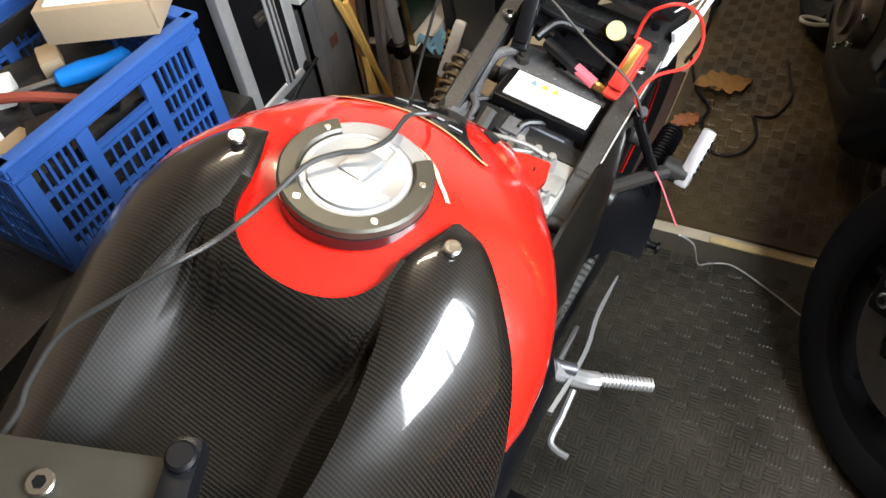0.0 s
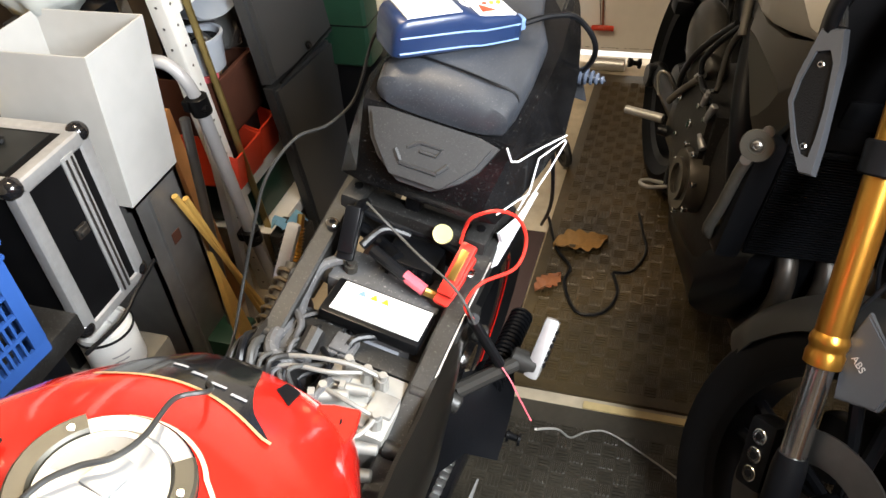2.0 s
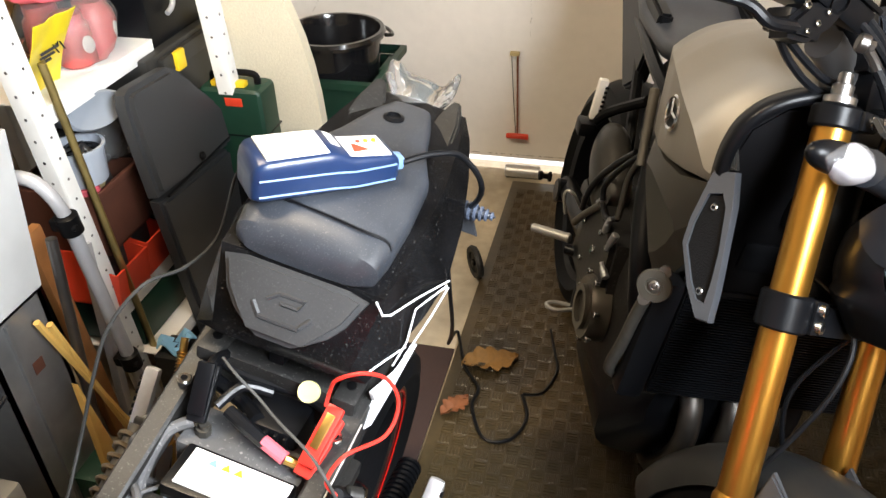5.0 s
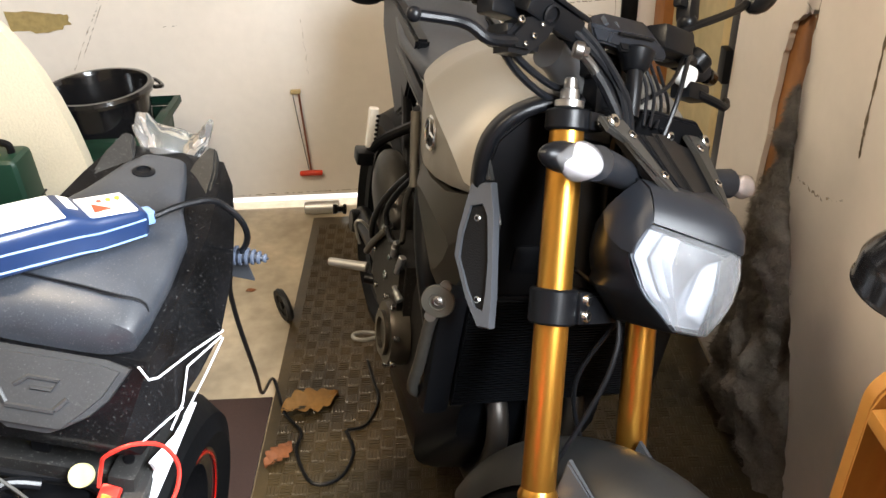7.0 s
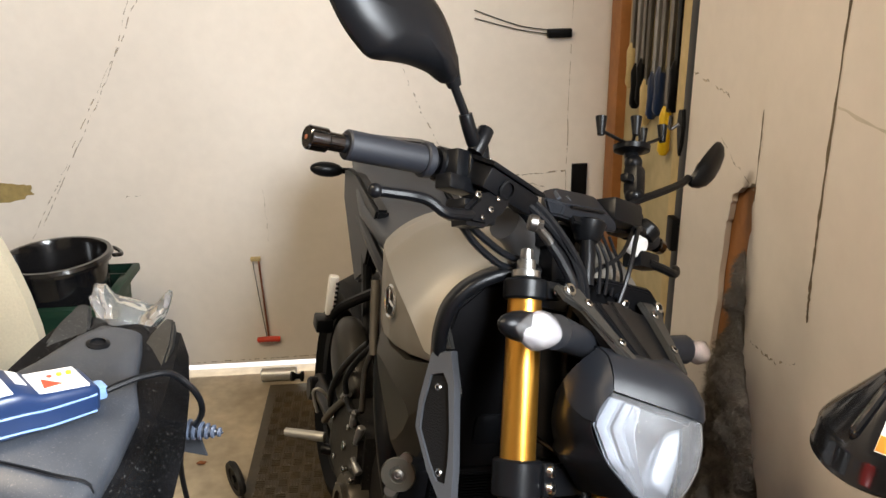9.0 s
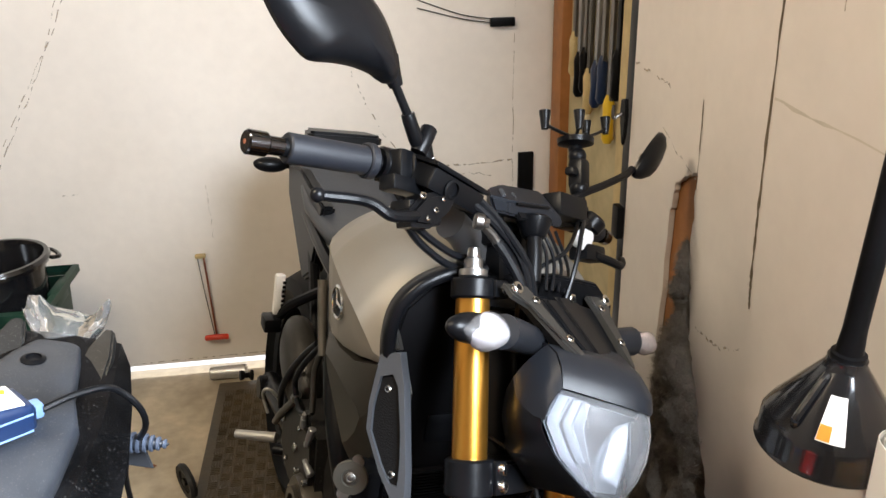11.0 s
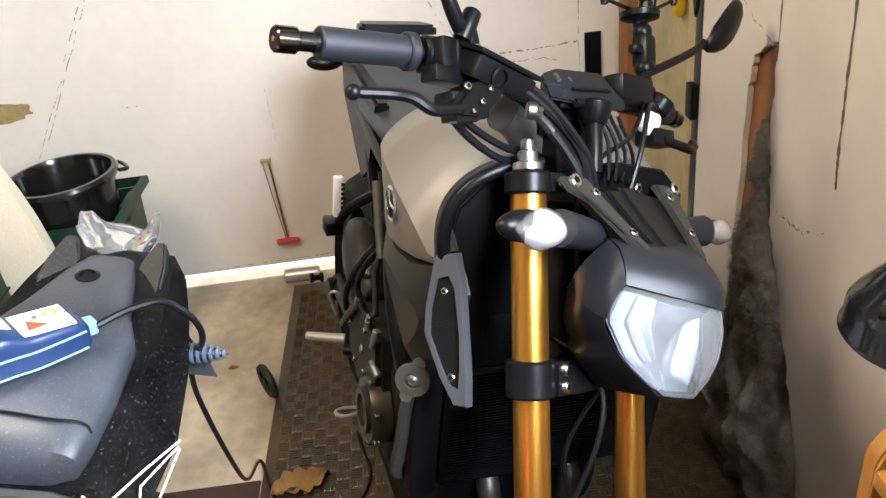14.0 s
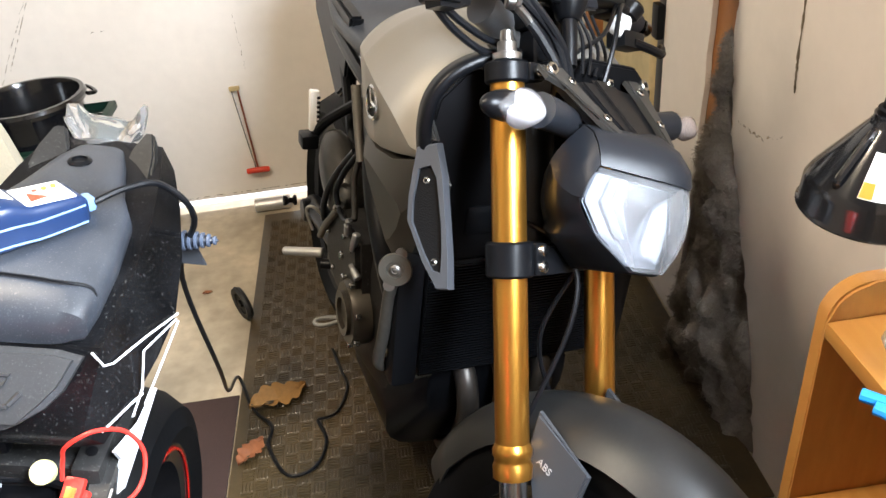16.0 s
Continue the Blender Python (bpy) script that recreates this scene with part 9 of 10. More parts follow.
t = thing("jar", pose(-0.865, 1.53, 0.802, 0, 0, 0), "red and white printed jar inside a clear bag", "jar", "jars in the clear bag")
b = B()
lathe(b, [(0.030, 0), (0.035, 0.006), (0.035, 0.075), (0.028, 0.085), (0.028, 0.1), (0.02, 0.102)], None, 20)
part("body", b, mat("red_sauce", (0.42, 0.07, 0.06), 0.4, var=0.15, bigvar=0.2), t)
b = B()
lathe(b, [(0.016, 0), (0.017, 0.001), (0.016, 0.0022)], pose(0.0345, -0.004, 0.045, 0, 84, 0), 16)
part("label", b, LABEL, t)
copy_thing(t, pose(-0.87, 1.60, 0.802, 0, 0, 24))
copy_thing(t, pose(-0.94, 1.565, 0.802, 0, 0, -15))
lumpy("clear_bag", (-0.895, 1.562, 0.8015), (0.10, 0.092, 0.088), BAG, "crumpled clear plastic bag with red jars inside", "bag", 7.0, 0.1)
lumpy("pink_cloth", (-0.90, 1.54, 0.93), (0.07, 0.08, 0.03), PINK, "crumpled pink wrapper on top of the bag", "wrapper", 4.0, 0.2)

b = B()
box(b, (-1.10, 1.69, 0.776), (-0.80, 1.98, 0.99), 0.006)
t = solid("black_box", b, BLACKM, "large black box with a hanging grey strap", "box")
b = B()
box(b, (-0.797, 1.70, 0.93), (-0.792, 1.93, 0.955), 0.001)
part("lid_edge", b, YELLOW, t, "yellow lid edge")
b = B()
tube(b, [(-0.79, 1.78, 0.95), (-0.785, 1.79, 0.90), (-0.785, 1.772, 0.85), (-0.785, 1.745, 0.838)], 0.006, 8)
part("strap", b, GREYTUBE, t)
b = B()
box(b, (-1.10, 1.62, 0.5), (-0.78, 1.99, 0.776), 0.006)
box(b, (-0.78, 1.66, 0.73), (-0.765, 1.98, 0.765), 0.003)
t = solid("storage_crate", b, DARKGREY, "dark grey storage crate with yellow catches", "crate")
for y in (1.70, 1.90):
    b = B()
    box(b, (-0.768, y, 0.725), (-0.756, y + 0.035, 0.768), 0.003)
    part("catch", b, YELLOW, t, "yellow plastic catch")
b = B()
box(b, (-1.10, 1.64, 0.331), (-0.80, 1.73, 0.5), 0.004)
solid("black_box", b, BLACK, "black box under the storage crate", "box")
b = B()
box(b, (-1.10, 1.80, 0), (-0.78, 1.985, 0.498), 0.004)
solid("plinth_box", b, BLACKM, "dark box carrying the storage crate", "box")

# under the upper shelf
b = B()
box(b, (-1.02, 1.385, 0.331), (-0.835, 1.56, 0.448), 0.004)
solid("carton", b, DUSTY, "dusty dark carton behind the red bins", "carton")
t = thing("brown_crate", pose(-0.90, 1.46, 0.45), "open dark brown plastic crate of odds and ends", "crate")
b = B()
for lo, hi in (((-0.1, -0.085, 0), (0.1, 0.085, 0.006)), ((-0.1, -0.085, 0), (-0.094, 0.085, 0.14)), ((0.094, -0.085, 0), (0.1, 0.085, 0.14)), ((-0.1, -0.085, 0), (0.1, -0.079, 0.14)), ((-0.1, 0.079, 0), (0.1, 0.085, 0.14))):
    box(b, lo, hi, 0.0015)
part("body", b, BROWN, t)
b = B()
box(b, (0.1, -0.09, 0.128), (0.106, 0.09, 0.142), 0.002)
part("rim", b, BROWN, t)
for k in range(6):
    b = B()
    box(b, (-0.018, -0.012, 0), (0.018, 0.012, 0.05 + 0.01 * (k % 3)), 0.003)
    solid("odd_part", b, [CARD, STEELDARK, PALEWOOD][k % 3], "small odd part lying in the brown crate", "part", "odds in the crate", m=pose(-0.86 - 0.03 * (k % 2), 1.41 + k * 0.022, 0.536, 0, 15, 40 * k))
b = B()
box(b, (-0.985, 1.40, 0.4565), (-0.815, 1.535, 0.535), 0.004)
solid("packed_box", b, DUSTY, "dusty dark box lying inside the crate", "box")
b = B()
lathe(b, [(0.020, 0), (0.022, 0.003), (0.022, 0.064), (0.018, 0.067)], pose(-0.822, 1.397, 0.536), 20)
solid("screw_cap", b, PINK, "red-pink plastic bottle cap under the tub", "cap")
t = thing("plastic_tub", pose(-0.838, 1.418, 0.604), "cloudy clear round tub of small hardware", "tub", "plastic tubs")
b = B()
lathe(b, [(0.042, 0), (0.045, 0.003), (0.051, 0.072), (0.055, 0.072), (0.055, 0.078), (0.049, 0.078), (0.043, 0.006)], None, 32)
part("body", b, mat("blueish_tub", (0.36, 0.39, 0.44), 0.3, var=0.05), t)
for k in range(7):
    b = B()
    cyl(b, (0.03 * math.cos(k * 0.9), 0.03 * math.sin(k * 0.9), 0.066), (0.012 * math.cos(k * 0.9 + 1.2), 0.012 * math.sin(k * 0.9 + 1.2), 0.072), 0.006, seg=8)
    part("screw", b, [STEEL, BLACK][k % 2], t)
b = B()
lathe(b, [(0.040, 0.060), (0.044, 0.061), (0.044, 0.064), (0.01, 0.066)], None, 24)
part("contents", b, BLACK, t, "dark bits of hardware")
t = thing("plastic_tub", pose(-0.850, 1.470, 0.728), "oval grey plastic tub lying on its side", "tub", "plastic tubs")
b = B()
lathe(b, [(0.05, -0.07), (0.062, -0.066), (0.066, 0.03), (0.060, 0.036), (0.05, 0.034), (0.02, 0.03)], pose(0.02, 0, 0.005, 80, 0, 70) @ Matrix.Diagonal((1, 0.55, 1, 1)), 28)
part("body", b, TUB, t)
b = B()
box(b, (-0.93, 1.41, 0.592), (-0.90, 1.52, 0.69), 0.002)
solid("card_support", b, DUSTY, "dark card standing behind the tubs", "card")
lumpy("film_bag", (-0.865, 1.53, 0.592), (0.045, 0.045, 0.055), BAG, "crumpled clear film bag behind the tub", "bag", 9.0, 0.25)

for y0, y1, x1, lab in ((1.352, 1.465, -0.795, "red-orange open-fronted parts bin on the shelf"), (1.475, 1.56, -0.80, "red-orange parts bin pushed further back")):
    t = thing("parts_bin", pose(x1, (y0 + y1) / 2, 0.332), lab, "parts bin", "red parts bins")
    w = (y1 - y0) / 2
    b = B()
    for s in (-1, 1):
        prism(b, [(-0.15, 0), (0, 0), (0.012, 0.085), (-0.04, 0.10), (-0.07, 0.135), (-0.15, 0.135)], 0.003, Matrix.Translation((0, s * (w - 0.0015) + 0.0015, 0)) @ pose(0, 0, 0, 90, 0, 0))
    box(b, (-0.15, -w, 0), (0, w, 0.003))
    box(b, (-0.15, -w, 0), (-0.147, w, 0.135))
    part("body", b, ORANGERED, t)
    b = B()
    prism(b, [(0, 0), (0.003, 0), (0.017, 0.087), (0.012, 0.087)], 2 * w, Matrix.Translation((0, w, 0)) @ pose(0, 0, 0, 90, 0, 0), 0)
    part("front", b, ORANGERED, t)
b = B()
box(b, (-1.0, 1.40, 0.186), (-0.80, 1.60, 0.29), 0.006)
solid("green_box", b, GREEN, "dark green plastic box on the low shelf", "box")

# grey tubular stand, sticks and scraps on the floor
t = thing("tube_stand", pose(0, 0, 0), "folded grey tubular stand with black plastic joints", "stand")
b = B()
tube(b, [(-0.84, 1.20, 0.71), (-0.79, 1.198, 0.735), (-0.75, 1.20, 0.728), (-0.727, 1.205, 0.69), (-0.72, 1.21, 0.644)], 0.0125, 12)
part("bent_tube", b, GREYTUBE, t)
b = B()
cyl(b, (-0.72, 1.21, 0.644), (-0.715, 1.242, 0.30), 0.0135, seg=16)
part("leg", b, GREYTUBE, t)
b = B()
cyl(b, (-0.715, 1.242, 0.30), (-0.69, 1.265, 0.0), 0.011, seg=16)
part("lower_leg", b, GREYTUBE, t)
b = B()
cyl(b, (-0.74, 1.18, 0.63), (-0.75, 1.11, 0.0), 0.010, seg=14)
part("rear_leg", b, STEELDARK, t)
for z0, p in ((0.644, (-0.72, 1.21, 0.644)), (0.30, (-0.715, 1.242, 0.30))):
    b = B()
    mj = Matrix.Translation(p) @ pose(0, 0, 0, 6, 0, 0)
    lathe(b, [(0.014, -0.022), (0.020, -0.018), (0.020, 0.018), (0.014, 0.022)], mj, 18)
    box(b, (-0.03, -0.014, -0.012), (0.0, 0.014, 0.012), 0.004, mj)
    cyl(b, mj @ Vector((0.012, -0.009, 0)), mj @ Vector((0.022, -0.009, 0)), 0.006, seg=12)
    part("joint", b, BLACK, t)
for k, (p, q) in enumerate((((-0.755, 1.10, 0.505), (-0.700, 1.235, 0.0)), ((-0.745, 1.115, 0.49), (-0.712, 1.22, 0.0)))):
    b = B()
    cyl(b, p, q, 0.007, seg=6)
    solid("wood_stick", b, mat("yellow_stick", (0.62, 0.38, 0.10), 0.5, var=0.1), "thin yellow wooden stick leaning on the stand", "stick", "leaning sticks")
b = B()
prism(b, [(0, 0), (0.075, 0), (0.010, 0.40)], 0.014, pose(-0.70, 1.06, 0, 90, 0, 90), 0.001)
solid("wood_wedge", b, mat("fresh_wood", (0.68, 0.42, 0.11), 0.55, var=0.1, bump=0.1), "tapered offcut of yellow wood standing upright", "wood offcut")
for k, (x, y, hgt, w, lean, m_) in enumerate(((-0.84, 1.20, 0.62, 0.03, 3, STUD), (-0.80, 1.27, 0.52, 0.02, -5, GREYTUBE), (-0.86, 1.30, 0.58, 0.04, 4, STUD), (-0.79, 1.18, 0.46, 0.035, 6, CARD))):
    b = B()
    box(b, (-0.01, -w / 2, 0), (0.01, w / 2, hgt), 0.002)
    solid("batten", b, m_, "old wooden batten propped among the clutter", "timber", "propped battens", m=pose(x, y, 0.004, lean, 0, 0))
b = B()
box(b, (-0.80, 1.06, 0), (-0.70, 1.15, 0.14), 0.01)
solid("bottle_crate", b, GREEN, "small dark green box on the floor", "box")
for x, y in ((-0.64, 1.02), (-0.62, 1.10), (-0.66, 0.95)):
    t = thing("green_bottle", pose(x, y, 0), "dark green glass bottle with a red cap", "bottle", "bottles on the floor")
    b = B()
    lathe(b, [(0.030, 0), (0.034, 0.006), (0.034, 0.13), (0.014, 0.175), (0.012, 0.2)], None, 20)
    part("body", b, mat("green_glass", (0.02, 0.05, 0.012), 0.12, var=0.1), t)
    b = B()
    lathe(b, [(0.013, 0.196), (0.015, 0.199), (0.015, 0.216), (0.011, 0.219)], None, 14)
    part("cap", b, REDWIRE, t)
b = B()
for k in range(22):
    a = k / 21
    lathe(b, [(0.0085, 0), (0.0125, 0.002), (0.0085, 0.004)], Matrix.Translation(Vector((-0.60, 1.16, 0.21)).lerp(Vector((-0.60, 1.255, 0.325)), a)) @ pose(0, 0, 0, -40, 0, 0), 12)
cyl(b, (-0.60, 1.14, 0.186), (-0.60, 1.275, 0.35), 0.008, seg=12)
tube(b, [(-0.60, 1.145, 0.19), (-0.60, 1.12, 0.10), (-0.605, 1.11, 0.0)], 0.011, 10)
solid("spring_strut", b, BRASS, "brassy coil spring strut leaning near the bike", "spring")
t = thing("blue_cloth", pose(-0.72, 1.40, 0.19), "pale blue crumpled scrap of cloth", "cloth")
b = B()
sheet(b, [[Vector((0.035 * (u - 0.5) * 2, 0.03 * (v - 0.5) * 2, 0.02 + 0.02 * math.sin(u * 6 + v * 4))) for u in (0, .2, .4, .6, .8, 1)] for v in (0, .25, .5, .75, 1)], 0.003)
part("scrap", b, mat("pale_blue_cloth", (0.20, 0.42, 0.62), 0.8, var=0.15), t)
b = B()
box(b, (-0.76, 1.36, 0), (-0.68, 1.44, 0.195), 0.005)
solid("dark_carton", b, DUSTY, "dusty dark carton on the floor", "carton")

# folded dark panel leaning against the shelves
PANEL = mat("grained_grey_plastic", (0.030, 0.031, 0.033), 0.5, var=0.15, scale=400, bump=0.3, bigvar=0.12, spec=0.4)
t = thing("folded_panel", pose(-0.735, 1.455, 0), "large dark grey folded plastic panel leaning upright", "panel")
mp = pose(0, 0, 0.545, 90, 0, 90) @ pose(0, 0, 0, -6, 0, 0)
b = B()
prism(b, [(0.0, 0.005), (0.375, -0.03), (0.365, 0.015), (0.195, 0.205), (0.165, 0.222), (0.03, 0.232), (0.012, 0.225), (0.002, 0.2)], 0.035, mp, 0.012)
part("upper_half", b, PANEL, t)
b = B()
prism(b, [(0.0, -0.004), (0.375, -0.038), (0.36, -0.50), (0.10, -0.56)], 0.03, pose(0, 0, 0.545, 90, 0, 90) @ pose(0.0, 0, 0.0, 2, 0, 0), 0.008)
part("lower_half", b, PANEL, t)
b = B()
lathe(b, [(0.010, 0), (0.010, 0.003), (0.006, 0.006), (0.004, 0.006)], pose(0.040, 0.165, 0.567, 0, 84, 0), 16)
part("bolt", b, BLACK, t)
b = B()
box(b, (0.032, 0.02, 0.545), (0.038, 0.36, 0.549), 0.0, None)
part("hinge_line", b, BLACKM, t)

# green tool case standing on a dark box
b = B()
box(b, (-0.80, 1.77, 0), (-0.60, 1.90, 0.44), 0.006)
solid("dark_box", b, BLACKM, "dark box under the green case", "box")
t = thing("tool_case", pose(-0.683, 1.80, 0.44), "dark green tool case with yellow latches and red label", "tool case")
b = B()
box(b, (-0.078, -0.045, 0), (0.078, 0.045, 0.226), 0.018, None, 3)
part("shell", b, GREEN, t)
b = B()
box(b, (-0.079, -0.046, 0.11), (0.079, 0.046, 0.114), 0.001)
part("seam", b, BLACKM, t)
b = B()
tube(b, [(-0.055, 0, 0.224), (-0.05, 0, 0.247), (0, 0, 0.25), (0.05, 0, 0.247), (0.055, 0, 0.224)], 0.008, 10)
part("handle", b, BLACK, t)
for x in (-0.048, 0.0):
    b = B()
    box(b, (x, -0.03, 0.222), (x + 0.036, -0.008, 0.238), 0.004)
    part("latch", b, YELLOW, t, "yellow plastic latch")
b = B()
box(b, (-0.01, -0.047, 0.186), (0.032, -0.0445, 0.206), 0.001)
part("label", b, ORANGERED, t, "orange-red label")

# ironing board on end
out = [(-0.20, 0.0), (0.06, 0.0), (0.075, 0.02), (0.073, 0.50)]
for i in range(9):
    a = i / 8 * math.pi / 2
    out.append((0.073 - 0.015 * i / 8 - 0.14 * (1 - math.cos(a)), 0.50 + 0.02 * i + 0.28 * math.sin(a)))
out += [(-0.12, 0.96), (-0.20, 0.965)]
b = B()
prism(b, out, 0.035, pose(-0.62, 1.985, 0, 90, 0, 0), 0.012)
t = solid("ironing_board", b, CLOTH, "ironing board on end with cream woven cover", "ironing board")
b = B()
tube(b, [(-0.75, 1.990, 0.35), (-0.69, 2.005, 0.30), (-0.62, 2.01, 0.12), (-0.60, 2.01, 0.0)], 0.010, 10)
part("leg", b, GREYTUBE, t)

# recycling box with a black tub in it
t = thing("recycling_box", pose(-0.645, 2.33, 0), "dark green plastic recycling box holding a tub", "recycling box")
b = B()
rings = [[Vector((sx * hx, sy * hy, z)) for sx, sy in ((-1, -1), (1, -1), (1, 1), (-1, 1))] for hx, hy, z in ((0.125, 0.115, 0), (0.15, 0.145, 0.49), (0.145, 0.140, 0.49), (0.12, 0.11, 0.01))]
loft(b, rings)
bmesh.ops.bevel(b, geom=[e for e in b.edges if abs((e.verts[0].co - e.verts[1].co).z) > 0.2], offset=0.025, segments=3, affect="EDGES")
part("body", b, GREEN, t)
for s in (-1, 1):
    b = B()
    box(b, (s * 0.155 - 0.010, -0.05, 0.47), (s * 0.155 + 0.012, 0.05, 0.52), 0.006)
    part("lug", b, GREEN, t)
b = B()
rings = [[Vector((sx * hx, sy * hy, z)) for sx, sy in ((-1, -1), (1, -1), (1, 1), (-1, 1))] for hx, hy, z in ((0.157, 0.147, 0.49), (0.170, 0.160, 0.495), (0.170, 0.160, 0.515), (0.157, 0.147, 0.52))]
loft(b, rings, cap=False)
b.faces.ensure_lookup_table()
part("rim", b, GREEN, t)
t = thing("black_tub", pose(-0.64, 2.325, 0.012), "round glossy black plastic tub with a rolled rim", "tub")
b = B()
lathe(b, [(0.095, 0), (0.10, 0.004), (0.133, 0.58), (0.146, 0.582), (0.149, 0.592), (0.144, 0.602), (0.134, 0.602), (0.129, 0.59), (0.097, 0.01)], None, 40)
part("body", b, GLOSSBLACK, t)
for a in (35, 215):
    b = B()
    c, s = math.cos(radians(a)), math.sin(radians(a))
    tube(b, [(0.14 * c - 0.04 * s, 0.14 * s + 0.04 * c, 0.575), (0.165 * c - 0.03 * s, 0.165 * s + 0.03 * c, 0.57), (0.165 * c + 0.03 * s, 0.165 * s - 0.03 * c, 0.57), (0.14 * c + 0.04 * s, 0.14 * s - 0.04 * c, 0.575)], 0.006, 8)
    part("handle", b, GLOSSBLACK, t)
b = B()
box(b, (0.127, 0.045, 0.52), (0.1275, 0.06, 0.56))
t2 = part("size_mark", b, LABEL, t)
t2.matrix_basis = pose(0, 0, 0, 0, 0, 45)

# ---- pine shelf, funnel and jug on the east side ----
def pine_grain():
    m = mat("orange_pine_grain", (0.62, 0.30, 0.07), 0.32, var=0.05, coat=0.25, bigvar=0.08)
    nt = m.node_tree
    pb = nt.nodes["Principled BSDF"]
    tc = nt.nodes.new("ShaderNodeTexCoord")
    mp_ = nt.nodes.new("ShaderNodeMapping")
    mp_.inputs["Scale"].default_value = (14, 1.2, 3)
    nz = nt.nodes.new("ShaderNodeTexNoise")
    nz.inputs["Scale"].default_value, nz.inputs["Detail"].default_value = 5, 5
    mx = nt.nodes.new("ShaderNodeMixRGB")
    mx.inputs[1].default_value, mx.inputs[2].default_value = (0.37, 0.16, 0.030, 1), (0.57, 0.30, 0.080, 1)
    nt.links.new(tc.outputs["Object"], mp_.inputs[0])
    nt.links.new(mp_.outputs[0], nz.inputs[0])
    nt.links.new(nz.outputs[0], mx.inputs[0])
    nt.links.new(mx.outputs[0], pb.inputs["Base Color"])
    return m


PINEG = pine_grain()
t = thing("pine_shelf", pose(0.703, 0.0, 0.0), "small orange varnished pine shelf unit with rounded sides", "shelf unit")
side = [(0.002, 0.0), (0.242, 0.0), (0.242, 0.828)]
for i in range(9):
    a = i / 8 * math.pi / 2
    side.append((0.002 + 0.045 * (1 - math.sin(a)), 0.783 + 0.045 * math.cos(a)))
for y in (0.840, -0.10):
    b = B()
    prism(b, side, 0.02, pose(0, y, 0, 90, 0, 0), 0.003)
    part("side_panel", b, PINEG, t)
for z in (0.786, 0.512, 0.10):
    b = B()
    box(b, (0.0 if z > 0.7 else 0.004, -0.0995, z - 0.02), (0.228, 0.8195, z), 0.004)
    part("shelf_board", b, PINEG, t)
b = B()
box(b, (0.229, -0.0995, 0.02), (0.241, 0.8195, 0.78), 0.001)
part("back_board", b, mat("reddish_back", (0.36, 0.10, 0.02), 0.55, var=0.1, bigvar=0.2), t, "reddish back board, darker than the pine")
b = B()
lathe(b, [(0.006, 0), (0.005, 0.002), (0.003, 0.0035)], pose(0.06, 0.84, 0.66, -90, 0, 0), 12)
part("screw", b, CHROME, t)
t = thing("pliers", pose(0.735, 0.672, 0.786, 0, 0, 8), "pliers with blue dipped handles on the shelf edge", "pliers")
for s in (-1, 1):
    b = B()
    tube(b, [(0.03, -0.06, 0.008), (0.0, -0.03 + s * 0.012, 0.008), (-0.03, 0.0 + s * 0.013, 0.008), (-0.055, 0.035 + s * 0.009, 0.008)], 0.0065, 10)
    part("handle", b, mat("blue_dip", (0.02, 0.20, 0.55), 0.3, var=0.05), t)
b = B()
box(b, (0.02, -0.10, 0.002), (0.05, -0.05, 0.014), 0.003)
part("jaw", b, STEELDARK, t)

t = thing("plastic_jug", pose(0.802, 0.712, 0.786, 0, 0, 4), "clear ribbed plastic bottle, empty, with a label", "bottle")
b = B()
prof = []
for i in range(25):
    z = 0.004 + i * 0.0095
    h = 0.072 + (0.0022 if i % 3 == 1 else -0.0016 if i % 3 == 0 else 0) - (0.02 * max(0, (i - 19) / 5) ** 2)
    prof.append((h, z))


def rsq(h, z):
    return [Vector((h * math.copysign(abs(math.cos(a)) ** 0.35, math.cos(a)), h * math.copysign(abs(math.sin(a)) ** 0.35, math.sin(a)), z)) for a in [2 * math.pi * k / 40 for k in range(40)]]


loft(b, [rsq(h, z) for h, z in prof] + [rsq(0.03, 0.255), rsq(0.02, 0.262), rsq(0.02, 0.285)])
part("body", b, clear("clear_ribbed_plastic", (0.88, 0.88, 0.86), 0.14, 0.7), t, "", 180)
b = B()
loft(b, [rsq(0.0745, 0.10), rsq(0.0752, 0.10), rsq(0.0752, 0.19), rsq(0.0745, 0.19)], cap=False)
part("label", b, LABEL, t, "plain white wrap label")
b = B()
lathe(b, [(0.024, 0.275), (0.025, 0.277), (0.025, 0.300), (0.022, 0.302)], None, 20)
part("cap", b, REDWIRE, t)

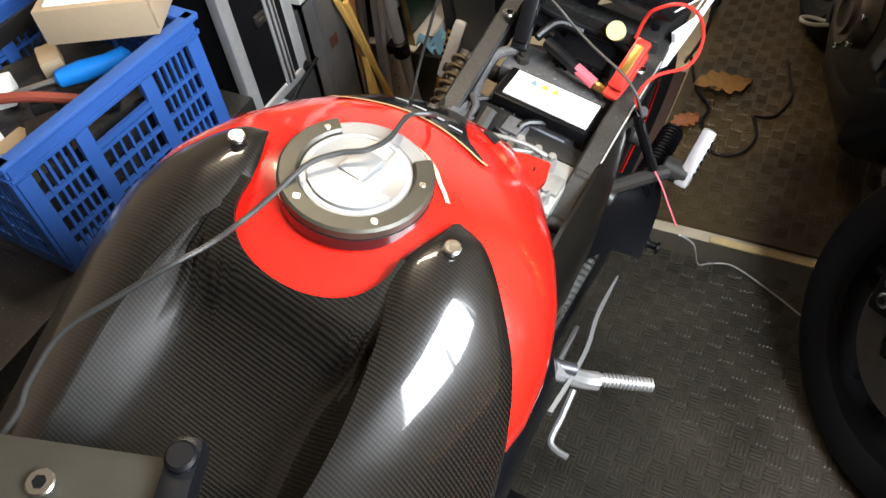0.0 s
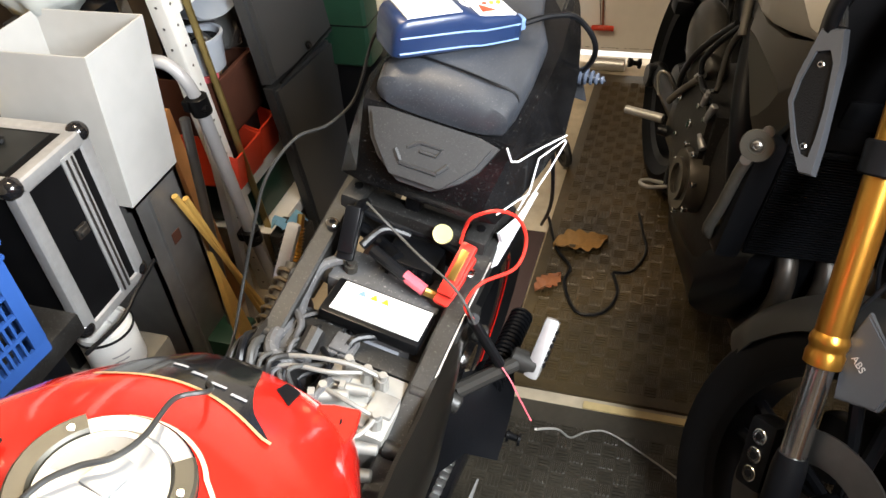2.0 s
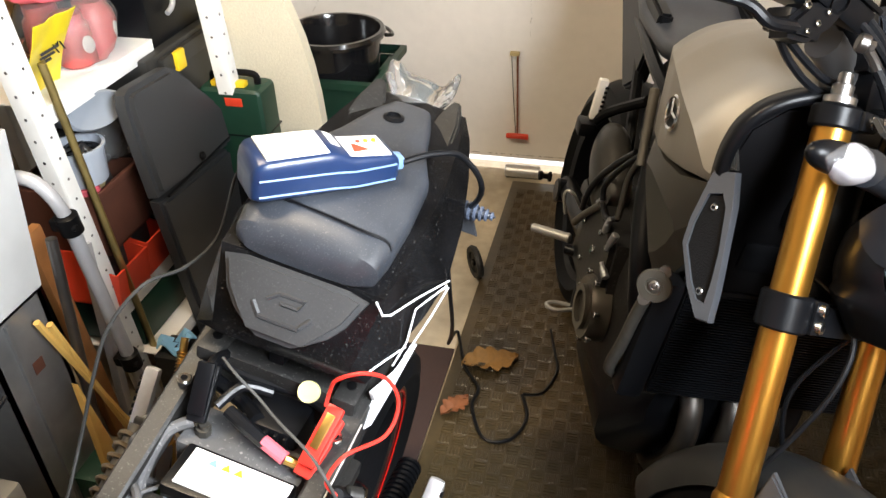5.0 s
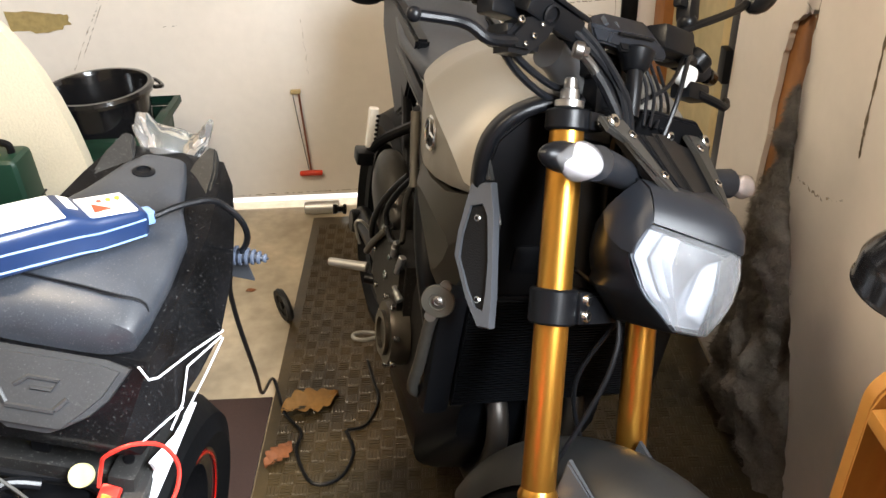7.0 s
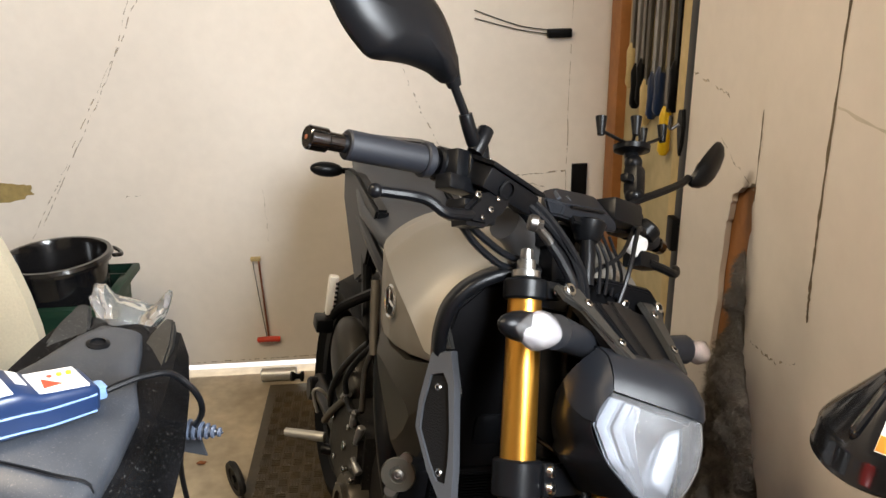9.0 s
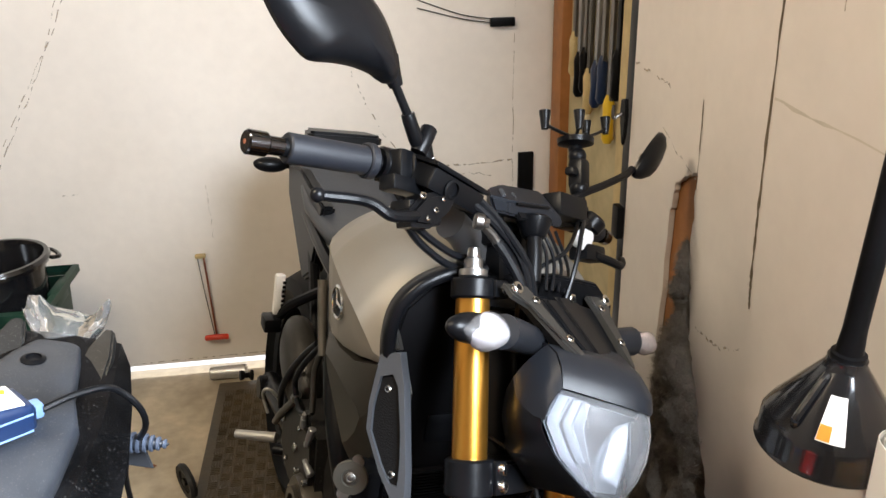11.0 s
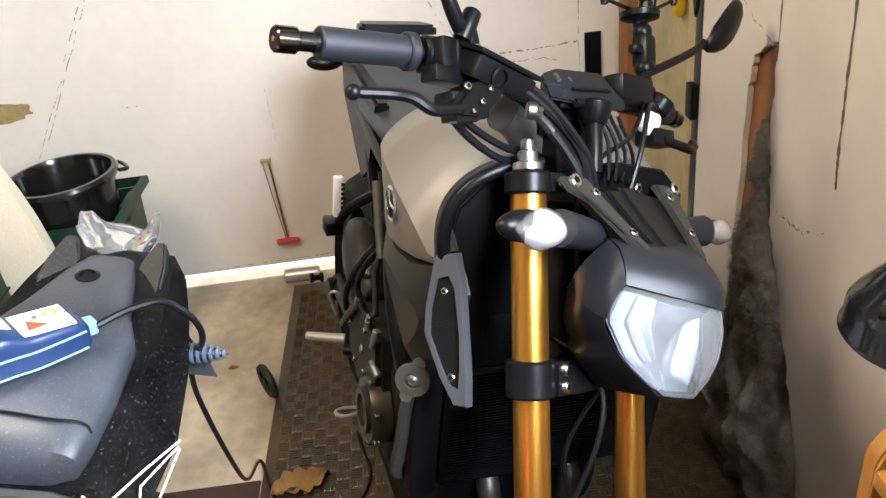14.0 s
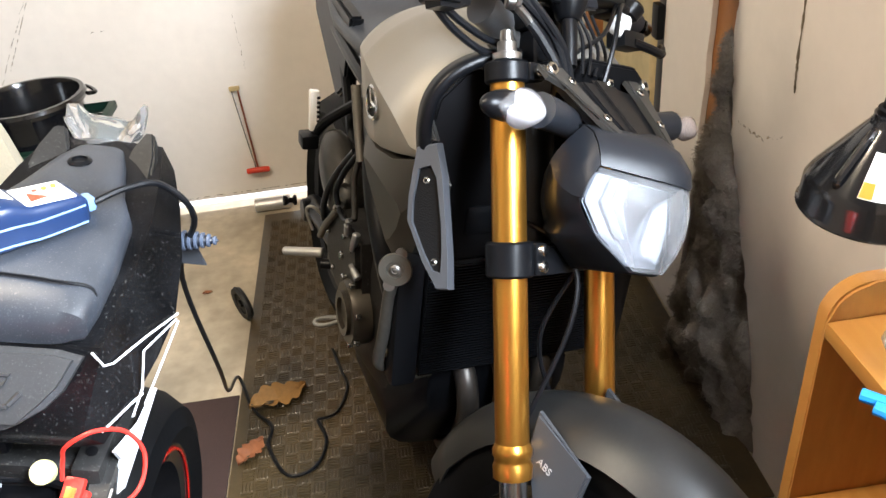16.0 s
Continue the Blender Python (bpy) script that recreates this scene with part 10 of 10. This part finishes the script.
t = thing("funnel", pose(0.814, 0.948, 0.832, 2, 2, 0) @ Matrix.Scale(0.70, 4), "black plastic funnel hung neck upwards on the wall", "funnel")
b = B()
lathe(b, [(0.110, 0.0), (0.113, 0.004), (0.109, 0.010), (0.108, 0.045), (0.100, 0.060), (0.036, 0.150), (0.030, 0.160), (0.030, 0.168), (0.020, 0.170), (0.018, 0.160), (0.030, 0.145), (0.096, 0.055), (0.104, 0.04), (0.106, 0.004)], None, 44)
part("cone", b, GLOSSBLACK, t)
b = B()
lathe(b, [(0.024, 0.166), (0.027, 0.168), (0.027, 0.176), (0.021, 0.178), (0.018, 0.22), (0.018, 0.26), (0.018, 0.53), (0.012, 0.531)], None, 22)
part("neck", b, BLACK, t)
b = B()
tube(b, [(-0.085, -0.030, 0.066), (-0.086, -0.030, 0.080), (-0.068, -0.024, 0.106), (-0.048, -0.017, 0.134), (-0.036, -0.012, 0.146)], 0.007, 8)
part("handle", b, GLOSSBLACK, t)
b = B()
for (a0, a1, z0, z1) in ((-2.42, -1.98, 0.066, 0.126),):
    rows = [[Vector(((0.1005 - (z - 0.06) * 0.711 + 0.0015) * math.cos(a), (0.1005 - (z - 0.06) * 0.711 + 0.0015) * math.sin(a), z)) for a in [a0 + (a1 - a0) * k / 6 for k in range(7)]] for z in (z0, z1)]
    sheet(b, rows, 0.0006)
part("label", b, LABEL, t, "white label with an orange corner")
b = B()
rows = [[Vector(((0.1005 - (z - 0.06) * 0.711 + 0.0025) * math.cos(a), (0.1005 - (z - 0.06) * 0.711 + 0.0025) * math.sin(a), z)) for a in [-2.41 + 0.2 * k / 3 for k in range(4)]] for z in (0.068, 0.088)]
sheet(b, rows, 0.0006)
part("label_patch", b, mat("orange_print", (0.85, 0.25, 0.02), 0.4), t)
b = B()
cyl(b, (0.95, 0.935, 1.185), (0.86, 0.934, 1.19), 0.005, seg=10)
cyl(b, (0.862, 0.934, 1.185), (0.862, 0.934, 1.21), 0.005, seg=10)
cyl(b, (0.862, 0.934, 1.195), (0.827, 0.938, 1.193), 0.004, seg=8)
solid("wall_peg", b, STEELDARK, "steel wall peg holding the funnel", "peg")
